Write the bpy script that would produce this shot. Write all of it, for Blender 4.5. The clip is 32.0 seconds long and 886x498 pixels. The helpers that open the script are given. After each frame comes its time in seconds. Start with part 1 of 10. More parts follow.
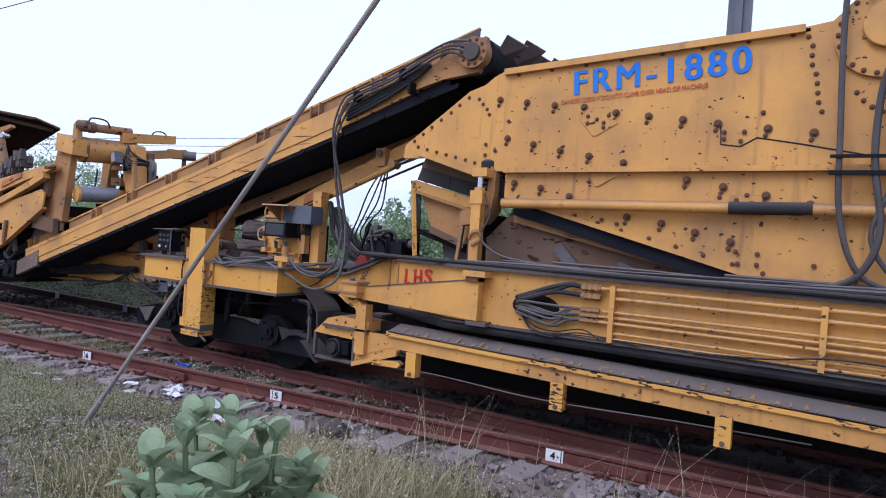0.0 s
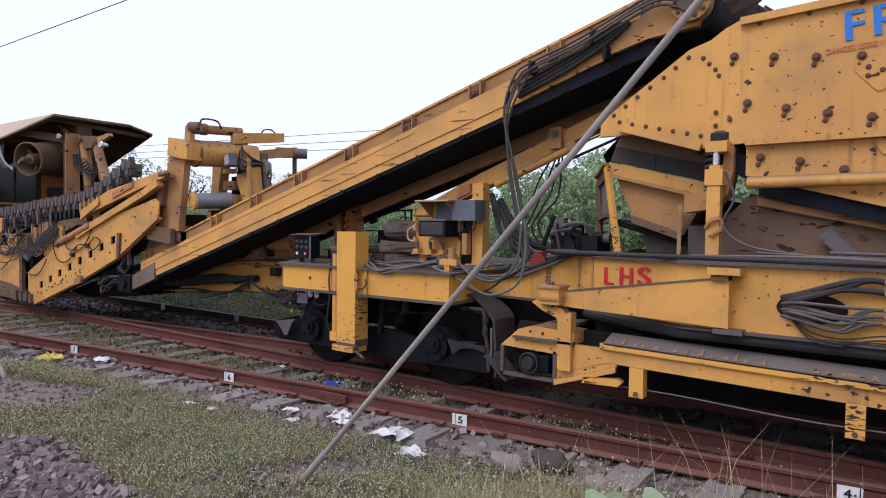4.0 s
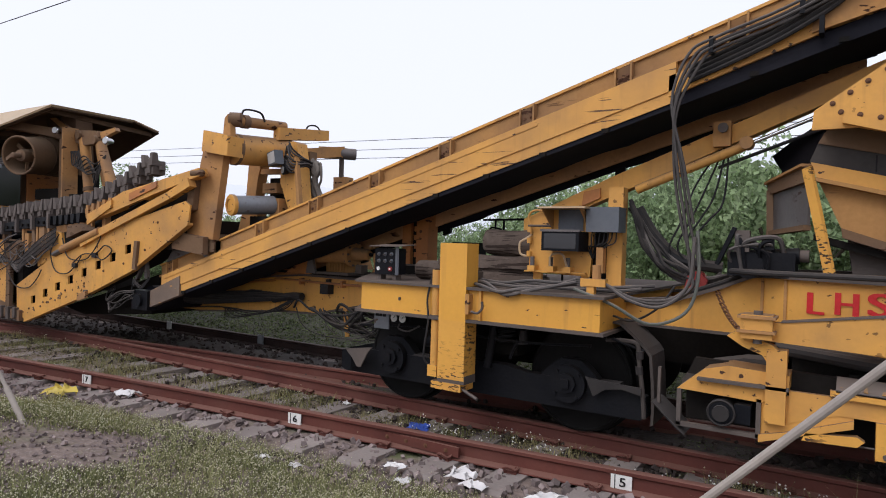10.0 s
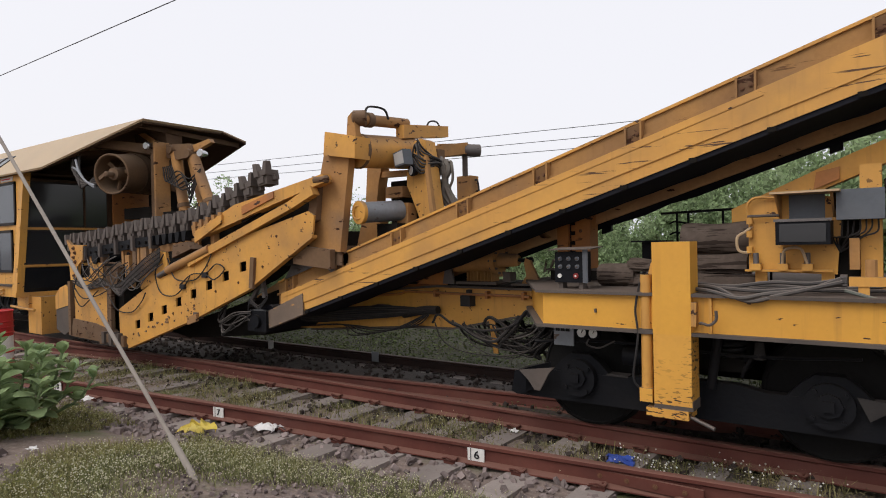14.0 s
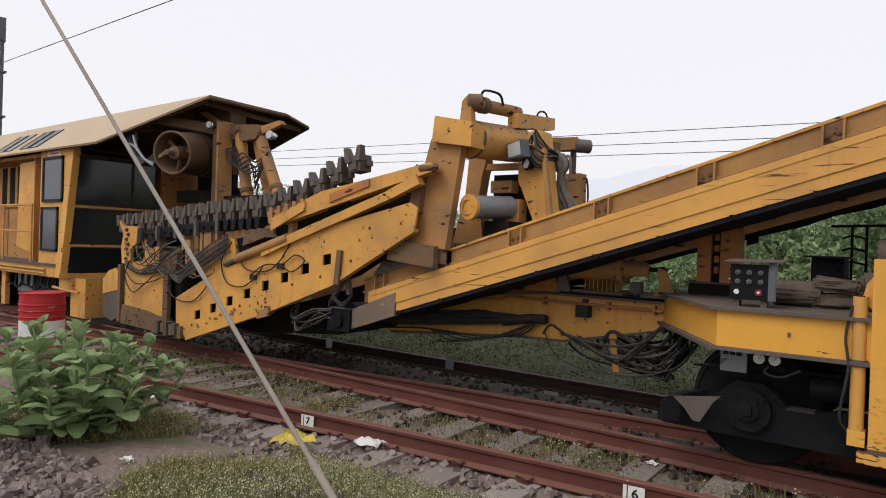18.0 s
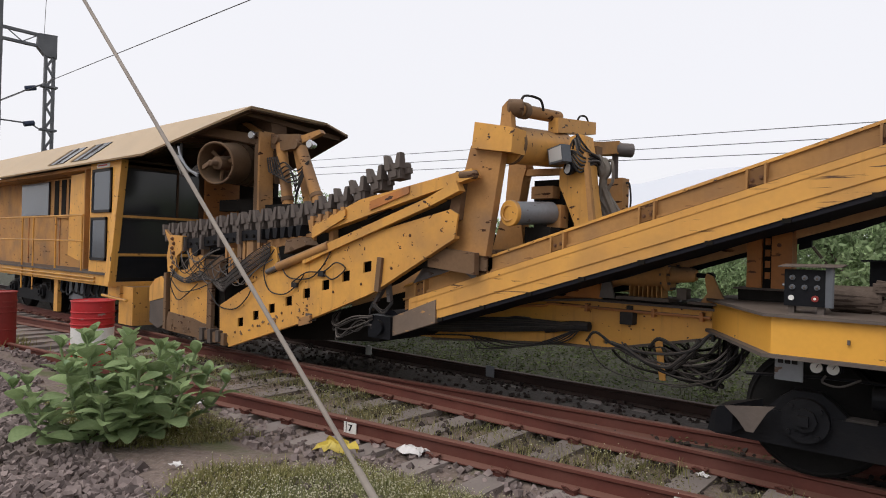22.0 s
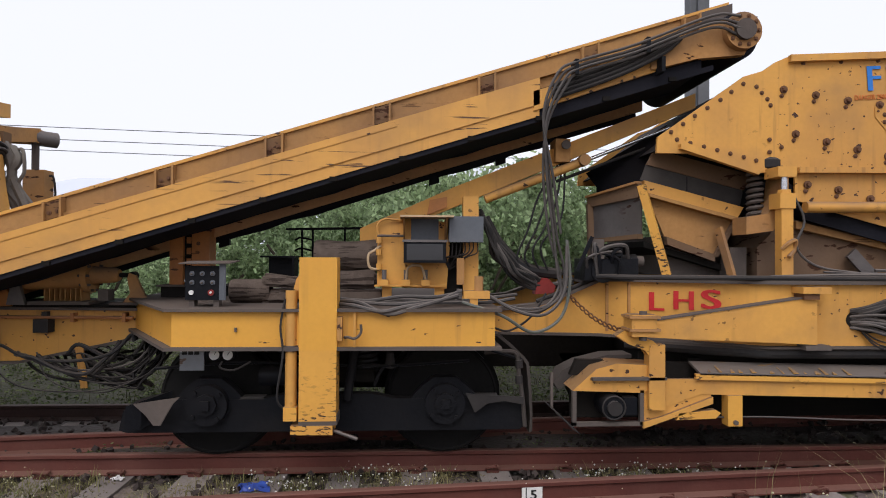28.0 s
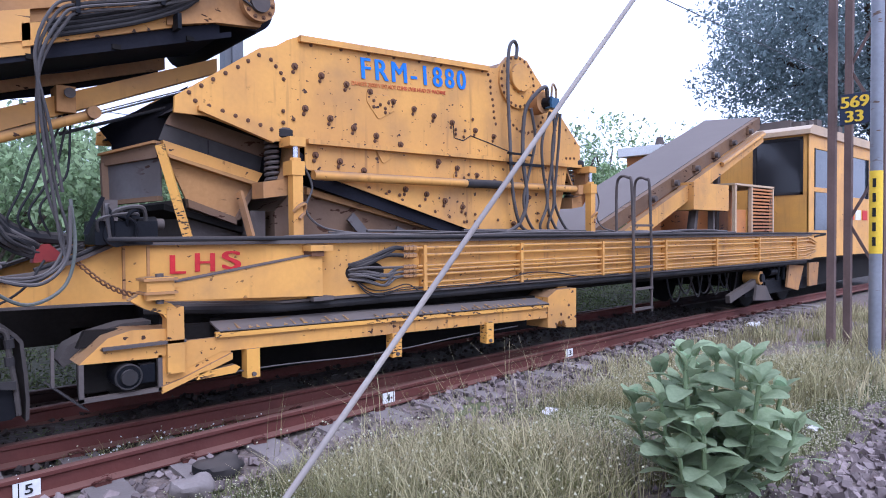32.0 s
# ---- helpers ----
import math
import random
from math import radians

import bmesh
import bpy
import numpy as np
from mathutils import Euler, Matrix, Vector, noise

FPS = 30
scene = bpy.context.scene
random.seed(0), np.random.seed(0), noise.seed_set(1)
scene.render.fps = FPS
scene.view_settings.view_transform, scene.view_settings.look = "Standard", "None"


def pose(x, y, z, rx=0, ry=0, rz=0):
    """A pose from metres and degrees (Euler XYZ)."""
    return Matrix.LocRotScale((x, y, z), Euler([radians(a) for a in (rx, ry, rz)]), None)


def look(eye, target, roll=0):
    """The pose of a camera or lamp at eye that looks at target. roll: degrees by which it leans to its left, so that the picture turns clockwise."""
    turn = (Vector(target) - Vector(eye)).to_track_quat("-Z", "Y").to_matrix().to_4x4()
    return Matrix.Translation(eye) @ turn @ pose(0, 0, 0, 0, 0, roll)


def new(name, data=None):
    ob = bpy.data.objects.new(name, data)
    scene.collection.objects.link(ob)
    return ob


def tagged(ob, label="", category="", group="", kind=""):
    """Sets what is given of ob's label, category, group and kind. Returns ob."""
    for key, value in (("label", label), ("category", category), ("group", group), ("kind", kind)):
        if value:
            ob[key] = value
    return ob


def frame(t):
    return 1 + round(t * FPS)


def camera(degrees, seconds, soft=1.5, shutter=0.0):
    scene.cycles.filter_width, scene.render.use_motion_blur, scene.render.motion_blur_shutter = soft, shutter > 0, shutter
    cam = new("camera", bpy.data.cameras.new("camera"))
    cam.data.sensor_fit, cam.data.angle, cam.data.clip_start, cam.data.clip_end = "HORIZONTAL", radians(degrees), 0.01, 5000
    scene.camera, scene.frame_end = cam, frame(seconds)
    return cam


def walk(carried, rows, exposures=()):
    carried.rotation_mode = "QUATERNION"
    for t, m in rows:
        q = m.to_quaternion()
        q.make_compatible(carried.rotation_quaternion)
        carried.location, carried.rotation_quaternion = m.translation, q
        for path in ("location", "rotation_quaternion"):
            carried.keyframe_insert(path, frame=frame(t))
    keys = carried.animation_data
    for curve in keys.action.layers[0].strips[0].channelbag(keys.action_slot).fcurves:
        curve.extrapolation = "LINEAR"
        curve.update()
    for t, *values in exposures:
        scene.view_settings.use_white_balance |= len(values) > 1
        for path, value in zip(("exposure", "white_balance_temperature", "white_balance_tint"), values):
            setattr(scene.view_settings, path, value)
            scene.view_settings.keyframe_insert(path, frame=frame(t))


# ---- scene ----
cam = camera(69.7, 32.0, soft=1.0)
PATH = [
    (0, (6.405, 0.147, 1.634), (5.373, 1.860, 1.611), 3.9),
    (0.5, (6.111, 0.061, 1.722), (5.188, 1.834, 1.752), -0.1),
    (1, (5.905, 0.092, 1.707), (4.892, 1.816, 1.680), 1.8),
    (1.5, (5.618, 0.097, 1.731), (4.524, 1.771, 1.688), -0.3),
    (2, (5.426, 0.139, 1.728), (4.296, 1.788, 1.655), 0.7),
    (2.5, (5.176, 0.112, 1.759), (4.065, 1.775, 1.740), -1.6),
    (3, (5.017, 0.070, 1.734), (3.885, 1.717, 1.677), -0.0),
    (3.5, (4.887, 0.211, 1.668), (3.724, 1.837, 1.594), 0.6),
    (5.5, (4.358, 0.186, 1.671), (3.230, 1.836, 1.627), 1.6),
    (6, (4.185, 0.289, 1.617), (3.004, 1.902, 1.589), 2.4),
    (6.5, (4.022, 0.225, 1.648), (2.889, 1.872, 1.618), -0.5),
    (7, (3.887, 0.299, 1.620), (2.716, 1.918, 1.540), 2.4),
    (7.5, (3.697, 0.293, 1.594), (2.666, 2.006, 1.536), 3.1),
    (8, (3.508, 0.255, 1.668), (2.473, 1.966, 1.617), 2.4),
    (8.5, (3.361, 0.315, 1.647), (2.285, 2.001, 1.649), 0.8),
    (9, (3.187, 0.385, 1.600), (2.063, 2.039, 1.634), 0.2),
    (9.5, (3.086, 0.428, 1.587), (1.949, 2.073, 1.551), 1.6),
    (10, (2.916, 0.403, 1.607), (1.842, 2.091, 1.585), 1.7),
    (10.5, (2.736, 0.343, 1.630), (1.613, 1.998, 1.624), 1.4),
    (11, (2.611, 0.330, 1.642), (1.446, 1.956, 1.687), 2.0),
    (11.5, (2.416, 0.391, 1.621), (1.330, 2.068, 1.717), 1.4),
    (12, (2.218, 0.387, 1.624), (1.029, 1.995, 1.660), 4.2),
    (12.5, (1.983, 0.367, 1.639), (0.854, 2.018, 1.668), 0.2),
    (13, (1.812, 0.337, 1.665), (0.637, 1.955, 1.680), 0.4),
    (13.5, (1.610, 0.434, 1.647), (0.433, 2.051, 1.625), -1.4),
    (15.5, (0.893, 0.360, 1.585), (-0.287, 1.975, 1.600), -0.1),
    (16, (0.667, 0.427, 1.612), (-0.501, 2.049, 1.662), -2.9),
    (16.5, (0.442, 0.437, 1.606), (-0.825, 1.984, 1.575), 0.3),
    (17, (0.272, 0.393, 1.600), (-0.917, 2.001, 1.586), -0.1),
    (17.5, (0.168, 0.347, 1.618), (-1.017, 1.958, 1.628), 1.5),
    (18, (0.118, 0.327, 1.601), (-1.074, 1.933, 1.587), 1.9),
    (18.5, (0.104, 0.313, 1.614), (-1.171, 1.854, 1.628), 0.6),
    (19, (0.080, 0.314, 1.614), (-1.207, 1.844, 1.636), 0.9),
    (19.5, (0.059, 0.302, 1.621), (-1.256, 1.810, 1.625), 0.7),
    (20, (0.050, 0.318, 1.599), (-1.282, 1.810, 1.590), 1.0),
    (20.5, (0.042, 0.318, 1.608), (-1.289, 1.811, 1.597), 1.2),
    (21, (0.053, 0.321, 1.607), (-1.244, 1.843, 1.600), 1.2),
    (21.5, (0.052, 0.314, 1.623), (-1.233, 1.847, 1.613), 1.1),
    (22, (0.058, 0.320, 1.599), (-1.222, 1.856, 1.603), 1.5),
    (22.5, (0.083, 0.334, 1.611), (-1.158, 1.903, 1.621), 1.3),
    (23, (0.096, 0.335, 1.615), (-1.103, 1.936, 1.623), 1.4),
    (23.5, (0.115, 0.339, 1.602), (-0.983, 2.011, 1.610), 1.5),
    (24, (0.144, 0.333, 1.605), (-0.839, 2.075, 1.610), 1.2),
    (24.5, (0.165, 0.336, 1.597), (-0.694, 2.142, 1.593), 1.2),
    (26.5, (0.458, 0.443, 1.620), (0.135, 2.417, 1.659), 0.9),
    (27, (0.541, 0.447, 1.600), (0.392, 2.441, 1.636), 0.7),
    (27.5, (0.633, 0.446, 1.622), (0.635, 2.446, 1.651), 0.6),
    (28, (0.692, 0.450, 1.610), (0.803, 2.447, 1.634), 0.3),
    (28.5, (0.741, 0.442, 1.612), (1.034, 2.420, 1.655), 0.0),
    (29, (0.756, 0.414, 1.588), (1.298, 2.338, 1.659), -0.3),
    (29.5, (0.802, 0.381, 1.570), (1.554, 2.233, 1.644), -0.2),
    (30, (0.834, 0.352, 1.538), (1.715, 2.147, 1.591), 0.6),
    (30.5, (0.868, 0.352, 1.542), (1.907, 2.060, 1.557), 0.2),
    (31, (0.899, 0.354, 1.498), (2.063, 1.980, 1.526), -0.0),
    (31.5, (0.913, 0.334, 1.473), (2.158, 1.899, 1.446), -0.3),
    (32, (0.932, 0.317, 1.488), (2.259, 1.812, 1.439), -0.4),
]
walk(cam, [(t, look(eye, target, roll)) for t, eye, target, roll in PATH],
     exposures=[(0, 0.24, 5050, 20), (1.5, 0.18, 5050, 26), (3, 0.18, 5350, 22), (6, 0.19, 5750, 16.5), (9, 0.15, 5850, 14), (13, 0.02, 6400, 10.5), (20, 0.02, 6450, 10),
                (25, 0.03, 6400, 10), (28, 0.12, 6150, 12.5), (30, 0.24, 5450, 15), (31, 0.42, 5100, 19), (32, 0.72, 4900, 22)])

# ---- overcast daylight ----
world = bpy.data.worlds.new("sky")
scene.world = world
world.use_nodes = True
wn, wl = world.node_tree.nodes, world.node_tree.links
sky = wn.new("ShaderNodeTexSky")
sky.sky_type, sky.sun_disc = "NISHITA", False
sky.sun_elevation, sky.sun_rotation = radians(52), radians(200)
sky.dust_density, sky.air_density = 6.0, 1.0
strength = wn.new("ShaderNodeMix")
strength.data_type, strength.blend_type = "RGBA", "MULTIPLY"
strength.inputs[0].default_value = 1.0
strength.inputs[7].default_value = (0.10, 0.10, 0.10, 1)
cloud = wn.new("ShaderNodeMix")
cloud.data_type = "RGBA"
cloud.inputs[0].default_value = 0.82
cloud.inputs[7].default_value = (1.05, 1.035, 1.065, 1)
wl.new(sky.outputs[0], strength.inputs[6])
wl.new(strength.outputs[2], cloud.inputs[6])
wl.new(cloud.outputs[2], wn["Background"].inputs[0])
wn["Background"].inputs[1].default_value = 1.0
sun = new("sun", bpy.data.lights.new("sun", "SUN"))
sun.data.energy, sun.data.angle, sun.data.color = 1.3, radians(35), (1.0, 0.96, 0.9)
sun.matrix_world = look((-3, -9, 15), (0, 4, 0))

# ---- materials ----
def paint(name, a, b, rough=0.6, metal=0.0, scale=1.5, fine=30.0, bump=0.15, chip=None, chips=0.0, chip_scale=(6, 6, 18), vary=0.0, island=False, dust=None, dusty=0.0, through_light=0.0, grit=0.3, streak=0.0):
    """Two-scale surface: broad change from a to b, fine grain, chips of another colour, dust on faces that look up."""
    m = bpy.data.materials.new(name)
    m.use_nodes = True
    n, l = m.node_tree.nodes, m.node_tree.links
    out = n["Principled BSDF"]
    out.inputs["Roughness"].default_value, out.inputs["Metallic"].default_value = rough, metal
    out.inputs["Specular IOR Level"].default_value = 0.1 if (rough >= 0.7 and not metal) or max(a) < 0.05 else 0.3
    co = n.new("ShaderNodeTexCoord")

    def noise_at(s, detail=4.0, vector=None):
        t = n.new("ShaderNodeTexNoise")
        t.inputs["Scale"].default_value, t.inputs["Detail"].default_value = s, detail
        l.new(vector if vector else co.outputs["Object"], t.inputs["Vector"])
        return t.outputs["Fac"]

    def remap(v, lo, hi):
        r = n.new("ShaderNodeMapRange")
        r.inputs[1].default_value, r.inputs[2].default_value = lo, hi
        l.new(v, r.inputs[0])
        return r.outputs[0]

    def blend(f, x, y, mode="MIX"):
        k = n.new("ShaderNodeMix")
        k.data_type, k.blend_type = "RGBA", mode
        for v, i in ((f, 0), (x, 6), (y, 7)):
            if isinstance(v, (int, float)):
                k.inputs[i].default_value = v
            elif isinstance(v, tuple):
                k.inputs[i].default_value = (*v, 1)
            else:
                l.new(v, k.inputs[i])
        return k.outputs[2]

    def times(x, y):
        k = n.new("ShaderNodeMath")
        k.operation = "MULTIPLY"
        for v, i in ((x, 0), (y, 1)):
            if isinstance(v, (int, float)):
                k.inputs[i].default_value = v
            else:
                l.new(v, k.inputs[i])
        return k.outputs[0]

    broad, grain = noise_at(scale), noise_at(fine, 6.0)
    col = blend(remap(broad, 0.35, 0.65), a, b)
    col = blend(times(remap(grain, 0.3, 0.7), grit), col, tuple(v * 0.55 for v in a))
    if island or vary:
        rnd = n.new("ShaderNodeNewGeometry").outputs["Random Per Island"] if island else n.new("ShaderNodeObjectInfo").outputs["Random"]
        hs = n.new("ShaderNodeHueSaturation")
        mr = n.new("ShaderNodeMapRange")
        mr.inputs[3].default_value, mr.inputs[4].default_value = 1 - (vary or 0.3), 1 + (vary or 0.3)
        l.new(rnd, mr.inputs[0])
        l.new(mr.outputs[0], hs.inputs["Value"])
        l.new(col, hs.inputs["Color"])
        col = hs.outputs[0]
    if dust:
        geo = n.new("ShaderNodeNewGeometry")
        sep = n.new("ShaderNodeSeparateXYZ")
        l.new(geo.outputs["Normal"], sep.inputs[0])
        up = remap(sep.outputs[2], 0.2, 0.9)
        col = blend(times(up, 0.75), col, dust)
        col = blend(times(remap(noise_at(2.3, 5.0), 0.45, 0.75), dusty), col, dust)
    if streak:
        ms = n.new("ShaderNodeMapping")
        ms.inputs["Scale"].default_value = (15, 15, 1.1)
        l.new(co.outputs["Object"], ms.inputs["Vector"])
        drip = remap(noise_at(1.0, 4.0, ms.outputs[0]), 0.55, 0.78)
        col = blend(times(times(drip, remap(noise_at(0.9, 3.0), 0.42, 0.6)), streak), col, (0.2, 0.10, 0.045))
    if chip:
        mp = n.new("ShaderNodeMapping")
        mp.inputs["Scale"].default_value = chip_scale
        l.new(co.outputs["Object"], mp.inputs["Vector"])
        c = remap(noise_at(1.0, 5.0, mp.outputs[0]), 0.69 - chips, 0.71 - chips)
        zone = remap(noise_at(1.3, 3.0), 0.44, 0.52)
        col = blend(times(c, zone), col, chip)
    l.new(col, out.inputs["Base Color"])
    if through_light:
        leaf = n.new("ShaderNodeBsdfTranslucent")
        both = n.new("ShaderNodeMixShader")
        both.inputs[0].default_value = through_light
        l.new(col, leaf.inputs["Color"])
        l.new(out.outputs[0], both.inputs[1])
        l.new(leaf.outputs[0], both.inputs[2])
        l.new(both.outputs[0], n["Material Output"].inputs["Surface"])
    if bump:
        bp = n.new("ShaderNodeBump")
        bp.inputs["Strength"].default_value, bp.inputs["Distance"].default_value = bump, 0.01
        l.new(grain, bp.inputs["Height"])
        l.new(bp.outputs[0], out.inputs["Normal"])
    return m


RUST = (0.055, 0.025, 0.015)
DUST = (0.13, 0.102, 0.085)
yellow = paint("yellow_paint", (0.69, 0.352, 0.068), (0.60, 0.298, 0.064), 0.5, chip=RUST, chips=0.03, chip_scale=(14, 14, 22), dust=DUST, dusty=0.22, grit=0.12, streak=0.6, bump=0.05)
yellow_worn = paint("worn_yellow_paint", (0.68, 0.345, 0.073), (0.565, 0.282, 0.07), 0.55, chip=RUST, chips=0.05, chip_scale=(15, 15, 20), dust=(0.16, 0.108, 0.075), dusty=0.42, grit=0.14, streak=0.75, bump=0.06)
yellow_beam = paint("scratched_yellow_paint", (0.68, 0.35, 0.08), (0.59, 0.30, 0.078), 0.55, chip=(0.10, 0.05, 0.025), chips=0.045, chip_scale=(2.2, 12, 42), dust=(0.16, 0.108, 0.075), dusty=0.35, grit=0.1, streak=0.35, bump=0.05)
yellow_chip = paint("chipped_yellow_paint", (0.71, 0.365, 0.065), (0.65, 0.325, 0.065), 0.5, chip=(0.05, 0.03, 0.02), chips=0.13, chip_scale=(17, 17, 52), dust=DUST, dusty=0.1, grit=0.12, bump=0.06)
yellow_dust = paint("dusty_yellow_paint", (0.48, 0.25, 0.09), (0.36, 0.19, 0.08), 0.75, chip=RUST, chips=0.05, dust=DUST, dusty=0.6)
board_brown = paint("brown_dusty_sideboard", (0.44, 0.235, 0.085), (0.36, 0.19, 0.075), 0.75, chip=(0.16, 0.085, 0.04), chips=0.02, chip_scale=(3, 12, 30), dust=DUST, dusty=0.4, streak=0.35)
# Dark brown that carries the shade under the cab roof in its colour.
hood_dark = paint("shaded_brown_paint", (0.10, 0.058, 0.032), (0.07, 0.042, 0.028), 0.8, dust=(0.13, 0.09, 0.065), dusty=0.3)
hood_dust = paint("brown_dusty_machinery", (0.19, 0.115, 0.065), (0.135, 0.085, 0.055), 0.8, chip=RUST, chips=0.08, dust=(0.2, 0.14, 0.1), dusty=0.5)
chain_steel = paint("worn_chain_steel", (0.13, 0.105, 0.092), (0.085, 0.07, 0.064), 0.7, 0.1, dust=(0.2, 0.16, 0.13), dusty=0.25, bump=0.3)
yellow_clean = paint("clean_yellow_paint", (0.72, 0.365, 0.055), (0.67, 0.335, 0.055), 0.45, chip=RUST, chips=0.0, chip_scale=(9, 9, 28), dust=DUST, dusty=0.08, grit=0.1, streak=0.4, bump=0.05)
orange = paint("orange_paint", (0.52, 0.205, 0.055), (0.40, 0.155, 0.05), 0.6, chip=RUST, chips=0.06, dust=DUST, dusty=0.4)
cream = paint("cream_roof_paint", (0.53, 0.38, 0.225), (0.44, 0.315, 0.195), 0.6, dust=(0.45, 0.36, 0.26), dusty=0.4)
white = paint("white_paint", (0.78, 0.77, 0.74), (0.68, 0.67, 0.64), 0.6)
black_steel = paint("greasy_black_steel", (0.008, 0.009, 0.012), (0.012, 0.012, 0.014), 0.5, dust=(0.026, 0.023, 0.021), dusty=0.3, bump=0.3)
# Near-black for dark machinery; shade of undersides and openings is in the colour too.
under_steel = paint("shaded_dark_steel", (0.013, 0.012, 0.011), (0.02, 0.017, 0.015), 0.85, bump=0.2)
grey_steel = paint("bare_grey_steel", (0.17, 0.155, 0.15), (0.10, 0.085, 0.08), 0.5, 0.4, chip=RUST, chips=0.08, dust=DUST, dusty=0.4)
dusty_steel = paint("dust_covered_steel", (0.13, 0.108, 0.095), (0.085, 0.072, 0.066), 0.8, 0.0, dust=DUST, dusty=0.5, bump=0.3)
grey_box = paint("grey_enamel", (0.13, 0.14, 0.16), (0.10, 0.11, 0.125), 0.4, dust=(0.22, 0.2, 0.18), dusty=0.15)
rubber = paint("black_rubber", (0.025, 0.025, 0.027), (0.04, 0.037, 0.036), 0.7, dust=(0.09, 0.075, 0.065), dusty=0.35)
belt_mat = paint("conveyor_rubber", (0.012, 0.012, 0.017), (0.018, 0.018, 0.024), 0.75, dust=(0.06, 0.05, 0.045), dusty=0.08)
belt_dust = paint("dusty_conveyor_rubber", (0.105, 0.095, 0.09), (0.08, 0.072, 0.07), 0.85, dust=(0.2, 0.17, 0.15), dusty=0.3)
hose_mat = paint("grey_hose_rubber", (0.055, 0.05, 0.048), (0.09, 0.08, 0.075), 0.6, dust=(0.16, 0.135, 0.12), dusty=0.3)
chrome = paint("polished_rod", (0.6, 0.6, 0.62), (0.45, 0.44, 0.44), 0.25, 0.9)
rail_rust = paint("rusty_rail_steel", (0.145, 0.046, 0.034), (0.10, 0.033, 0.026), 0.7, 0.2, dust=(0.185, 0.095, 0.072), dusty=0.25, bump=0.3)
rail_dark = paint("dark_oily_rail_steel", (0.035, 0.024, 0.022), (0.055, 0.032, 0.028), 0.6, 0.2, dust=(0.12, 0.09, 0.08), dusty=0.1)
concrete = paint("weathered_concrete", (0.29, 0.25, 0.23), (0.21, 0.18, 0.165), 0.9, fine=45, bump=0.5, vary=0.15)
timber = paint("weathered_timber", (0.17, 0.132, 0.108), (0.105, 0.08, 0.066), 0.9, scale=3, fine=25, bump=0.8, grit=0.6, chip=(0.045, 0.033, 0.027), chips=0.14, chip_scale=(3, 26, 34))
galvanized = paint("galvanized_steel", (0.27, 0.28, 0.30), (0.20, 0.21, 0.23), 0.5, 0.3, chip=(0.12, 0.08, 0.06), chips=0.03)
mast_brown = paint("dark_mast_steel", (0.18, 0.125, 0.105), (0.12, 0.085, 0.075), 0.7)
mast_grey = paint("grey_mast_steel", (0.15, 0.155, 0.165), (0.11, 0.115, 0.125), 0.6, 0.2)
wire_mat = paint("old_steel_wire", (0.36, 0.32, 0.28), (0.27, 0.235, 0.21), 0.7)
dark_wire = paint("dark_wire", (0.14, 0.14, 0.15), (0.08, 0.08, 0.085), 0.6, 0.3)
red_paint = paint("red_paint", (0.50, 0.025, 0.03), (0.38, 0.03, 0.03), 0.5, chip=(0.3, 0.2, 0.18), chips=0.03)
red_rust = paint("dull_red_paint", (0.28, 0.03, 0.025), (0.2, 0.03, 0.025), 0.6)
letter_red = paint("red_lettering", (0.60, 0.02, 0.025), (0.52, 0.03, 0.03), 0.6, bump=0)
faded_red = paint("faded_red_lettering", (0.55, 0.10, 0.04), (0.62, 0.22, 0.05), 0.6, bump=0)
letter_blue = paint("blue_lettering", (0.03, 0.17, 0.62), (0.04, 0.2, 0.6), 0.6, bump=0)
letter_black = paint("black_lettering", (0.02, 0.02, 0.02), (0.03, 0.03, 0.03), 0.6, bump=0)
letter_gold = paint("yellow_lettering", (0.8, 0.55, 0.03), (0.75, 0.5, 0.03), 0.6, bump=0)
board_blue = paint("dark_blue_board", (0.02, 0.03, 0.06), (0.03, 0.04, 0.07), 0.6)
plastic_white = paint("white_plastic_litter", (0.75, 0.73, 0.72), (0.6, 0.58, 0.57), 0.5)
plastic_yellow = paint("yellow_plastic_litter", (0.62, 0.47, 0.07), (0.45, 0.36, 0.1), 0.5)
plastic_blue = paint("blue_plastic_litter", (0.05, 0.10, 0.42), (0.04, 0.07, 0.3), 0.5)
stone = paint("ballast_stone", (0.235, 0.19, 0.178), (0.165, 0.133, 0.127), 0.9, scale=8, fine=60, bump=0.4, vary=0.45, island=True)
leaf_young = paint("whitish_young_leaf", (0.36, 0.47, 0.28), (0.3, 0.42, 0.24), 0.8, scale=4, bump=0, through_light=0.35)
leaf_bush = paint("bush_leaf", (0.36, 0.45, 0.25), (0.27, 0.36, 0.19), 0.7, scale=1.2, vary=0.5, island=True, bump=0, through_light=0.45)
# Blue-grey leaf colour with the distance haze mixed in.
leaf_tree = paint("hazed_tree_leaf", (0.27, 0.33, 0.33), (0.21, 0.27, 0.275), 0.75, scale=0.6, vary=0.25, island=True, bump=0, through_light=0.35)
grass_green = paint("green_grass", (0.20, 0.20, 0.08), (0.30, 0.26, 0.13), 0.8, scale=1.0, vary=0.5, island=True, bump=0, through_light=0.3)
weed_olive = paint("olive_flowering_weeds", (0.25, 0.25, 0.12), (0.18, 0.19, 0.085), 0.85, scale=1.1, vary=0.5, island=True, bump=0, through_light=0.3)
weed_dark = paint("dull_weeds", (0.085, 0.09, 0.05), (0.12, 0.11, 0.07), 0.85, scale=0.9, vary=0.6, island=True, bump=0, through_light=0.25)
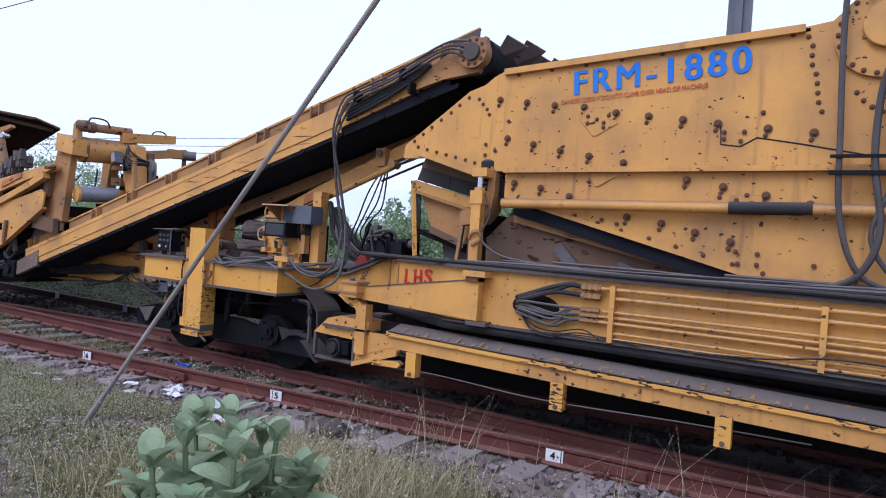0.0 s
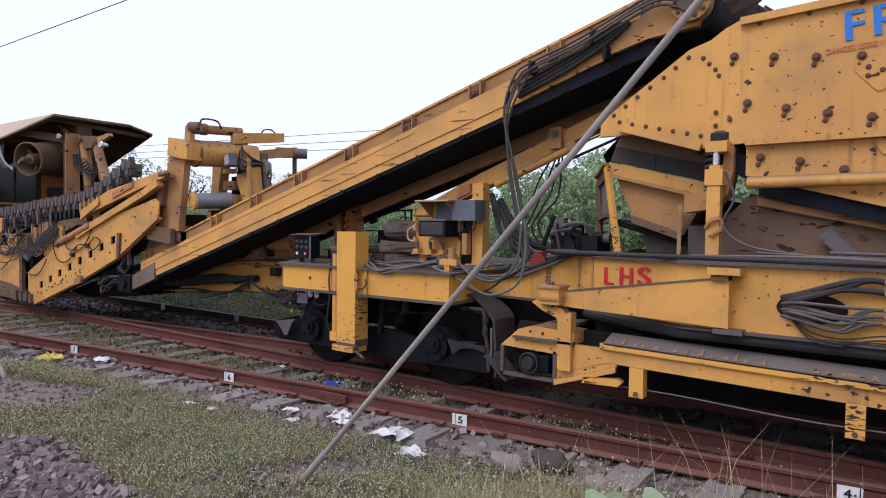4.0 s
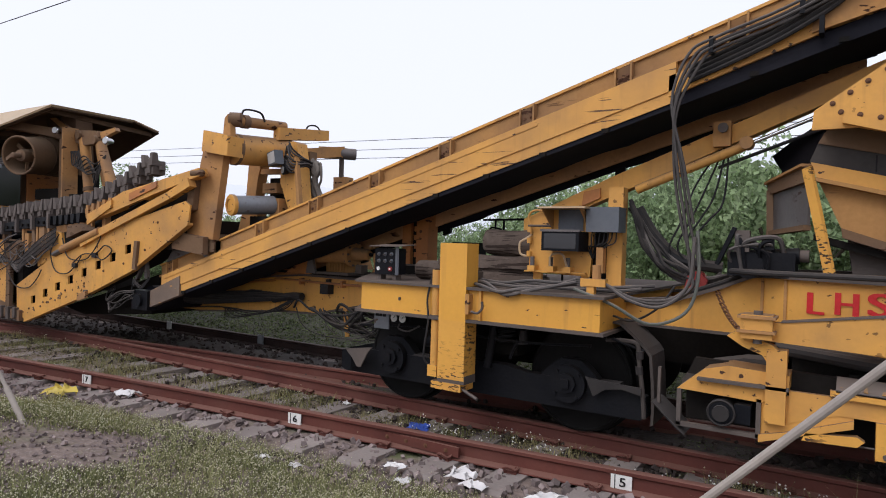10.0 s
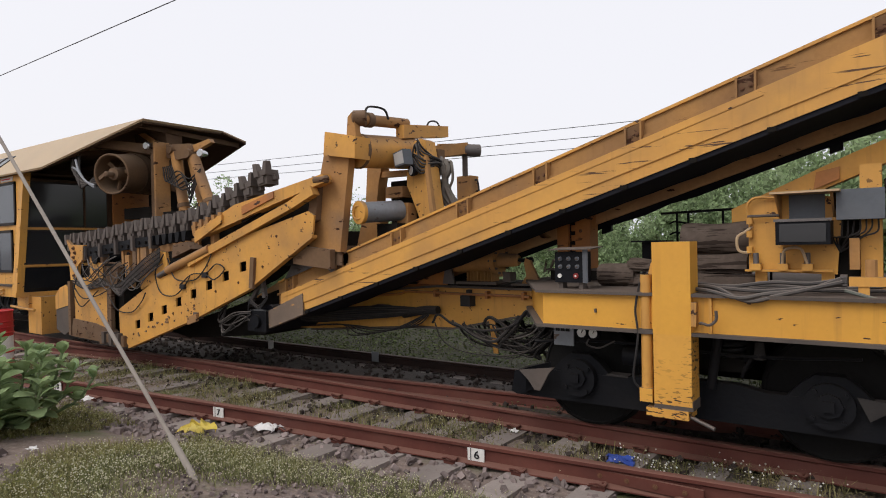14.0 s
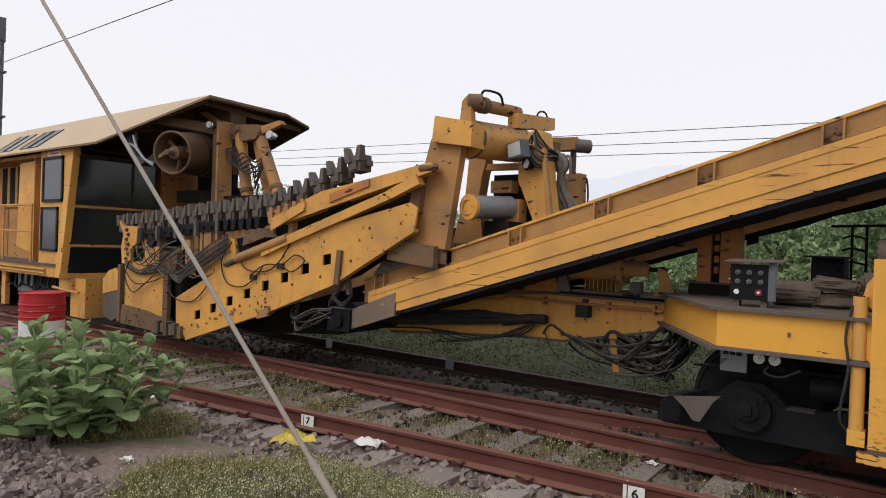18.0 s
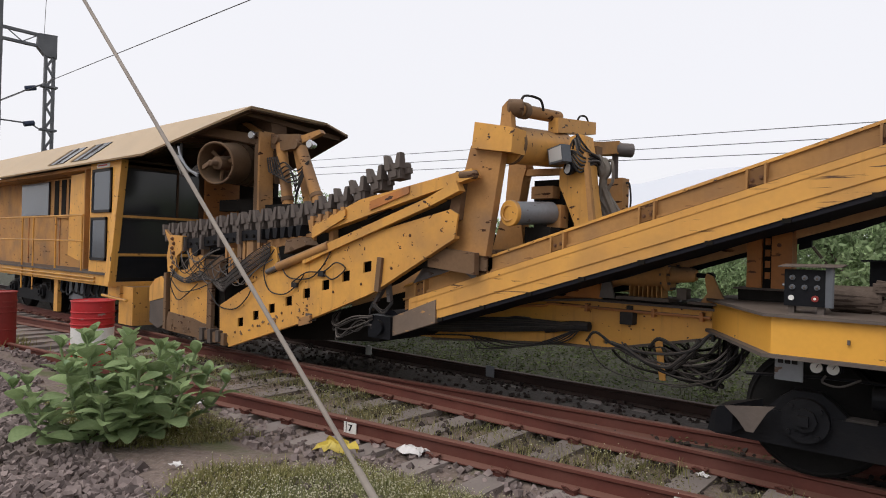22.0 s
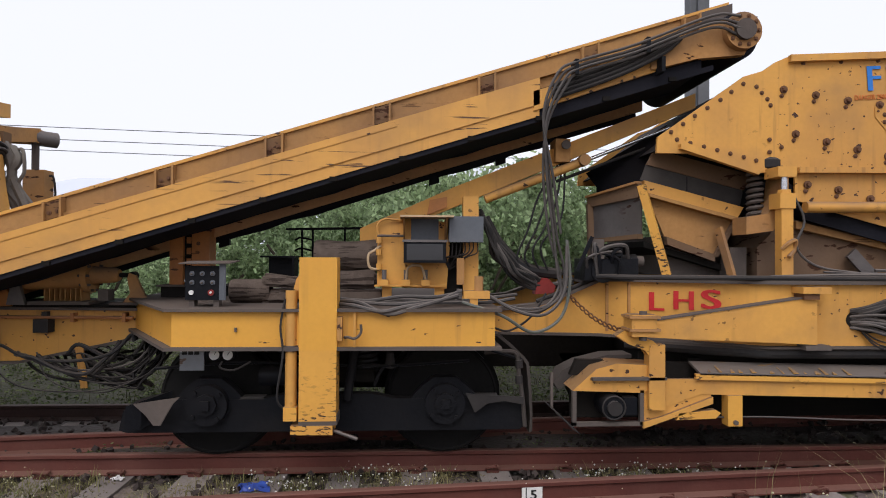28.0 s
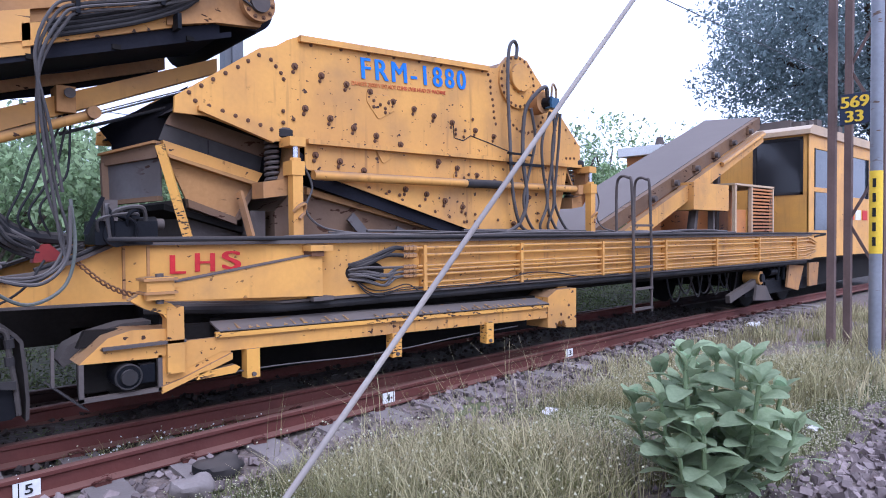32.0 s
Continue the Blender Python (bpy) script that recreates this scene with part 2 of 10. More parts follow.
weed_leaf = paint("dark_weed_leaf", (0.075, 0.10, 0.04), (0.12, 0.14, 0.06), 0.8, scale=1.2, vary=0.55, island=True, bump=0, through_light=0.25)
low_leaf = paint("yellow_green_leaf", (0.20, 0.215, 0.07), (0.28, 0.27, 0.10), 0.8, scale=1.1, vary=0.5, island=True, bump=0, through_light=0.3)
tangle_leaf = paint("dry_tangled_leaf", (0.15, 0.125, 0.065), (0.21, 0.185, 0.10), 0.85, scale=1.0, vary=0.55, island=True, bump=0, through_light=0.25)
grass_dry = paint("dry_grass", (0.46, 0.40, 0.23), (0.32, 0.30, 0.15), 0.85, scale=1.3, vary=0.45, island=True, bump=0, through_light=0.3)
flower = paint("small_pale_flower", (0.46, 0.43, 0.27), (0.56, 0.54, 0.4), 0.8, bump=0)
bark = paint("grey_bark", (0.10, 0.08, 0.065), (0.07, 0.055, 0.045), 0.9, bump=0.5)
stem_mat = paint("pale_green_stem", (0.2, 0.26, 0.13), (0.16, 0.21, 0.11), 0.7)


def glass(name, tint, rough=0.08):
    m = bpy.data.materials.new(name)
    m.use_nodes = True
    p = m.node_tree.nodes["Principled BSDF"]
    p.inputs["Base Color"].default_value = (*tint, 1)
    p.inputs["Roughness"].default_value = rough
    p.inputs["IOR"].default_value = 1.5
    nz = m.node_tree.nodes.new("ShaderNodeTexNoise")
    nz.inputs["Scale"].default_value = 3
    r = m.node_tree.nodes.new("ShaderNodeMapRange")
    r.inputs[3].default_value, r.inputs[4].default_value = rough, rough + 0.2
    m.node_tree.links.new(nz.outputs["Fac"], r.inputs[0])
    m.node_tree.links.new(r.outputs[0], p.inputs["Roughness"])
    return m


dark_glass = glass("tinted_glass", (0.03, 0.03, 0.032), 0.04)
cab_glass = glass("grey_cab_glass", (0.035, 0.045, 0.06))
lens_glass = glass("lamp_glass", (0.5, 0.5, 0.5))


def ground_material():
    m = bpy.data.materials.new("gravel_and_weeds")
    m.use_nodes = True
    n, l = m.node_tree.nodes, m.node_tree.links
    co = n.new("ShaderNodeTexCoord")

    def nz(s, d=6):
        t = n.new("ShaderNodeTexNoise")
        t.inputs["Scale"].default_value, t.inputs["Detail"].default_value = s, d
        l.new(co.outputs["Object"], t.inputs["Vector"])
        return t.outputs["Fac"]

    def mix(f, a, b, lo, hi):
        r = n.new("ShaderNodeMapRange")
        r.inputs[1].default_value, r.inputs[2].default_value = lo, hi
        l.new(f, r.inputs[0])
        k = n.new("ShaderNodeMix")
        k.data_type = "RGBA"
        l.new(r.outputs[0], k.inputs[0])
        for v, i in ((a, 6), (b, 7)):
            if isinstance(v, tuple):
                k.inputs[i].default_value = (*v, 1)
            else:
                l.new(v, k.inputs[i])
        return k.outputs[2]

    vor = n.new("ShaderNodeTexVoronoi")
    vor.inputs["Scale"].default_value = 22
    l.new(co.outputs["Object"], vor.inputs["Vector"])
    soil = mix(nz(14), (0.205, 0.155, 0.132), (0.13, 0.1, 0.085), 0.3, 0.7)
    grit = mix(nz(60), soil, (0.28, 0.23, 0.205), 0.55, 0.75)
    weeds = mix(nz(1.4), grit, (0.10, 0.11, 0.045), 0.52, 0.66)
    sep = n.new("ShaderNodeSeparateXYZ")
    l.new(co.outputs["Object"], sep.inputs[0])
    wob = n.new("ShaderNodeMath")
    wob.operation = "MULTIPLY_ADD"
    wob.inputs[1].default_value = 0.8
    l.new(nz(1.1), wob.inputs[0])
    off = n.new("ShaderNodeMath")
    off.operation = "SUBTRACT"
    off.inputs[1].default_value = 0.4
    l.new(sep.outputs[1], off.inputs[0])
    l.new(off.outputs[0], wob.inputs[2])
    # Dark band under the machine: oil-stained soil with the shade painted in.
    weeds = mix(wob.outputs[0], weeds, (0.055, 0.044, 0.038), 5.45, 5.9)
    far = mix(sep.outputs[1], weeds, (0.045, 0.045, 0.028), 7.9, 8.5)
    out = n["Principled BSDF"]
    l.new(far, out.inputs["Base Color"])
    out.inputs["Roughness"].default_value = 0.95
    bp = n.new("ShaderNodeBump")
    bp.inputs["Strength"].default_value, bp.inputs["Distance"].default_value = 0.7, 0.02
    l.new(vor.outputs["Distance"], bp.inputs["Height"])
    l.new(bp.outputs[0], out.inputs["Normal"])
    return m


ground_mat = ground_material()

# ---- building helpers ----
BASE = {}


def thing(name, label, category, base=(0, 0, 0), group="", kind=""):
    ob = new(name)
    ob.empty_display_size = 0.1
    ob.location = base
    BASE[ob.name] = Vector(base)
    return tagged(ob, label, category, group, kind)


def link_mesh(name, bm, material, base, smooth=35):
    bmesh.ops.translate(bm, verts=bm.verts, vec=-Vector(base))
    bmesh.ops.recalc_face_normals(bm, faces=bm.faces)
    me = bpy.data.meshes.new(name)
    bm.to_mesh(me)
    bm.free()
    me.materials.append(material)
    me.polygons.foreach_set("use_smooth", [True] * len(me.polygons))
    me.set_sharp_from_angle(angle=radians(smooth))
    return new(name, me)


def bevelled(bm, width):
    if width:
        sharp = [e for e in bm.edges if len(e.link_faces) == 2 and e.calc_face_angle(0) > 0.6]
        bmesh.ops.bevel(bm, geom=sharp, offset=width, segments=1, affect="EDGES", clamp_overlap=True)
    return bm


def part(name, bm, material, parent, label="", bevel=0.0):
    base = BASE[parent.name]
    ob = link_mesh(name, bevelled(bm, bevel), material, base)
    ob.parent = parent
    BASE[ob.name] = base
    return tagged(ob, label) if label else ob


def single(name, bm, material, label, category, base=(0, 0, 0), group="", kind="", bevel=0.0):
    ob = link_mesh(name, bevelled(bm, bevel), material, base)
    ob.location = base
    BASE[ob.name] = Vector(base)
    return tagged(ob, label, category, group, kind)


def prism(pts, y0, y1, bm=None):
    """A slab with the outline pts in x and z, from y0 to y1."""
    bm = bm or bmesh.new()
    a = [bm.verts.new((x, y0, z)) for x, z in pts]
    b = [bm.verts.new((x, y1, z)) for x, z in pts]
    bm.faces.new(a)
    bm.faces.new(b[::-1])
    for i in range(len(pts)):
        j = (i + 1) % len(pts)
        bm.faces.new((a[i], b[i], b[j], a[j]))
    return bm


def box(x0, x1, y0, y1, z0, z1, bm=None):
    return prism([(x0, z0), (x1, z0), (x1, z1), (x0, z1)], y0, y1, bm)


def cross(pts, x0, x1, bm=None):
    """A bar with the outline pts in y and z, from x0 to x1."""
    bm = bm or bmesh.new()
    a = [bm.verts.new((x0, y, z)) for y, z in pts]
    b = [bm.verts.new((x1, y, z)) for y, z in pts]
    bm.faces.new(a)
    bm.faces.new(b[::-1])
    for i in range(len(pts)):
        j = (i + 1) % len(pts)
        bm.faces.new((a[i], b[i], b[j], a[j]))
    return bm


def hexa(corners, bm=None):
    """A six-sided block from its four lower and four upper corners, both counter-clockwise."""
    bm = bm or bmesh.new()
    v = [bm.verts.new(c) for c in corners]
    for f in ((3, 2, 1, 0), (4, 5, 6, 7), (0, 1, 5, 4), (1, 2, 6, 5), (2, 3, 7, 6), (3, 0, 4, 7)):
        bm.faces.new([v[i] for i in f])
    return bm


def bar(p, q, w, h, bm=None):
    """A straight bar of w by h from p to q."""
    p, q = Vector(p), Vector(q)
    d = (q - p).normalized()
    s = d.cross(Vector((0, 0, 1)))
    s = s.normalized() if s.length > 1e-4 else Vector((1, 0, 0))
    u = s.cross(d)
    c = [s * a * w / 2 + u * b * h / 2 for a, b in ((-1, -1), (1, -1), (1, 1), (-1, 1))]
    return hexa([p + k for k in c] + [q + k for k in c], bm)


def rod(p, q, r, n=14, r2=None, bm=None):
    """A round bar or cone from p to q."""
    bm = bm or bmesh.new()
    p, q = Vector(p), Vector(q)
    d = q - p
    m = Matrix.Translation((p + q) / 2) @ d.to_track_quat("Z", "Y").to_matrix().to_4x4()
    bmesh.ops.create_cone(bm, cap_ends=True, segments=n, radius1=r, radius2=r if r2 is None else r2, depth=d.length, matrix=m)
    return bm


def smooth_line(points, steps=5):
    p = [Vector(v) for v in points]
    p = [p[0] * 2 - p[1]] + p + [p[-1] * 2 - p[-2]]
    out = []
    for i in range(1, len(p) - 2):
        a, b, c, d = p[i - 1:i + 3]
        for k in range(steps):
            t = k / steps
            out.append(0.5 * (2 * b + (c - a) * t + (2 * a - 5 * b + 4 * c - d) * t * t + (3 * b - a - 3 * c + d) * t ** 3))
    return out + [p[-2]]


def tube(points, r, n=7, steps=5, bm=None):
    """A hose or bent pipe through the points."""
    bm = bm or bmesh.new()
    line = smooth_line(points, steps) if steps > 1 else [Vector(v) for v in points]
    rings, side = [], None
    for i, v in enumerate(line):
        d = (line[min(i + 1, len(line) - 1)] - line[max(i - 1, 0)]).normalized()
        if side is None:
            side = d.orthogonal().normalized()
        side = (side - d * side.dot(d)).normalized()
        up = d.cross(side)
        rings.append([bm.verts.new(v + (side * math.cos(k * math.tau / n) + up * math.sin(k * math.tau / n)) * r) for k in range(n)])
    for a, b in zip(rings, rings[1:]):
        for k in range(n):
            bm.faces.new((a[k], a[(k + 1) % n], b[(k + 1) % n], b[k]))
    bm.faces.new(rings[0][::-1])
    bm.faces.new(rings[-1])
    return bm


def plate(outline, holes, y0, y1):
    """A flat plate with the outline and the holes in x and z."""
    bm = bmesh.new()
    edges = []
    for loop in (outline, *holes):
        v = [bm.verts.new((x, y0, z)) for x, z in loop]
        edges += [bm.edges.new((v[i], v[(i + 1) % len(v)])) for i in range(len(v))]
    got = bmesh.ops.triangle_fill(bm, use_beauty=True, use_dissolve=False, edges=edges)
    faces = [f for f in got["geom"] if isinstance(f, bmesh.types.BMFace)]
    ext = bmesh.ops.extrude_face_region(bm, geom=faces)
    bmesh.ops.translate(bm, verts=[v for v in ext["geom"] if isinstance(v, bmesh.types.BMVert)], vec=(0, y1 - y0, 0))
    return bm


def lathe(p, q, profile, n=28):
    """A turned body from p towards q; profile gives how far along the axis and the radius."""
    bm = bmesh.new()
    p, q = Vector(p), Vector(q)
    d = (q - p).normalized()
    s = d.orthogonal().normalized()
    u = d.cross(s)
    rings = [[bm.verts.new(p.lerp(q, f) + (s * math.cos(k * math.tau / n) + u * math.sin(k * math.tau / n)) * r) for k in range(n)] for f, r in profile]
    for a, b in zip(rings, rings[1:]):
        for k in range(n):
            bm.faces.new((a[k], a[(k + 1) % n], b[(k + 1) % n], b[k]))
    bm.faces.new(rings[0][::-1])
    bm.faces.new(rings[-1])
    return bm


def spring_coil(x, y, z0, z1, r, wire, turns=6, bm=None):
    pts = [(x + r * math.cos(a * math.tau / 10), y + r * math.sin(a * math.tau / 10), z0 + (z1 - z0) * a / (10 * turns)) for a in range(10 * turns + 1)]
    return tube(pts, wire, 6, 1, bm)


def lettering(text, x, y, z, width, height, material, parent, name="lettering", tilt=0.0, face=None, bold=0.05, spacing=1.0):
    """Raised writing that faces the near side, its lower left corner at x, z."""
    cu = bpy.data.curves.new(name, "FONT")
    cu.body, cu.extrude, cu.space_character = text, 0.0025, spacing
    tmp = new(name, cu)
    bpy.context.view_layer.update()
    me = bpy.data.meshes.new_from_object(tmp.evaluated_get(bpy.context.evaluated_depsgraph_get()))
    bpy.data.objects.remove(tmp)
    xs, ys = [v.co.x for v in me.vertices], [v.co.y for v in me.vertices]
    w, h = max(xs) - min(xs), max(ys) - min(ys)
    m = Matrix.Translation(Vector((x, y, z)) - BASE[parent.name]) @ (face or Matrix.Rotation(radians(-tilt), 4, "Y")) @ Matrix.Rotation(radians(90), 4, "X") @ Matrix.Diagonal((width / w, height / h, 1, 1)) @ Matrix.Translation((-min(xs), -min(ys), 0))
    if bold:
        bm = bmesh.new()
        for k, dx in enumerate((0, 0.4, -0.4, 0.8, -0.8)):
            twin = me.copy()
            twin.transform(Matrix.Translation((dx * bold, 0, 0.0005 * k)))
            bm.from_mesh(twin)
            bpy.data.meshes.remove(twin)
        bm.to_mesh(me)
        bm.free()
    me.transform(m)
    me.materials.append(material)
    ob = new(name, me)
    ob.parent = parent
    BASE[ob.name] = BASE[parent.name]
    return ob


def bolt_mesh(r=0.022, h=0.02):
    bm = bmesh.new()
    rod((0, 0, 0), (0, -h * 0.35, 0), r * 1.75, 10, bm=bm)
    rod((0, -h * 0.4, 0), (0, -h, 0), r, 6, bm=bm)
    return bm


def shared(name, mesh, parent, place, label=""):
    """One more object on a mesh that alike pieces share."""
    ob = new(name, mesh)
    ob.parent = parent
    ob.location = Vector(place) - BASE[parent.name]
    BASE[ob.name] = BASE[parent.name]
    return ob


def mesh_only(bm, material, name="piece"):
    bmesh.ops.recalc_face_normals(bm, faces=bm.faces)
    me = bpy.data.meshes.new(name)
    bm.to_mesh(me)
    bm.free()
    me.materials.append(material)
    return me


rusty_bolt = paint("rusty_bolt_steel", (0.19, 0.095, 0.05), (0.11, 0.06, 0.04), 0.7)
bolt_big = mesh_only(bolt_mesh(0.018, 0.035), rusty_bolt, "bolt")
bolt_small = mesh_only(bolt_mesh(0.0105, 0.014), rusty_bolt, "bolt")

# ---- ground and track ----
NEAR_RAIL, FAR_RAIL = 5.77, 7.513


def branch(x):
    """How far the diverging rail stands from the near rail of the straight track."""
    u = x - 1.59
    return max(0.77 - 0.088 * u + 0.00215 * u * u if u > -6 else 1.375 - 0.114 * (u + 6), 0.0)


def ground_z(x, y):
    s = min(max((4.5 - y) / 1.9, 0), 1)
    s = s * s * (3 - 2 * s)
    z = -0.235 + 0.28 * s
    if y > 8.6:
        z += 0.25 * min((y - 8.6) / 3, 1)
    z += 0.14 * math.exp(-((x + 2.6) ** 2 + (y - 2.7) ** 2) / 0.5) + 0.10 * math.exp(-((x - 1.9) ** 2 + (y - 2.6) ** 2) / 0.4)
    if 4.3 < y < 5.75:
        z = max(z, -0.19) + 0.035 * noise.noise((x * 1.7, y * 2.3, 9)) * min((y - 4.3) * 4, 1) * min((5.75 - y) * 6, 1)
    if 5.82 < y < 7.46:
        z = max(z, -0.15) + 0.03 * noise.noise((x * 1.9, y * 2.6, 4))
    soft = 0.05 if y < 4.4 or y > 8.8 else 0.018
    return z + soft * noise.noise((x * 0.9, y * 0.9, 0)) + 0.25 * soft * noise.noise((x * 4, y * 4, 3))


def build_ground():
    xs = [-1500, -600, -250, -120, -60, -34, -24] + [i * 0.25 for i in range(-72, 81)] + [24, 34, 60, 120, 250, 600, 1500]
    ys = [-1500, -400, -100, -30, -10, -4] + [i * 0.25 for i in range(-8, 56)] + [17, 22, 34, 60, 120, 300, 800, 2500]
    verts = [(x, y, ground_z(x, y)) for y in ys for x in xs]
    w = len(xs)
    faces = [(r * w + c, r * w + c + 1, (r + 1) * w + c + 1, (r + 1) * w + c) for r in range(len(ys) - 1) for c in range(w - 1)]
    me = bpy.data.meshes.new("ground")
    me.from_pydata(verts, [], faces)
    me.polygons.foreach_set("use_smooth", [True] * len(me.polygons))
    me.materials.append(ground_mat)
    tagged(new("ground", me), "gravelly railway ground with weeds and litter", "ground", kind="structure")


build_ground()

RAIL = [(-0.068, -0.16), (0.068, -0.16), (0.068, -0.15), (0.012, -0.128), (0.009, -0.045), (0.034, -0.03), (0.034, -0.006), (0.026, 0.0),
        (-0.026, 0.0), (-0.034, -0.006), (-0.034, -0.03), (-0.009, -0.045), (-0.012, -0.128), (-0.068, -0.15)]


def rail(name, line, material, label):
    """A flat-bottomed rail along points in x and y."""
    bm = bmesh.new()
    rings = []
    for i, (x, y) in enumerate(line):
        a, b = line[max(i - 1, 0)], line[min(i + 1, len(line) - 1)]
        d = Vector((b[0] - a[0], b[1] - a[1], 0)).normalized()
        s = Vector((-d.y, d.x, 0))
        rings.append([bm.verts.new(Vector((x, y, 0)) + s * u + Vector((0, 0, z))) for u, z in RAIL])
    n = len(RAIL)
    for p, q in zip(rings, rings[1:]):
        for k in range(n):
            bm.faces.new((p[k], p[(k + 1) % n], q[(k + 1) % n], q[k]))
    bm.faces.new(rings[0])
    bm.faces.new(rings[-1][::-1])
    return single(name, bm, material, label, "rail", kind="structure", group="rails of the turnout")


steps = [-60, -40, -30, -24] + list(range(-20, 15))
rail("rail_near", [(x, NEAR_RAIL) for x in (-80, -20, 0, 20, 80)], rail_rust, "rusty running rail under the near wheels of the machine")
rail("rail_far", [(x, FAR_RAIL) for x in (-80, -20, 0, 20, 80)], rail_dark, "dark oily running rail under the far side of the machine")
diverging_rail = rail("rail_branch_outer", [(x, NEAR_RAIL - branch(x)) for x in steps], rail_rust, "rusty diverging rail with numbered white marks on its web")
rail("rail_branch_inner", [(x, FAR_RAIL - branch(x)) for x in steps], rail_rust, "rusty inner rail of the diverging track between weeds")

# fishplate joints of the diverging rail
for x in (-0.1, 4.9):
    y = NEAR_RAIL - branch(x) - 0.03
    joint = thing("fishplate", "rusty bolted fishplate joining two rail lengths", "fishplate", (x, y, -0.09), "fishplates on the diverging rail")
    part("joint_plate", prism([(x - 0.42, -0.13), (x + 0.42, -0.13), (x + 0.42, -0.05), (x - 0.42, -0.05)], y - 0.012, y + 0.015), rail_rust, joint, bevel=0.006)
    for k in range(4):
        shared("bolt", bolt_small, joint, (x - 0.3 + 0.2 * k, y - 0.012, -0.09))

# white station marks on the rail's web
for text, x in (("3", 7.67), ("4", 4.57), ("5", 1.59), ("6", -1.40), ("7", -4.39), ("8", -7.3)):
    y = NEAR_RAIL - branch(x) - 0.028
    a = math.atan2(branch(x - 1) - branch(x + 1), 2)
    mark = thing("rail_mark", "white painted mark with a black number on the rail", "rail mark", (x, y, -0.085), "numbered marks along the rail")
    turn = Matrix.Rotation(a, 4, "Z")
    bm = box(-0.075, 0.075, -0.004, 0.004, -0.052, 0.052)
    me = mesh_only(bm, white, "mark_plate")
    me.transform(turn)
    ob = shared("mark_plate", me, mark, (x, y, -0.085))
    side_ = 0.058 if text == "4" else -0.045
    p = turn @ Vector((-0.034 if text == "4" else -0.012, -0.006, -0.03))
    lettering(text, x + p.x, y + p.y, -0.085 + p.z, 0.042, 0.062, letter_black, mark, "number", face=turn, bold=0.02)
    for nm, z0, z1, m_ in (("stroke", -0.05, 0.05, letter_black), ("chalk_tick", 0.054, 0.085, white)):
        me = mesh_only(box(side_ - 0.0035, side_ + 0.0035, -0.006, -0.003, z0, z1), m_, nm)
        me.transform(turn)
        shared(nm, me, mark, (x, y, -0.085))

# far rail plates
for x in (-7.4, -5.0):
    single("rail_tag", bevelled(box(x - 0.07, x + 0.07, FAR_RAIL - 0.05, FAR_RAIL - 0.045, -0.12, 0.03), 0.002), white if x < -7 else galvanized,
           "small pale tag fixed to the far rail", "tag", (x, FAR_RAIL - 0.05, -0.1), "tags on the far rail")


def build_sleepers():
    track = thing("sleepers", "concrete turnout sleepers half sunk in ballast", "sleepers", (0, 6, -0.3), kind="structure")
    clip_bm = tube([(-0.05, 0.0, 0.0), (-0.05, -0.06, 0.03), (0.0, -0.075, 0.045), (0.04, -0.05, 0.02), (0.05, 0.0, 0.03), (0.02, 0.03, 0.015)], 0.011, 6, 3)
    box(-0.05, 0.05, -0.05, 0.0, -0.02, 0.012, clip_bm)
    clip = mesh_only(clip_bm, rail_rust, "rail_clip")
    for i in range(58):
        x = -17.8 + i * 0.6 + random.uniform(-0.03, 0.03)
        off = min(branch(x), 2.2)
        y0 = NEAR_RAIL - off - 0.52 + random.uniform(-0.05, 0.05)
        y1 = 8.05
        z = -0.165 + random.uniform(-0.006, 0.004)
        bm = cross([(y0, z - 0.16), (y0, z - 0.03), (y0 + 0.03, z), (y1, z), (y1, z - 0.16)], x - 0.125, x + 0.125)
        part("sleeper", bm, concrete, track, bevel=0.012)
        for y, s in ((NEAR_RAIL - off - 0.06, 1), (NEAR_RAIL - 0.06, 1)):
            ob = shared("rail_clip", clip, track, (x + random.uniform(-0.02, 0.02), y, -0.15))
            ob.rotation_euler = (0, 0, random.uniform(-0.2, 0.2))


build_sleepers()

# ---- the screening wagon: frame, decks, pipes ----
grime = paint("oily_grey_grime", (0.047, 0.043, 0.041), (0.03, 0.027, 0.027), 0.75, chip=(0.13, 0.075, 0.045), chips=0.06, chip_scale=(5, 9, 9), dust=(0.085, 0.075, 0.07), dusty=0.3)
SIDE = 5.22          # near face of the main beam
NECK = 5.80          # near face of the narrow neck over the bogie
MID = 6.64           # centre line of the track


def far(y):
    return 2 * MID - y


def curtain(line, thick, bm=None):
    """A plate that stands along a plan line; each station gives x, y, its lower and its upper edge."""
    bm = bm or bmesh.new()
    rings = [[bm.verts.new(v) for v in ((x, y, z0), (x, y + thick, z0), (x, y + thick, z1), (x, y, z1))] for x, y, z0, z1 in line]
    for p, q in zip(rings, rings[1:]):
        for k in range(4):
            bm.faces.new((p[k], q[k], q[(k + 1) % 4], p[(k + 1) % 4]))
    bm.faces.new(rings[0][::-1])
    bm.faces.new(rings[-1])
    return bm


wagon = thing("screening_wagon", "long yellow steel wagon frame of a ballast cleaning machine", "rail wagon", (4, MID, 0.9))
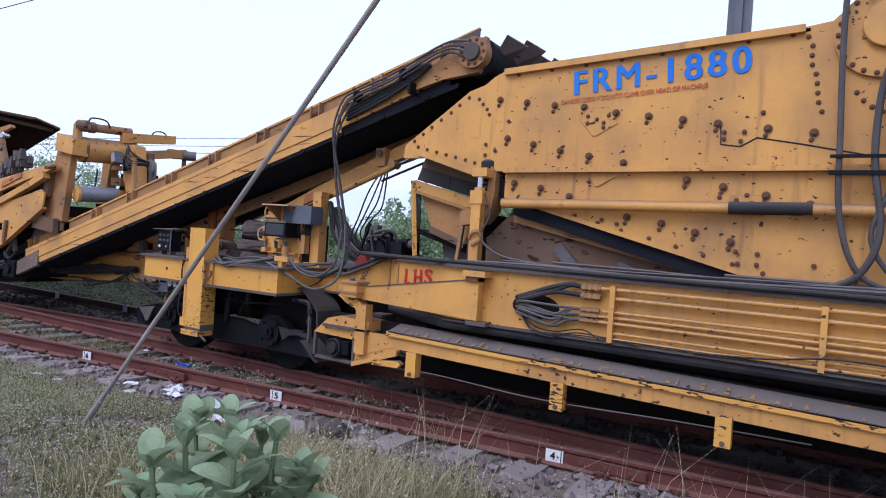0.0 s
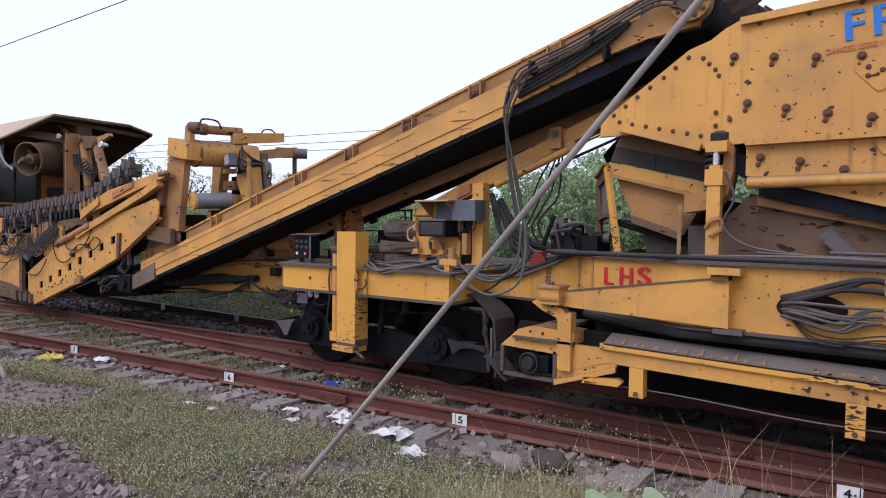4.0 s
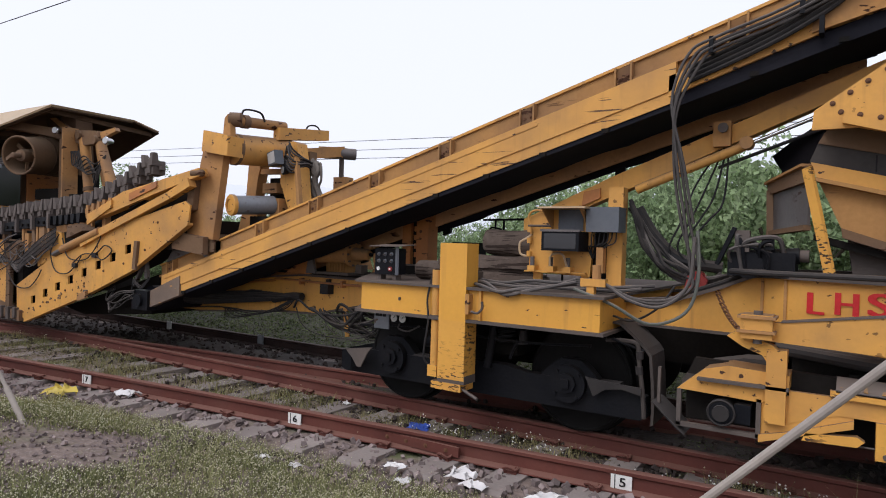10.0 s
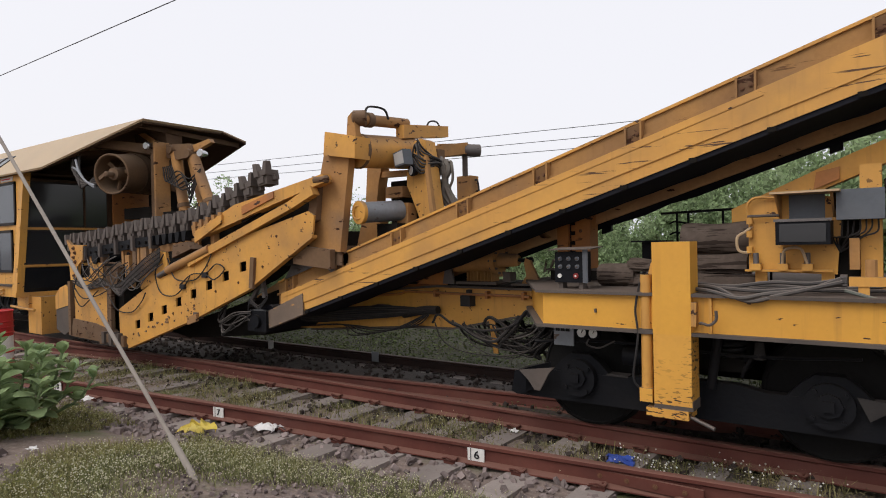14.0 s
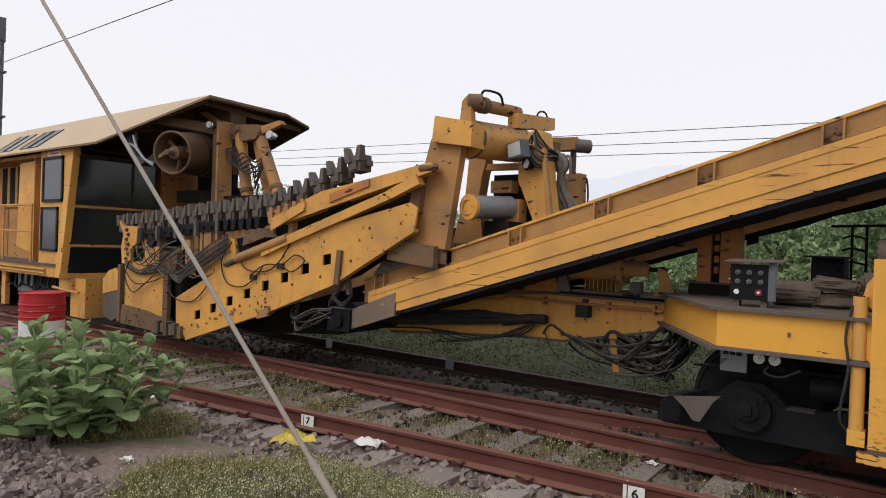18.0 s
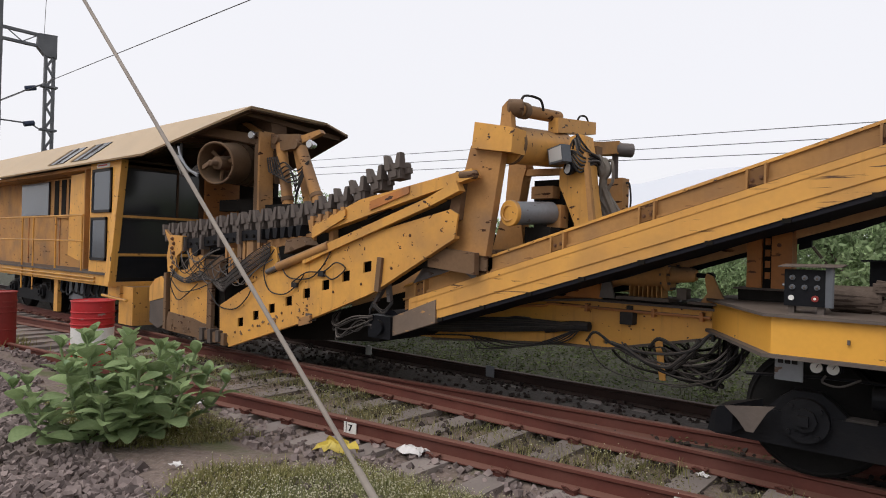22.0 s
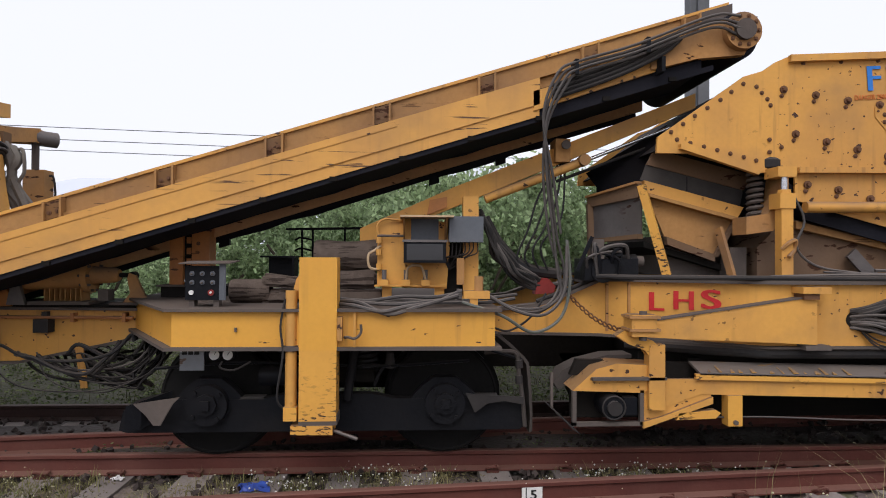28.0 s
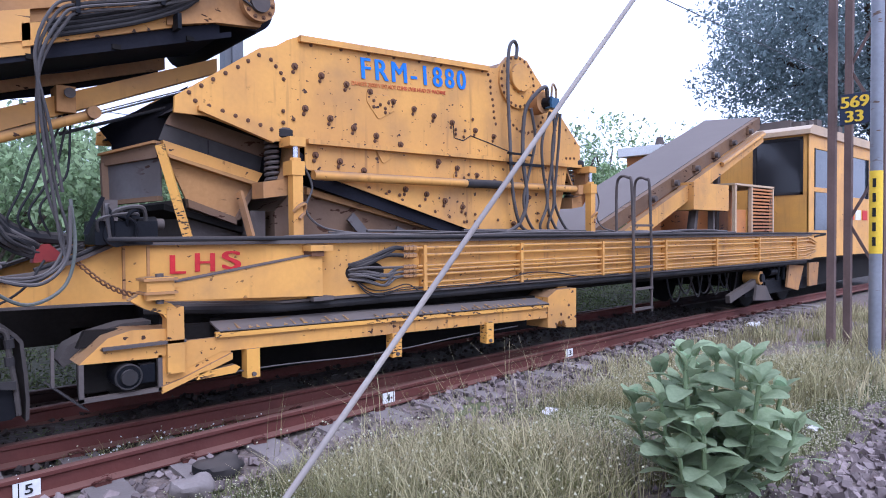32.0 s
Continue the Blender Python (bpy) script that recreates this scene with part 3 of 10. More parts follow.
# neck, slanting cheek plate and main beam: x, y, lower and upper edge
GOOSE = ((1.30, NECK, 0.985, 1.14), (1.78, NECK, 0.975, 1.19), (2.08, NECK, 0.97, 1.30), (2.32, 5.793, 0.965, 1.405), (2.46, 5.722, 0.962, 1.41), (3.45, SIDE, 0.935, 1.41), (15.6, SIDE, 0.90, 1.39))
for flip in (False, True):
    side = [(x, far(y) - 0.03 if flip else y, z0, z1) for x, y, z0, z1 in GOOSE]
    part("main_beam", curtain(side, 0.03), yellow, wagon, "yellow web plate with rust spots")
    edge = [(x, far(y) - 0.1 if flip else y - 0.05, z1, z1 + 0.03) for x, y, z0, z1 in GOOSE]
    part("top_flange", curtain(edge, 0.15), dusty_steel, wagon, "dusty dark top flange")
    part("bottom_flange", curtain([(x, far(y) - 0.1 if flip else y - 0.05, z0 - 0.02, z0) for x, y, z0, z1 in GOOSE], 0.15), dusty_steel, wagon)
part("edge_hose", tube([(x, y - 0.03, z1 + 0.047) for x, y, z0, z1 in GOOSE[1:]] + [(15.9, SIDE, 1.36)], 0.02, 8, 4), rubber, wagon, "black hose along the frame's edge")
part("beam_nose", prism([(15.6, 0.90), (15.85, 0.9), (16.08, 1.06), (16.08, 1.30), (15.85, 1.42), (15.6, 1.42)], SIDE, SIDE + 0.03), yellow_worn, wagon, "bent yellow end of the beam", 0.006)
part("deck", box(2.5, 15.6, 5.75, far(5.75), 1.35, 1.38), dusty_steel, wagon, "dusty steel deck plate")
for y0, y1 in ((SIDE + 0.03, 5.75), (far(5.75), far(SIDE) - 0.03)):
    part("deck_side", box(3.5, 15.6, y0, y1, 1.35, 1.38), dusty_steel, wagon)
for x in range(3, 15, 2):
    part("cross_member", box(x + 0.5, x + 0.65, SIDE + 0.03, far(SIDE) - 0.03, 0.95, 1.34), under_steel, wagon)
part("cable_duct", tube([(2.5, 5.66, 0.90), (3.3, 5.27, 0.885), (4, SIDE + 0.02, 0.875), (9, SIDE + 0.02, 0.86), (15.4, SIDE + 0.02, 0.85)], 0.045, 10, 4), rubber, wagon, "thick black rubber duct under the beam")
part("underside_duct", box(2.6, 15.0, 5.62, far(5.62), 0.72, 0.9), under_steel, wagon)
# Added dark block that stands in for the shaded space under the frame.
part("ballast_hopper", prism([(2.1, 0.72), (9.0, 0.72), (8.6, 0.12), (2.4, 0.12)], 6.3, far(6.3)), under_steel, wagon, "dark block added for the shade under the frame", 0.02)


def cheek(x):
    """Near face of the slanting cheek plate."""
    return 5.605 - 0.5085 * (x - 2.69)


# tapered arm with the side lettering
part("side_arm", prism([(2.46, 1.015), (3.80, 0.955), (3.80, 1.322), (2.56, 1.14), (2.46, 1.135)], 5.12, SIDE - 0.002), yellow_worn, wagon, "tapered yellow side arm", 0.008)
part("arm_ledge", prism([(2.56, 1.14), (3.80, 1.322), (3.80, 1.332), (2.56, 1.15)], 5.112, SIDE), dusty_steel, wagon, "dusty upper edge of the arm")
part("arm_stop", box(3.66, 3.88, 5.07, SIDE, 1.345, 1.395), yellow_worn, wagon, bevel=0.006)
part("arm_stop", box(3.68, 3.80, 5.09, SIDE, 1.30, 1.35), rusty_bolt, wagon, "rusted stop block", 0.008)
part("arm_foot", box(3.70, 3.90, 5.10, SIDE, 0.915, 0.95), dusty_steel, wagon, bevel=0.006)
for x in (2.37, 2.53):
    part("stiffener", box(x, x + 0.02, cheek(x) - 0.022, cheek(x) + 0.02, 0.99, 1.40), yellow_dust, wagon, "rust-streaked upright stiffener")
hinge = part("hinge_block", box(2.33, 2.52, 5.02, 5.20, 1.03, 1.19), yellow_worn, wagon, "worn yellow hinge block", 0.014)
for z in (1.07, 1.165):
    part("hinge_plate", box(2.31, 2.54, 5.0, 5.2, z, z + 0.018), yellow_dust, hinge, bevel=0.005)
part("hinge_pin", rod((2.43, 5.06, 1.0), (2.43, 5.06, 1.215), 0.028), dusty_steel, hinge)
part("arm_gooseneck", prism([(2.24, 1.03), (2.34, 0.965), (2.46, 0.92), (2.50, 0.86), (2.51, 0.62), (2.57, 0.62), (2.58, 0.93), (2.52, 0.99), (2.42, 1.03), (2.30, 1.07)], 5.09, 5.19), yellow_chip, wagon, "curved yellow bracket below the hinge", 0.008)
bm = bmesh.new()
for i in range(13):
    f = i / 12
    a = Vector((2.06 + 0.27 * f, 5.77 - 0.60 * f, 1.285 - 0.235 * f - 0.05 * math.sin(f * math.pi)))
    tube([a + Vector((-0.022, 0, 0.016)), a + Vector((0, -0.014 if i % 2 else 0, 0.018)), a + Vector((0.024, 0, -0.014)), a + Vector((0, 0.01, -0.016)), a + Vector((-0.022, 0, 0.016))], 0.007, 5, 3, bm)
part("safety_chain", bm, rusty_bolt, wagon, "rusty safety chain")
SLANT = Matrix.Rotation(math.atan(-0.5085), 4, "Z")
for text, d, w in (("L", 0.0, 0.105), ("H", 0.19, 0.14), ("S", 0.40, 0.13)):
    x = 2.69 + d * 0.8913
    lettering(text, x, cheek(x) - 0.006, 1.178 + 0.07 * d, w, 0.15, letter_red, wagon, "lettering", face=SLANT, bold=0.04)

# hydraulic pipes along the beam
PIPES = ((1.345, 0.017), (1.275, 0.017), (1.165, 0.015), (1.122, 0.014), (1.078, 0.015), (1.0, 0.013), (0.952, 0.013))
for z, r in PIPES:
    part("hydraulic_pipe", tube([(4.86 + random.uniform(0, 0.1), SIDE - 0.05, z), (7, SIDE - 0.05, z + random.uniform(-0.006, 0.006)), (11, SIDE - 0.05, z), (14.9, SIDE - 0.05, z), (15.4, SIDE - 0.04, z + 0.02), (15.95, SIDE - 0.02, 1.15 + (z - 1.15) * 0.5)], r, 8, 3), yellow, wagon)
for x in (4.98, 6.42, 8.02, 9.62, 11.25, 12.92, 14.7):
    part("pipe_clamp", box(x - 0.02, x + 0.02, SIDE - 0.085, SIDE, 0.925, 1.375), yellow_worn, wagon, bevel=0.005)
for z, r in PIPES[:5]:
    nut = part("pipe_coupling", rod((4.72, SIDE - 0.05, z), (4.88, SIDE - 0.05, z), 0.026 if z > 1.2 else 0.019, 6), board_brown, wagon, "brass-yellow hose coupling")
    for k in range(3):
        part("coupling_nut", rod((4.735 + 0.05 * k, SIDE - 0.05, z), (4.757 + 0.05 * k, SIDE - 0.05, z), 0.033 if z > 1.2 else 0.024, 6), yellow_dust, nut)
oval = [(4.31 + 0.215 * math.cos(a * math.tau / 22), 1.135 + 0.105 * math.sin(a * math.tau / 22)) for a in range(22)]
part("hose_opening", prism(oval, SIDE - 0.006, SIDE + 0.0), under_steel, wagon, "dark oval opening for hoses")
for i in range(10):
    zb = PIPES[i % 2][0] if i < 3 else PIPES[2 + i % 3][0]
    za = 1.20 - 0.014 * i
    bow = 0.05 - 0.016 * i + random.uniform(-0.02, 0.02)
    part("hose", tube([(4.13 + 0.012 * (i % 3), SIDE + 0.0, za), (4.24, SIDE - 0.06 - 0.012 * (i % 4), za + 0.3 * bow + 0.02), (4.48, SIDE - 0.075, (za + zb) / 2 + bow), (4.62, SIDE - 0.055, zb + 0.2 * bow), (4.73, SIDE - 0.05, zb)], 0.021 if i < 3 else 0.012, 7, 5), rubber if i < 3 else hose_mat, wagon)
for dip, x1 in ((0.0, 4.9), (0.03, 5.2), (0.05, 7.3)):
    part("loose_wire", tube([(4.15, SIDE - 0.01, 1.12), (4.3, SIDE - 0.05, 0.99 - dip), (4.5, SIDE - 0.06, 0.955 - dip), (4.75, SIDE - 0.06, 1.0 - dip), (x1, SIDE - 0.06, 0.93)], 0.006, 5, 5), rubber, wagon)
part("loose_wire", tube([(5.6, SIDE - 0.07, 0.94), (6.1, SIDE - 0.08, 0.97), (6.5, SIDE - 0.09, 1.03), (7.0, SIDE - 0.08, 1.01), (7.6, SIDE - 0.08, 0.93), (8.4, SIDE - 0.06, 0.93)], 0.007, 5, 5), rubber, wagon)

# deck-edge hoses that lie along the top of the frame
for i in range(7):
    pts = [(3.5 + i * 0.45 + k * 0.8, SIDE + 0.02 + 0.035 * i + random.uniform(-0.03, 0.03), 1.468 + 0.012 * (i % 3) + random.uniform(-0.01, 0.03)) for k in range(9)]
    part("deck_hose", tube(pts, random.choice((0.009, 0.013, 0.016)), 6, 4), hose_mat, wagon)

# access ladder
LY = SIDE - 0.11
ladder = part("ladder", tube([(8.69, LY, 0.38), (8.69, LY, 1.0), (8.64, LY, 2.1), (8.67, LY + 0.08, 2.24), (8.74, LY + 0.25, 2.26), (8.78, LY + 0.33, 2.1), (8.78, LY + 0.33, 1.42)], 0.02, 8, 4), dusty_steel, wagon, "dark steel ladder with curved handrails")
part("rail_post", tube([(9.15, LY, 0.36), (9.15, LY, 1.0), (9.1, LY, 2.1), (9.13, LY + 0.08, 2.24), (9.2, LY + 0.25, 2.26), (9.24, LY + 0.33, 2.1), (9.24, LY + 0.33, 1.42)], 0.02, 8, 4), dusty_steel, ladder)
for z in (0.42, 0.7, 1.0, 1.28, 1.58):
    part("rung", box(8.69, 9.15, LY - 0.03, LY + 0.03, z - 0.015, z + 0.015), dusty_steel, ladder)

# ---- front platform over the bogie ----
platform = thing("front_platform", "yellow outrigger platform over the front bogie", "platform", (0, 5.5, 0.93))
FRONT = 5.13
outline = [(-1.76, 6.36), (-1.0, FRONT), (1.34, FRONT), (1.34, far(FRONT)), (-1.0, far(FRONT)), (-1.76, far(6.36))]


def slab(outline_xy, z0, z1):
    bm = bmesh.new()
    a = [bm.verts.new((x, y, z0)) for x, y in outline_xy]
    b = [bm.verts.new((x, y, z1)) for x, y in outline_xy]
    bm.faces.new(a)
    bm.faces.new(b[::-1])
    for i in range(len(a)):
        j = (i + 1) % len(a)
        bm.faces.new((a[i], b[i], b[j], a[j]))
    return bm


def swell(o, d):
    return [(x + (d if x > 0 else -d), y - d if y < MID else y + d) for x, y in o]


part("platform_web", slab(outline, 0.95, 1.205), yellow_clean, platform, "clean bright yellow side plate", 0.004)
part("platform_deck", slab(swell(outline, 0.045), 1.205, 1.228), dusty_steel, platform, "brown dusty deck plate")
part("platform_base", slab(swell(outline, 0.045), 0.925, 0.95), dusty_steel, platform, "brown dusty lower flange")
for x in (0.3,):
    part("web_stiffener", box(x, x + 0.02, FRONT - 0.03, FRONT, 0.95, 1.205), yellow, platform)
part("latch", tube([(0.24, FRONT - 0.03, 1.02), (0.27, FRONT - 0.09, 1.03), (0.32, FRONT - 0.09, 1.02), (0.36, FRONT - 0.08, 1.06), (0.36, FRONT - 0.08, 1.12)], 0.011, 6, 4), dusty_steel, platform)
part("latch_plate", box(0.19, 0.225, FRONT - 0.07, FRONT, 1.0, 1.17), yellow_worn, platform, bevel=0.008)
part("lug", box(-0.55, -0.535, FRONT - 0.02, FRONT, 1.06, 1.09), dusty_steel, platform)

# left tongue of the frame below the conveyor
tongue = thing("frame_tongue", "yellow front tongue of the wagon frame", "frame", (-3, MID, 1.0))
TON = [(-1.72, 0.87), (-1.72, 1.11), (-2.95, 1.12), (-3.56, 1.07), (-4.3, 0.98), (-5.6, 0.90), (-5.6, 0.50), (-5.1, 0.51), (-3.3, 0.65), (-2.77, 0.66), (-2.05, 0.81)]
TY = 6.36
for y in (TY, 7.0):
    hole = [(-2.79 + 0.03 * math.cos(a * math.tau / 10), 0.72 + 0.03 * math.sin(a * math.tau / 10)) for a in range(10)]
    part("tongue_web", plate(TON, [hole], y, y + 0.03), yellow, tongue)
    part("tongue_flange", prism([(-5.6, 0.9), (-4.3, 0.98), (-3.56, 1.07), (-2.95, 1.12), (-1.72, 1.11), (-1.72, 1.135), (-2.95, 1.145), (-3.56, 1.095), (-4.3, 1.005), (-5.6, 0.925)], y - 0.06, y + 0.12), dusty_steel, tongue)
    part("tongue_sole", prism([(-5.1, 0.51), (-3.3, 0.65), (-2.77, 0.66), (-2.05, 0.81), (-1.5, 0.925), (-1.5, 0.905), (-2.05, 0.785), (-2.77, 0.637), (-3.3, 0.627), (-5.1, 0.487)], y - 0.05, y + 0.1), dusty_steel, tongue)
part("tongue_pipe", tube([(-3.95, TY - 0.05, 0.99), (-3.5, TY - 0.05, 1.03), (-3.38, TY - 0.05, 1.06), (-2.6, TY - 0.05, 1.05), (-2.05, TY - 0.05, 1.05), (-1.76, TY - 0.05, 1.045)], 0.016, 7, 4), orange, tongue)
for x in (-3.0, -2.3, -1.85):
    part("pipe_clip", box(x, x + 0.03, TY - 0.075, TY, 1.01, 1.09), orange, tongue)
lamp_ = part("lamp_body", box(-2.60, -2.47, TY - 0.11, TY, 0.92, 1.04), rubber, tongue, "small black work lamp", 0.015)
part("lamp_stalk", box(-2.56, -2.51, TY - 0.05, TY, 1.02, 1.10), rubber, lamp_)
part("tongue_deck", box(-4.6, -1.5, TY - 0.03, 7.1, 1.145, 1.17), under_steel, tongue)
part("rear_plate", prism([(-3.9, 0.95), (-2.9, 1.10), (-2.9, 1.42), (-3.5, 1.4), (-3.9, 1.2)], TY + 0.05, TY + 0.09), orange, tongue, "dull red-brown inner plate", 0.006)
for i in range(16):
    y = TY - 0.05 - 0.022 * (i % 6)
    part("hose", tube([(-5.4, y - 0.25, 0.62 + 0.022 * (i % 5)), (-4.6, y - 0.14, 0.66 + 0.02 * (i % 8)), (-3.8, y - 0.04, 0.74 + 0.018 * (i % 9)), (-3.25, y, 0.80 + 0.009 * (i % 8)), (-3.03, TY - 0.08, 0.845)], 0.016, 6, 4), rubber, tongue)
part("hose_sleeve", tube([(-3.45, TY - 0.07, 0.79), (-3.15, TY - 0.07, 0.845), (-2.94, TY - 0.07, 0.855)], 0.052, 9, 4), rubber, tongue, "black rubber hose sleeve")
for i in range(5):
    part("stray_cable", tube([(-3.02, TY - 0.09, 0.84), (-3.2 - 0.1 * i, TY - 0.12, 0.68 - 0.02 * i), (-3.7 - 0.15 * i, TY - 0.1, 0.6 - 0.03 * i), (-4.5, TY - 0.05, 0.6), (-5.2, TY - 0.15, 0.55)], 0.008, 5, 5), rubber, tongue)
# hoses that hang in loops under the tongue
for i in range(34):
    y = 6.2 + random.uniform(-0.12, 0.7)
    xa, xb = -2.85 + random.uniform(0, 0.8), -1.4 - random.uniform(0, 0.45)
    low = 0.42 + random.uniform(-0.1, 0.28)
    part("hanging_hose", tube([(xa - 0.05, y, 0.74), (xa + 0.06, y - 0.03, low + 0.14), (xa + 0.28, y - 0.02, low + 0.03), ((xa + xb) / 2 + 0.1, y, low), (xb - 0.16, y, low + 0.07), (xb - 0.02, y + 0.03, low + 0.22), (xb, y + 0.05, 0.86)], random.choice((0.007, 0.010, 0.014, 0.018)), 6, 5), hose_mat if i % 5 == 0 else rubber, tongue)
part("hose_hanger", prism([(-2.26, 0.78), (-2.19, 0.79), (-2.15, 0.42), (-2.21, 0.42)], TY - 0.06, TY - 0.045), yellow_worn, tongue)

# ---- stabiliser post ----
post = thing("stabiliser_post", "bright yellow square post with chipped lower half", "post", (0.05, 5.2, 0.33))
part("post_column", box(-0.085, 0.185, 5.08, 5.28, 0.93, 1.60), yellow_clean, post, "bright yellow upper box column", 0.012)
part("lower_column", box(-0.084, 0.184, 5.081, 5.279, 0.42, 0.93), yellow_chip, post, "chipped yellow lower column", 0.004)
part("post_base", box(-0.085, 0.19, 5.085, 5.275, 0.39, 0.46), dusty_steel, post, bevel=0.006)
part("post_shoe", box(-0.14, 0.16, 5.07, 5.29, 0.325, 0.39), yellow_chip, post, bevel=0.008)
part("post_slide", box(-0.04, 0.14, 5.28, 5.5, 0.95, 1.2), yellow_worn, post, bevel=0.006)
cyl = part("jack_cylinder", rod((-0.15, 5.14, 0.5), (-0.15, 5.14, 1.36), 0.042), yellow_worn, post, "slim yellow hydraulic jack")
part("jack_collar", rod((-0.15, 5.14, 0.92), (-0.15, 5.14, 0.96), 0.055), dusty_steel, cyl)
part("jack_foot", box(-0.195, -0.1, 5.09, 5.19, 0.42, 0.52), yellow_chip, cyl, bevel=0.006)
part("jack_bore", rod((-0.15, 5.14, 1.36), (-0.15, 5.14, 1.365), 0.024, 12), under_steel, cyl)
part("jack_lug", prism([(-0.15, 1.32), (-0.08, 1.28), (-0.08, 1.5), (-0.12, 1.44)], 5.16, 5.2), yellow_worn, cyl)
part("jack_hose", tube([(-0.19, 5.12, 1.3), (-0.22, 5.1, 1.1), (-0.2, 5.09, 0.9), (-0.24, 5.09, 0.6), (-0.2, 5.12, 0.5)], 0.009, 6, 5), rubber, post)
part("handle_rod", rod((0.12, 5.12, 0.36), (0.34, 5.05, 0.30), 0.014), grey_steel, post)


# ---- bogies ----
wheel_dust = paint("oily_wheel_steel", (0.010, 0.0095, 0.0095), (0.016, 0.015, 0.014), 0.7, 0.0, bump=0.2)


def bogie(x0, name, label):
    b = thing(name, label, "bogie", (x0, MID, 0.46), "bogies under the machine")
    for y, s in ((5.5, -1), (far(5.5), 1)):
        w = 0.05
        part("side_frame", prism([(x0 - 1.58, 0.27), (x0 - 1.52, 0.25), (x0 + 1.5, 0.25), (x0 + 1.56, 0.29), (x0 + 1.54, 0.44), (x0 + 1.3, 0.5), (x0 + 0.52, 0.5), (x0 + 0.32, 0.54), (x0 - 0.32, 0.54), (x0 - 0.52, 0.5), (x0 - 1.3, 0.5), (x0 - 1.55, 0.42)], y - w, y + w), black_steel, b, "greasy black side frame", 0.012)
    for dx in (-0.91, 0.91):
        x = x0 + dx
        axle = part("axle", rod((x, 5.6, 0.46), (x, far(5.6), 0.46), 0.075, 16), under_steel, b)
        for y, s in ((5.765, 1), (far(5.765), -1)):
            wheel = part("wheel", rod((x, y - 0.065, 0.46), (x, y + 0.045, 0.46), 0.455, 44), wheel_dust, b, "dark dusty steel wheel")
            part("flange", rod((x, y + s * 0.045 - 0.0, 0.46), (x, y + s * 0.075, 0.46), 0.485, 44), wheel_dust, wheel)
            ring = [(x + 0.435 * math.cos(k * math.tau / 40), y - s * 0.066, 0.46 + 0.435 * math.sin(k * math.tau / 40)) for k in range(41)]
            part("tread_edge", tube(ring, 0.012, 5, 1), wheel_dust, wheel)
        for y, s in ((5.43, -1), (far(5.43), 1)):
            ab = part("axle_box", rod((x, y + 0.05 * s * -1, 0.465), (x, y + s * 0.04, 0.465), 0.155, 22), black_steel, b, "round greasy axle box")
            part("axle_cap", rod((x, y + s * 0.04, 0.475), (x, y + s * 0.075, 0.475), 0.085, 8), black_steel, ab)
            part("cap_boss", box(x - 0.035, x + 0.035, min(y, y + s * 0.1), max(y, y + s * 0.1), 0.44, 0.51), black_steel, ab, bevel=0.008)
            for k in range(4):
                a = k * math.tau / 4 + 0.7
                part("box_bolt", rod((x + 0.13 * math.cos(a), y + s * 0.03, 0.465 + 0.13 * math.sin(a)), (x + 0.13 * math.cos(a), y + s * 0.062, 0.465 + 0.13 * math.sin(a)), 0.017, 6), black_steel, ab)
            part("saddle", prism([(x - 0.27, 0.495), (x + 0.27, 0.495), (x + 0.17, 0.60), (x + 0.09, 0.66), (x - 0.09, 0.66), (x - 0.17, 0.60)], 5.46 if y < MID else far(5.56), 5.56 if y < MID else far(5.46)), black_steel, ab, bevel=0.01)
            part("frame_ledge", box(x + 0.24, x + 0.42, 5.44 if y < MID else far(5.56), 5.56 if y < MID else far(5.44), 0.502, 0.517), grime, b)
    for x in (x0 - 0.3, x0 + 0.3):
        part("bolster_spring", spring_coil(x, 5.5, 0.72, 0.93, 0.075, 0.018, 5), black_steel, b)
        part("damper", rod((x * 0.5 + x0 * 0.5, 5.42, 0.5), (x * 0.5 + x0 * 0.5 + 0.06, 5.42, 0.9), 0.035, 12), black_steel, b)
    part("bolster", box(x0 - 0.35, x0 + 0.35, 5.6, far(5.6), 0.6, 0.9), under_steel, b)
    part("brake_cylinder", rod((x0 - 0.52, 5.47, 0.68), (x0 - 0.2, 5.47, 0.68), 0.08, 16), black_steel, b)
    part("valve", rod((x0 + 0.48, 5.45, 0.74), (x0 + 0.48, 5.45, 0.86), 0.045, 10, 0.03), grime, b, "small dusty valve")
    part("valve_lever", tube([(x0 + 0.48, 5.45, 0.8), (x0 + 0.4, 5.44, 0.7), (x0 + 0.36, 5.44, 0.6)], 0.014, 6, 4), black_steel, b)
    part("brake_pipe", tube([(x0 - 1.3, 5.4, 0.75), (x0 - 0.6, 5.42, 0.79), (x0 + 0.4, 5.42, 0.76), (x0 + 1.1, 5.42, 0.8)], 0.013, 6, 4), black_steel, b)
    return b


front_bogie = bogie(0.08, "front_bogie", "greasy black two-axle bogie with dusty wheels")
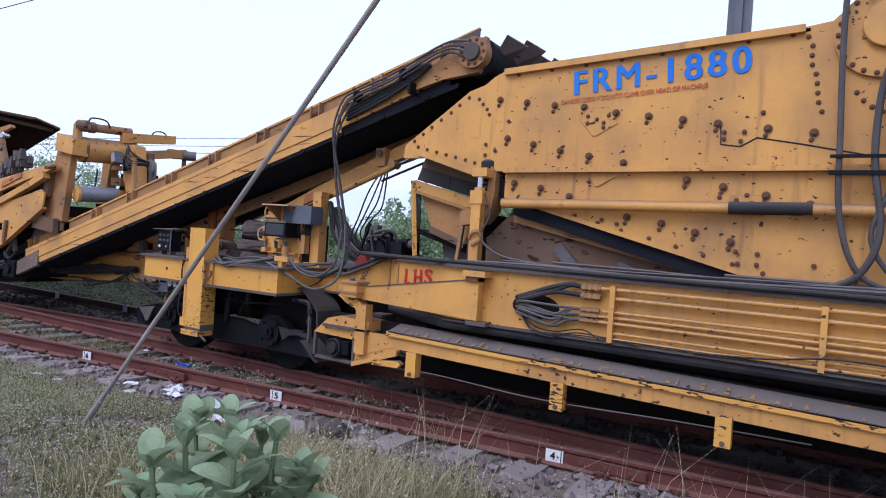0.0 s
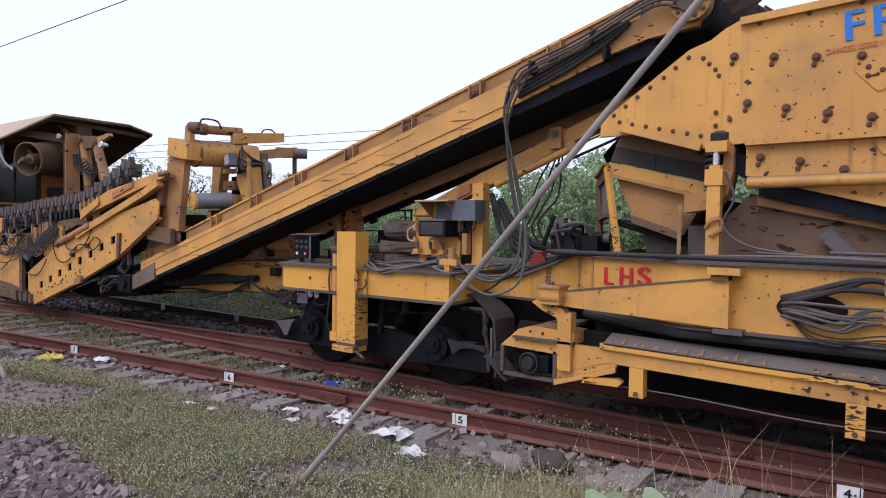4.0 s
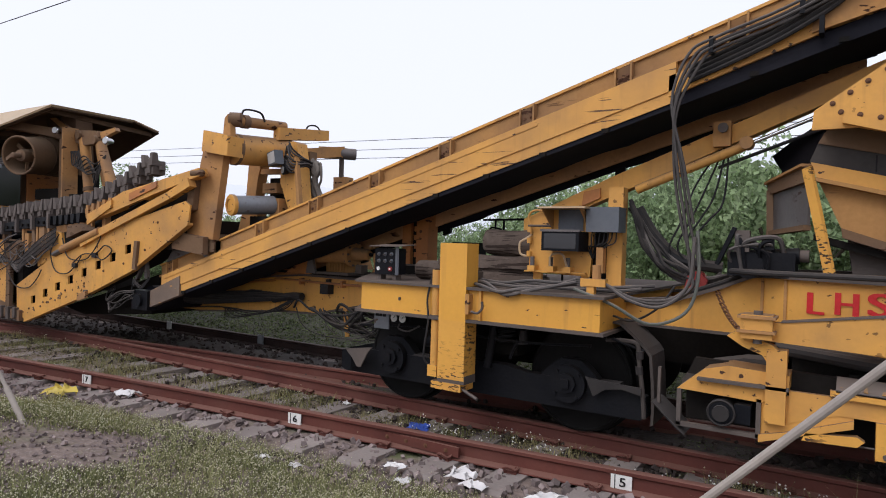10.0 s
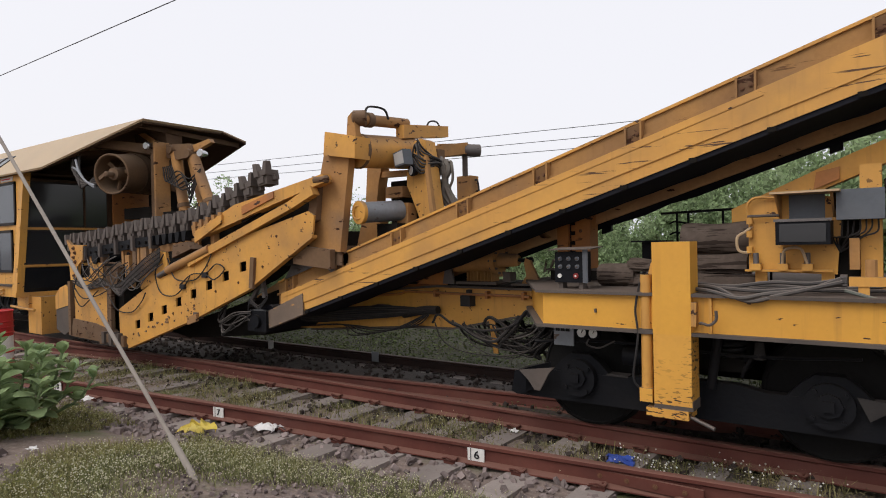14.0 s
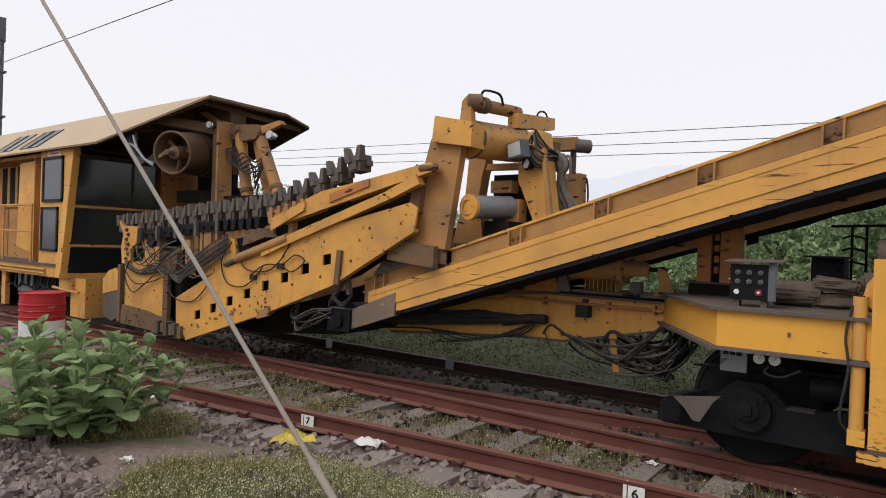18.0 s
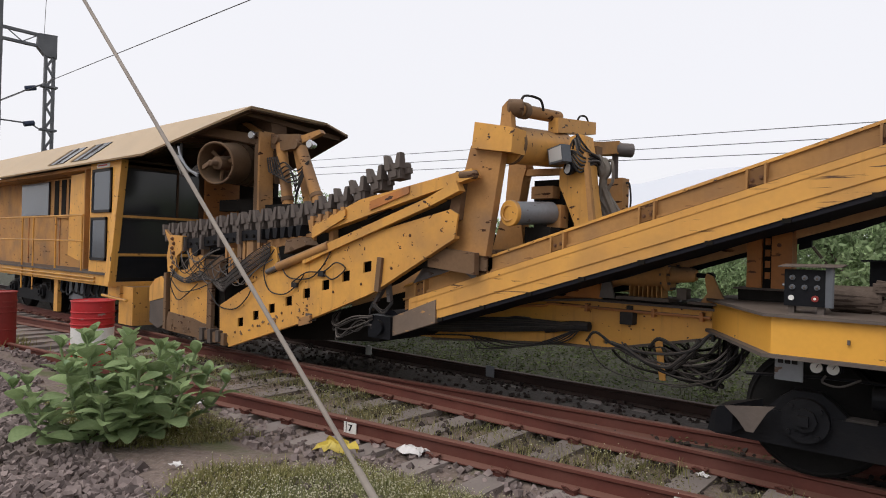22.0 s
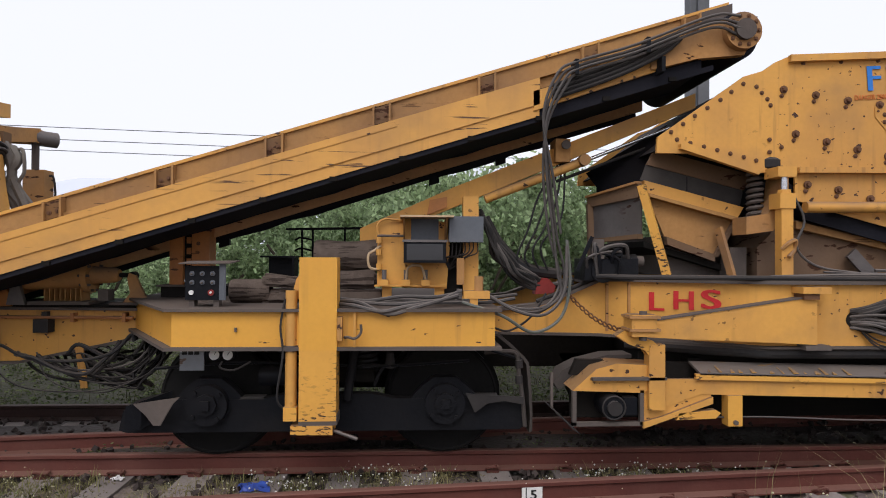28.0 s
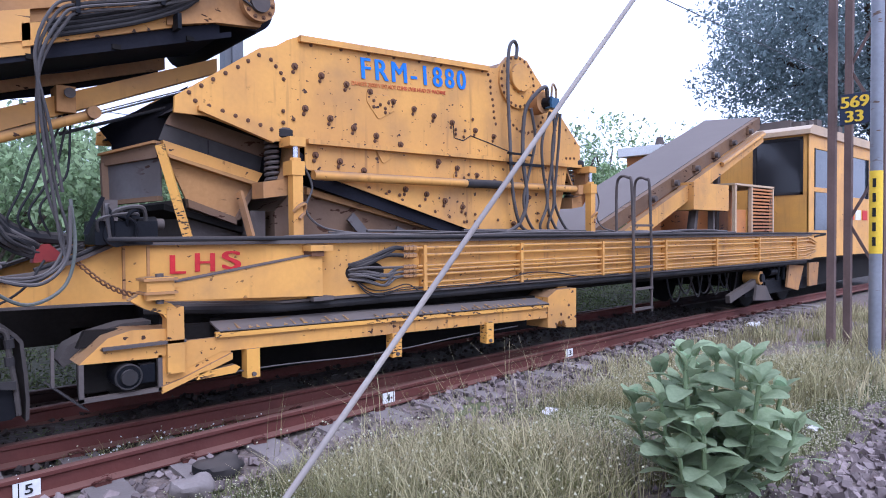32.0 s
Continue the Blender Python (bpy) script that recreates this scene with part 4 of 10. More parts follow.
# rail guards, gauges and mudguard of the front bogie
part("rail_guard", hexa([(-1.42, 5.35, 0.30), (-1.30, 5.35, 0.30), (-1.12, 5.5, 0.40), (-1.34, 5.52, 0.36), (-1.40, 5.33, 0.48), (-1.28, 5.33, 0.52), (-1.12, 5.5, 0.56), (-1.36, 5.52, 0.5)]), black_steel, front_bogie, "bent black rail guard", 0.008)
part("guard_tongue", prism([(-1.34, 0.50), (-1.0, 0.55), (-1.05, 0.50), (-1.14, 0.34), (-1.19, 0.34), (-1.25, 0.42)], 5.31, 5.325), dusty_steel, front_bogie, "bent grey gusset plate")
part("guard_tongue", prism([(1.15, 0.55), (1.22, 0.40), (1.32, 0.47), (1.45, 0.49), (1.6, 0.46), (1.6, 0.52), (1.3, 0.535)], 5.38, 5.395), grime, front_bogie, "bent grey guard plate")
bm = bmesh.new()
mud_plate = paint("dusty_brown_plate", (0.085, 0.072, 0.065), (0.058, 0.05, 0.046), 0.85, dust=(0.10, 0.085, 0.075), dusty=0.4, bump=0.4)
arc = [(1.30, 1.0), (1.40, 0.985), (1.50, 0.905), (1.60, 0.81), (1.635, 0.76), (1.655, 0.55), (1.665, 0.36), (1.66, 0.22)]
for (xa, za), (xb, zb) in zip(arc, arc[1:]):
    hexa([(xa, 5.45, za), (xb, 5.45, zb), (xb, 5.84, zb), (xa, 5.84, za), (xa + 0.022, 5.45, za + 0.012), (xb + 0.022, 5.45, zb + 0.012), (xb + 0.022, 5.84, zb + 0.012), (xa + 0.022, 5.84, za + 0.012)], bm)
bmesh.ops.remove_doubles(bm, verts=bm.verts, dist=0.001)
part("mudguard", bm, mud_plate, front_bogie, "bent dusty mudguard plate")
part("sand_pipe", tube([(1.3, 5.43, 0.86), (1.45, 5.42, 0.87), (1.55, 5.42, 0.85), (1.57, 5.42, 0.7), (1.60, 5.42, 0.5), (1.62, 5.42, 0.28)], 0.018, 7, 5), mud_plate, front_bogie, "crusted grey pipe")
for z in (0.62, 0.74):
    part("pipe_union", rod((1.575, 5.42, z), (1.57, 5.42, z + 0.06), 0.03, 8), grime, front_bogie)
# Two added dark blocks close the view here and stand for under-machine shade.
part("far_equipment", box(-1.35, 1.35, 6.95, 7.05, 0.28, 0.92), under_steel, front_bogie, "dark block added for the shade behind the bogie")
part("brake_rigging", box(1.35, 2.7, 6.3, 6.4, 0.6, 0.95), under_steel, front_bogie, "dark block added for the shade behind the mudguard")
part("mud_stay", rod((1.35, 5.4, 0.88), (1.6, 5.45, 0.8), 0.012, 8), black_steel, front_bogie)
board = thing("gauge_plate", "small grey plate beside two white pressure gauges", "gauge plate", (-0.95, 5.35, 0.85))
part("back_plate", box(-1.02, -0.84, 5.36, 5.375, 0.74, 0.93), galvanized, board, "scuffed grey plate with worn marking", 0.004)
for k in range(3):
    part("marking_bar", box(-1.0 + k * 0.045, -0.965 + k * 0.045, 5.354, 5.36, 0.86, 0.9), letter_black, board)
for x in (-0.755, -0.655):
    gauge = part("pressure_gauge", rod((x, 5.33, 0.862), (x, 5.38, 0.862), 0.046, 20), black_steel, board, "round pressure gauge with white dial")
    part("dial", rod((x, 5.325, 0.862), (x, 5.331, 0.862), 0.038, 20), white, gauge)
    part("needle", bar((x, 5.322, 0.862), (x + 0.015, 5.322, 0.887), 0.004, 0.004), letter_black, gauge)
part("gauge_bar", box(-0.84, -0.6, 5.375, 5.39, 0.84, 0.95), black_steel, board)
part("gauge_pipe", tube([(-0.7, 5.35, 0.81), (-0.72, 5.36, 0.76), (-0.62, 5.38, 0.74), (-0.5, 5.4, 0.8)], 0.008, 6, 4), hose_mat, board)

rear_bogie = bogie(14.6, "rear_bogie", "dusty black two-axle bogie under the rear cab")
part("rail_guard", prism([(13.1, 0.2), (13.9, 0.15), (13.6, 0.45), (13.2, 0.48)], 5.3, 5.34), dusty_steel, rear_bogie, "slanted dusty guard plate", 0.01)
part("guard_arm", bar((12.2, 5.4, 0.28), (13.6, 5.45, 0.55), 0.08, 0.14), dusty_steel, rear_bogie)
motor = part("traction_motor", rod((13.5, 5.35, 0.6), (13.5, 5.65, 0.6), 0.13, 16), yellow_worn, rear_bogie, "orange motor housing")
part("motor_cap", rod((13.5, 5.31, 0.6), (13.5, 5.35, 0.6), 0.08, 12), black_steel, motor)
part("side_skirt", prism([(14.7, 0.35), (15.3, 0.25), (15.6, 0.75), (14.8, 0.8)], 5.32, 5.36), yellow_dust, rear_bogie, "dusty yellow skirt plate", 0.01)
part("side_skirt", prism([(15.9, 0.3), (16.4, 0.3), (16.5, 0.8), (15.9, 0.8)], 5.32, 5.36), yellow_dust, rear_bogie, bevel=0.01)
for i in range(7):
    x = 10.6 + 0.35 * i
    part("hanging_hose", tube([(x, 5.7, 0.85), (x + 0.05, 5.65, 0.45 + 0.1 * (i % 3)), (x + 0.3, 5.65, 0.35 + 0.1 * (i % 2)), (x + 0.6, 5.7, 0.85)], 0.015, 6, 5), rubber, rear_bogie)

# ---- side levelling beam under the LHS arm ----
beam_grey = paint("worn_grey_plate", (0.15, 0.128, 0.115), (0.10, 0.085, 0.08), 0.75, chip=(0.3, 0.17, 0.06), chips=0.06, chip_scale=(4, 12, 12), dust=(0.17, 0.14, 0.12), dusty=0.4)
beam = thing("levelling_beam", "long yellow side beam with a dusty sloping top", "side beam", (4.5, 5.2, 0.6))
part("beam_web", prism([(2.62, 0.49), (2.9, 0.585), (6.9, 0.475), (6.9, 0.60), (2.9, 0.70), (2.62, 0.70)], 5.03, 5.07), yellow_worn, beam, "yellow web with flaking paint", 0.005)
part("beam_skirt", hexa([(2.85, 5.0, 0.70), (6.85, 5.0, 0.60), (6.85, 5.03, 0.60), (2.85, 5.03, 0.70), (2.85, 5.0, 0.745), (6.85, 5.0, 0.645), (6.85, 5.03, 0.645), (2.85, 5.03, 0.745)]), yellow_chip, beam, "flaking yellow lip", 0.003)
part("beam_top", hexa([(2.88, 5.0, 0.735), (6.85, 5.0, 0.635), (6.85, 5.2, 0.69), (2.88, 5.2, 0.79), (2.88, 5.0, 0.752), (6.85, 5.0, 0.652), (6.85, 5.2, 0.707), (2.88, 5.2, 0.807)]), beam_grey, beam, "sloping dusty grey top plate")
bm = bmesh.new()
for k in range(46):
    x = 2.95 + 0.083 * k + random.uniform(-0.02, 0.02)
    if random.random() < 0.72:
        z, w, up_ = 0.7335 - (x - 2.95) * 0.025 + 0.012, random.uniform(0.005, 0.022), random.choice((0.02, 0.03, 0.05, 0.09))
        hexa([(x - w, 4.999, z + 0.012), (x + w, 4.999, z + 0.012), (x + w * 0.4, 5.0 + up_, z + 0.017 + up_ * 0.28), (x - w * 0.5, 5.0 + up_, z + 0.017 + up_ * 0.28), (x - w, 4.998, z + 0.016), (x + w, 4.998, z + 0.016), (x + w * 0.4, 5.0 + up_, z + 0.021 + up_ * 0.28), (x - w * 0.5, 5.0 + up_, z + 0.021 + up_ * 0.28)], bm)
tagged(part("paint_flakes", bm, yellow_chip, beam, "ragged flakes of old yellow paint"), kind="stuff")
part("beam_back", prism([(1.95, 0.70), (2.9, 0.66), (7.3, 0.55), (7.3, 0.72), (2.9, 0.79), (2.0, 0.82)], 5.22, 5.28), under_steel, beam)
part("beam_gusset", prism([(2.45, 0.36), (2.55, 0.38), (2.98, 0.55), (2.98, 0.68), (2.45, 0.66)], 5.035, 5.065), yellow_worn, beam, bevel=0.004)
part("end_box", prism([(6.85, 0.36), (7.0, 0.34), (7.06, 0.42), (7.16, 0.42), (7.2, 0.33), (7.40, 0.31), (7.40, 0.80), (7.02, 0.80), (6.85, 0.72)], 5.02, 5.35), yellow_worn, beam, "yellow end box with bolt holes", 0.01)
for dx, dz in ((7.1, 0.5), (7.1, 0.4), (7.25, 0.6), (7.25, 0.45)):
    shared("bolt", bolt_small, beam, (dx, 5.02, dz))
nose = part("nose_frame", prism([(1.92, 0.62), (2.46, 0.60), (2.62, 0.70), (2.62, 0.80), (2.25, 0.82), (2.1, 0.78)], 5.02, 5.3), yellow_worn, beam, "worn yellow nose bracket", 0.008)
part("nose_ledge", box(2.06, 2.62, 4.98, 5.05, 0.70, 0.722), dusty_steel, nose)
for x0, x1, z0, z1 in ((1.92, 1.95, 0.36, 0.62), (2.43, 2.46, 0.36, 0.62), (1.92, 2.46, 0.355, 0.385)):
    part("roller_frame", box(x0, x1, 5.02, 5.06, z0, z1), dusty_steel, nose)
part("roller_cage", box(1.95, 2.43, 5.2, 5.24, 0.38, 0.62), under_steel, nose)
roller = part("guide_roller", rod((2.22, 4.98, 0.50), (2.22, 5.2, 0.50), 0.09, 20), black_steel, beam, "black guide roller")
part("roller_hub", rod((2.22, 4.95, 0.50), (2.22, 4.98, 0.50), 0.055, 14), grime, roller)
part("roller_rim", tube([(2.22 + 0.085 * math.cos(k * math.tau / 20), 4.98, 0.50 + 0.085 * math.sin(k * math.tau / 20)) for k in range(21)], 0.008, 5, 1), grime, roller)
part("roller_block", box(2.3, 2.4, 5.0, 5.1, 0.44, 0.57), black_steel, roller, bevel=0.01)
part("beam_post", box(2.485, 2.605, 4.98, 5.09, 0.48, 0.965), yellow_worn, beam, "upright worn yellow post", 0.012)
part("diagonal_stay", prism([(2.45, 0.34), (2.98, 0.52), (2.98, 0.57), (2.6, 0.43), (2.45, 0.39)], 5.0, 5.03), yellow_worn, beam, bevel=0.003)
part("wedge", prism([(2.7, 0.40), (3.0, 0.41), (3.04, 0.45), (3.0, 0.475), (2.72, 0.45)], 5.0, 5.06), yellow_chip, beam, bevel=0.006)
for x, z in ((3.15, 0.43), (4.59, 0.40), (5.85, 0.38)):
    hang = part("hanger_block", box(x - 0.055, x + 0.055, 5.0, 5.1, z - 0.08, z + 0.15), yellow_chip, beam, "chipped yellow hanger block", 0.008)
    part("hanger_pin", rod((x, 4.98, z - 0.05), (x, 5.12, z - 0.05), 0.018, 8), dusty_steel, hang)
part("shovel_plate", prism([(1.87, 0.60), (1.93, 0.70), (2.07, 0.77), (2.3, 0.825), (2.5, 0.83), (2.5, 0.80), (2.3, 0.785), (2.14, 0.72), (2.02, 0.61), (1.90, 0.55)], 5.4, 5.62), mud_plate, beam, "bent grey shovel plate", 0.004)
part("shovel_stay", box(2.34, 2.42, 5.3, 5.5, 0.74, 0.79), mud_plate, beam)
part("scraper", hexa([(1.75, 5.0, 0.50), (1.78, 5.0, 0.48), (1.78, 5.3, 0.48), (1.75, 5.3, 0.5), (1.93, 5.0, 0.33), (1.98, 5.0, 0.3), (1.98, 5.3, 0.3), (1.93, 5.3, 0.33)]), grime, beam, "thin curved scraper plate")
part("scraper_link", bar((1.78, 5.1, 0.48), (1.78, 5.1, 0.74), 0.02, 0.03), dusty_steel, beam)
part("beam_cable", tube([(2.6, 5.05, 0.4), (3.4, 5.08, 0.40), (4.4, 5.1, 0.36), (5.5, 5.1, 0.40), (6.4, 5.1, 0.42)], 0.007, 5, 5), hose_mat, beam)
part("beam_support", box(5.0, 5.12, 5.37, 6.0, 0.5, 0.72), under_steel, beam)
part("beam_support", box(2.95, 3.07, 5.37, 6.0, 0.6, 0.8), under_steel, beam)
part("end_riser", box(7.22, 7.40, 5.16, 5.2, 0.80, 0.90), yellow_worn, beam, "yellow plate that ties the beam to the frame", 0.004)
beam.location.y += 0.1

# ---- inclined main belt conveyor ----
SLOPE = 0.3093


def lift(x):
    """Height of the bracket line along the conveyor."""
    return 1.691 + SLOPE * (x + 2.92)


def strip(x0, x1, d0, d1, y0, y1, bm=None):
    """A bar along the conveyor between two distances above the bracket line."""
    return prism([(x0, lift(x0) + d0), (x1, lift(x1) + d0), (x1, lift(x1) + d1), (x0, lift(x0) + d1)], y0, y1, bm)


conveyor = thing("belt_conveyor", "long inclined yellow belt conveyor with brown sideboards", "conveyor", (-0.8, MID, 1.6))
CN, CF = 5.52, 7.26
far_brown = paint("brown_far_rail", (0.66, 0.37, 0.17), (0.54, 0.30, 0.15), 0.75, chip=RUST, chips=0.06, dust=DUST, dusty=0.35)
tail_steel = paint("scuffed_brown_steel", (0.24, 0.175, 0.13), (0.165, 0.125, 0.10), 0.75, chip=(0.45, 0.24, 0.09), chips=0.06, chip_scale=(5, 12, 22), dust=DUST, dusty=0.4)
bracket_rust = paint("rusty_brown_bracket", (0.25, 0.125, 0.045), (0.15, 0.08, 0.04), 0.8, chip=RUST, chips=0.1, dust=DUST, dusty=0.4)
for y0, y1, inner in ((CN, CN + 0.06, 1), (CF - 0.06, CF, -1)):
    part("side_beam", strip(-4.75, 1.75, -0.29, -0.075, y0, y1), yellow_beam if inner > 0 else board_brown, conveyor, "yellow conveyor side beam with scratches", 0.008)
    part("lower_beam", strip(-4.75, 1.75, -0.385, -0.282, y0 + 0.012 * inner, y1 - 0.012 * (1 - inner) / 2), yellow_beam if inner > 0 else far_brown, conveyor, "lower yellow beam strip", 0.005)
    part("beam_ledge", strip(-4.7, 0.6, -0.135, -0.122, y0 - 0.006, y1), yellow_worn, conveyor)
    part("side_beam_end", prism([(1.7, lift(1.7) - 0.33), (2.72, lift(2.72) - 0.30), (2.72, lift(2.72) - 0.18), (1.7, lift(1.7) - 0.17)], y0, y1), yellow_worn, conveyor, bevel=0.006)
    part("tail_plate", prism([(-4.98, lift(-4.98) - 0.44), (-4.35, lift(-4.35) - 0.43), (-4.35, lift(-4.35) - 0.18), (-4.98, lift(-4.98) - 0.22)], y0 - 0.012, y1), tail_steel, conveyor, "bare scuffed steel tail plate", 0.006)
    ys = y0 + 0.10 * inner
    part("sideboard", strip(-4.9, 3.36, -0.17, 0.10, ys, ys + 0.012), board_brown, conveyor, "dusty brown-yellow sideboard")
    part("sideboard_lip", strip(-4.9, 3.36, 0.09, 0.115, ys - 0.02, ys + 0.03), yellow_worn, conveyor)
    part("sideboard_rib", strip(-4.9, 3.3, -0.06, -0.035, ys - 0.035, ys), board_brown, conveyor)
    for i in range(-2, 8):
        x = -2.92 + 0.85 * i
        if x < -4.8:
            continue
        br = part("bracket", strip(x - 0.06, x + 0.06, -0.06, 0.075, ys - 0.05, ys), bracket_rust, conveyor, "rusty bolted bracket", 0.004)
        for k in (-0.07, 0.06):
            part("bracket_rib", strip(x + k - 0.006, x + k + 0.010, -0.10, 0.085, ys - 0.075, ys), board_brown, br)
        for k in (-0.03, 0.03):
            shared("bolt", bolt_small, br, (x + k, ys - 0.05, lift(x + k) - 0.01))
part("rubber_skirt", strip(-4.8, 3.2, -0.425, -0.38, CN + 0.025, CN + 0.05), belt_mat, conveyor, "black rubber skirt under the side beam")
part("centre_beam", strip(-4.4, 3.0, -0.46, -0.30, 6.60, 6.64), far_brown, conveyor, "brown dusty beam under the belt", 0.006)
ragged = [(-4.4 + 0.247 * k, lift(-4.4 + 0.247 * k) - 0.505 + random.uniform(-0.012, 0.016)) for k in range(31)]
part("far_skirt", prism(ragged + [(3.0, lift(3.0) - 0.42), (-4.4, lift(-4.4) - 0.42)], 6.80, 6.82), belt_mat, conveyor, "ragged black rubber behind the brown beam")
ragged = [(-4.6 + 0.232 * k, lift(-4.6 + 0.232 * k) - 0.432 + random.uniform(-0.012, 0.012)) for k in range(34)]
part("belt_edge", prism(ragged + [(3.05, lift(3.05) - 0.40), (-4.6, lift(-4.6) - 0.40)], 6.14, 6.155), belt_mat, conveyor, "ragged edge of the hanging belt")
for x in (-2.35, -1.1, 0.95, 1.62):
    part("skirt_lug", strip(x - 0.05, x + 0.05, -0.555, -0.49, 6.78, 6.83), black_steel, conveyor)
part("trough_floor", strip(-4.8, 3.3, -0.17, -0.155, CN + 0.06, CF - 0.06), under_steel, conveyor)
part("upper_belt", hexa([(-4.9, 5.75, lift(-4.9) - 0.12), (3.4, 5.75, lift(3.4) - 0.12), (3.4, 6.9, lift(3.4) - 0.12), (-4.9, 6.9, lift(-4.9) - 0.12), (-4.9, 5.75, lift(-4.9) - 0.1), (3.4, 5.75, lift(3.4) - 0.1), (3.4, 6.9, lift(3.4) - 0.1), (-4.9, 6.9, lift(-4.9) - 0.1)]), belt_dust, conveyor, "dusty rubber carrying belt")
part("return_belt", hexa([(-4.6, CN + 0.07, lift(-4.6) - 0.41), (3.1, CN + 0.07, lift(3.1) - 0.41), (3.1, 6.15, lift(3.1) - 0.425), (-4.6, 6.15, lift(-4.6) - 0.425), (-4.6, CN + 0.07, lift(-4.6) - 0.395), (3.1, CN + 0.07, lift(3.1) - 0.395), (3.1, 6.15, lift(3.1) - 0.41), (-4.6, 6.15, lift(-4.6) - 0.41)]), belt_mat, conveyor, "black return belt seen from below")
for i in range(9):
    x = -3.9 + 0.82 * i
    idler = part("return_idler", rod((x, 5.6, lift(x) - 0.21), (x, 7.2, lift(x) - 0.21), 0.03, 12), under_steel, conveyor)
for i in range(14):
    x = -4.3 + 0.55 * i
    part("clip", box(x - 0.03, x + 0.03, CN + 0.004, CN + 0.03, lift(x) - 0.42, lift(x) - 0.385), under_steel, conveyor)
# head drum end
head = part("head_plate", prism([(2.66, lift(2.66) - 0.28), (3.05, lift(3.05) - 0.3), (3.44, lift(3.44) - 0.38), (3.53, lift(3.53) - 0.2), (3.5, lift(3.5) - 0.06), (3.2, lift(3.2) - 0.04), (2.66, lift(2.66) - 0.17)], CN - 0.02, CN + 0.05), yellow_dust, conveyor, "dusty yellow head plate", 0.008)
drum = part("head_drum_end", rod((3.4, CN - 0.09, lift(3.4) - 0.19), (3.4, CN + 0.03, lift(3.4) - 0.19), 0.15, 26), yellow_dust, conveyor, "round bolted end of the head drum")
part("drum_hub", rod((3.4, CN - 0.13, lift(3.4) - 0.19), (3.4, CN - 0.09, lift(3.4) - 0.19), 0.085, 18), dusty_steel, drum)
for k in range(10):
    a = k * math.tau / 10
    shared("bolt", bolt_small, drum, (3.4 + 0.12 * math.cos(a), CN - 0.09, lift(3.4) - 0.19 + 0.12 * math.sin(a)))
part("head_drum", rod((3.4, CN + 0.05, lift(3.4) - 0.2), (3.4, CF, lift(3.4) - 0.2), 0.19, 24), belt_mat, conveyor)
part("head_cap", strip(3.1, 3.38, -0.02, 0.09, 5.58, 5.6), dusty_steel, conveyor)
for k, y in enumerate((5.66, 5.98, 6.3, 6.62, 6.94)):
    x, dz = 3.50 + 0.02 * k, 0.04 * (k % 2)
    part("deflector_flap", hexa([(x, y, 3.44), (x + 0.04, y + 0.22, 3.44), (x + 0.04, y + 0.24, 3.46), (x, y + 0.02, 3.46), (x + 0.14 + dz, y, 3.66 + dz), (x + 0.26 + dz, y + 0.22, 3.60 + dz), (x + 0.26 + dz, y + 0.24, 3.61 + dz), (x + 0.14 + dz, y + 0.02, 3.67 + dz)]), grey_steel, conveyor, "bent steel deflector flap")
# tail drum bearing
tail = part("tail_bearing", box(-5.34, -4.98, CN - 0.05, CN + 0.1, 0.57, 0.83), black_steel, conveyor, "greasy tail drum bearing with hoses", 0.03)
part("bearing_cap", rod((-5.16, CN - 0.09, 0.70), (-5.16, CN - 0.05, 0.70), 0.085, 18), black_steel, tail)
part("tail_drum", rod((-5.12, CN + 0.1, 0.72), (-5.12, CF, 0.72), 0.17, 20), belt_mat, conveyor)
part("tail_lever", bar((-5.3, CN - 0.04, 0.88), (-5.02, CN - 0.04, 1.28), 0.05, 0.04), grey_steel, tail)
part("tail_lever", bar((-5.05, CN - 0.04, 1.3), (-5.0, CN - 0.04, 1.0), 0.05, 0.05), grey_steel, tail)
for i in range(9):
    a, b, c = (random.uniform(0, 1) for _ in range(3))
    part("tail_hose", tube([(-5.25, CN - 0.07, 0.66 + 0.16 * a), (-5.45 - 0.1 * b, CN - 0.12 * a, 0.6 + 0.2 * c), (-5.7 - 0.2 * c, CN - 0.1 * b, 0.46 + 0.2 * a), (-5.95 - 0.1 * a, CN + 0.02, 0.55 + 0.2 * b), (-6.0, CN + 0.1, 0.78 + 0.06 * c)], 0.006 + 0.004 * b, 6, 6), rubber if i % 2 else hose_mat, tail)
for i in range(5):
    a, b = random.uniform(0, 1), random.uniform(0, 1)
    part("bearing_hose", tube([(-5.3, CN - 0.07, 0.82 + 0.05 * a), (-5.2, CN - 0.11, 0.92 + 0.08 * b), (-5.05, CN - 0.1, 0.86 + 0.05 * a), (-4.95, CN - 0.05, 0.98 + 0.05 * b)], 0.009, 6, 5), rubber, tail)

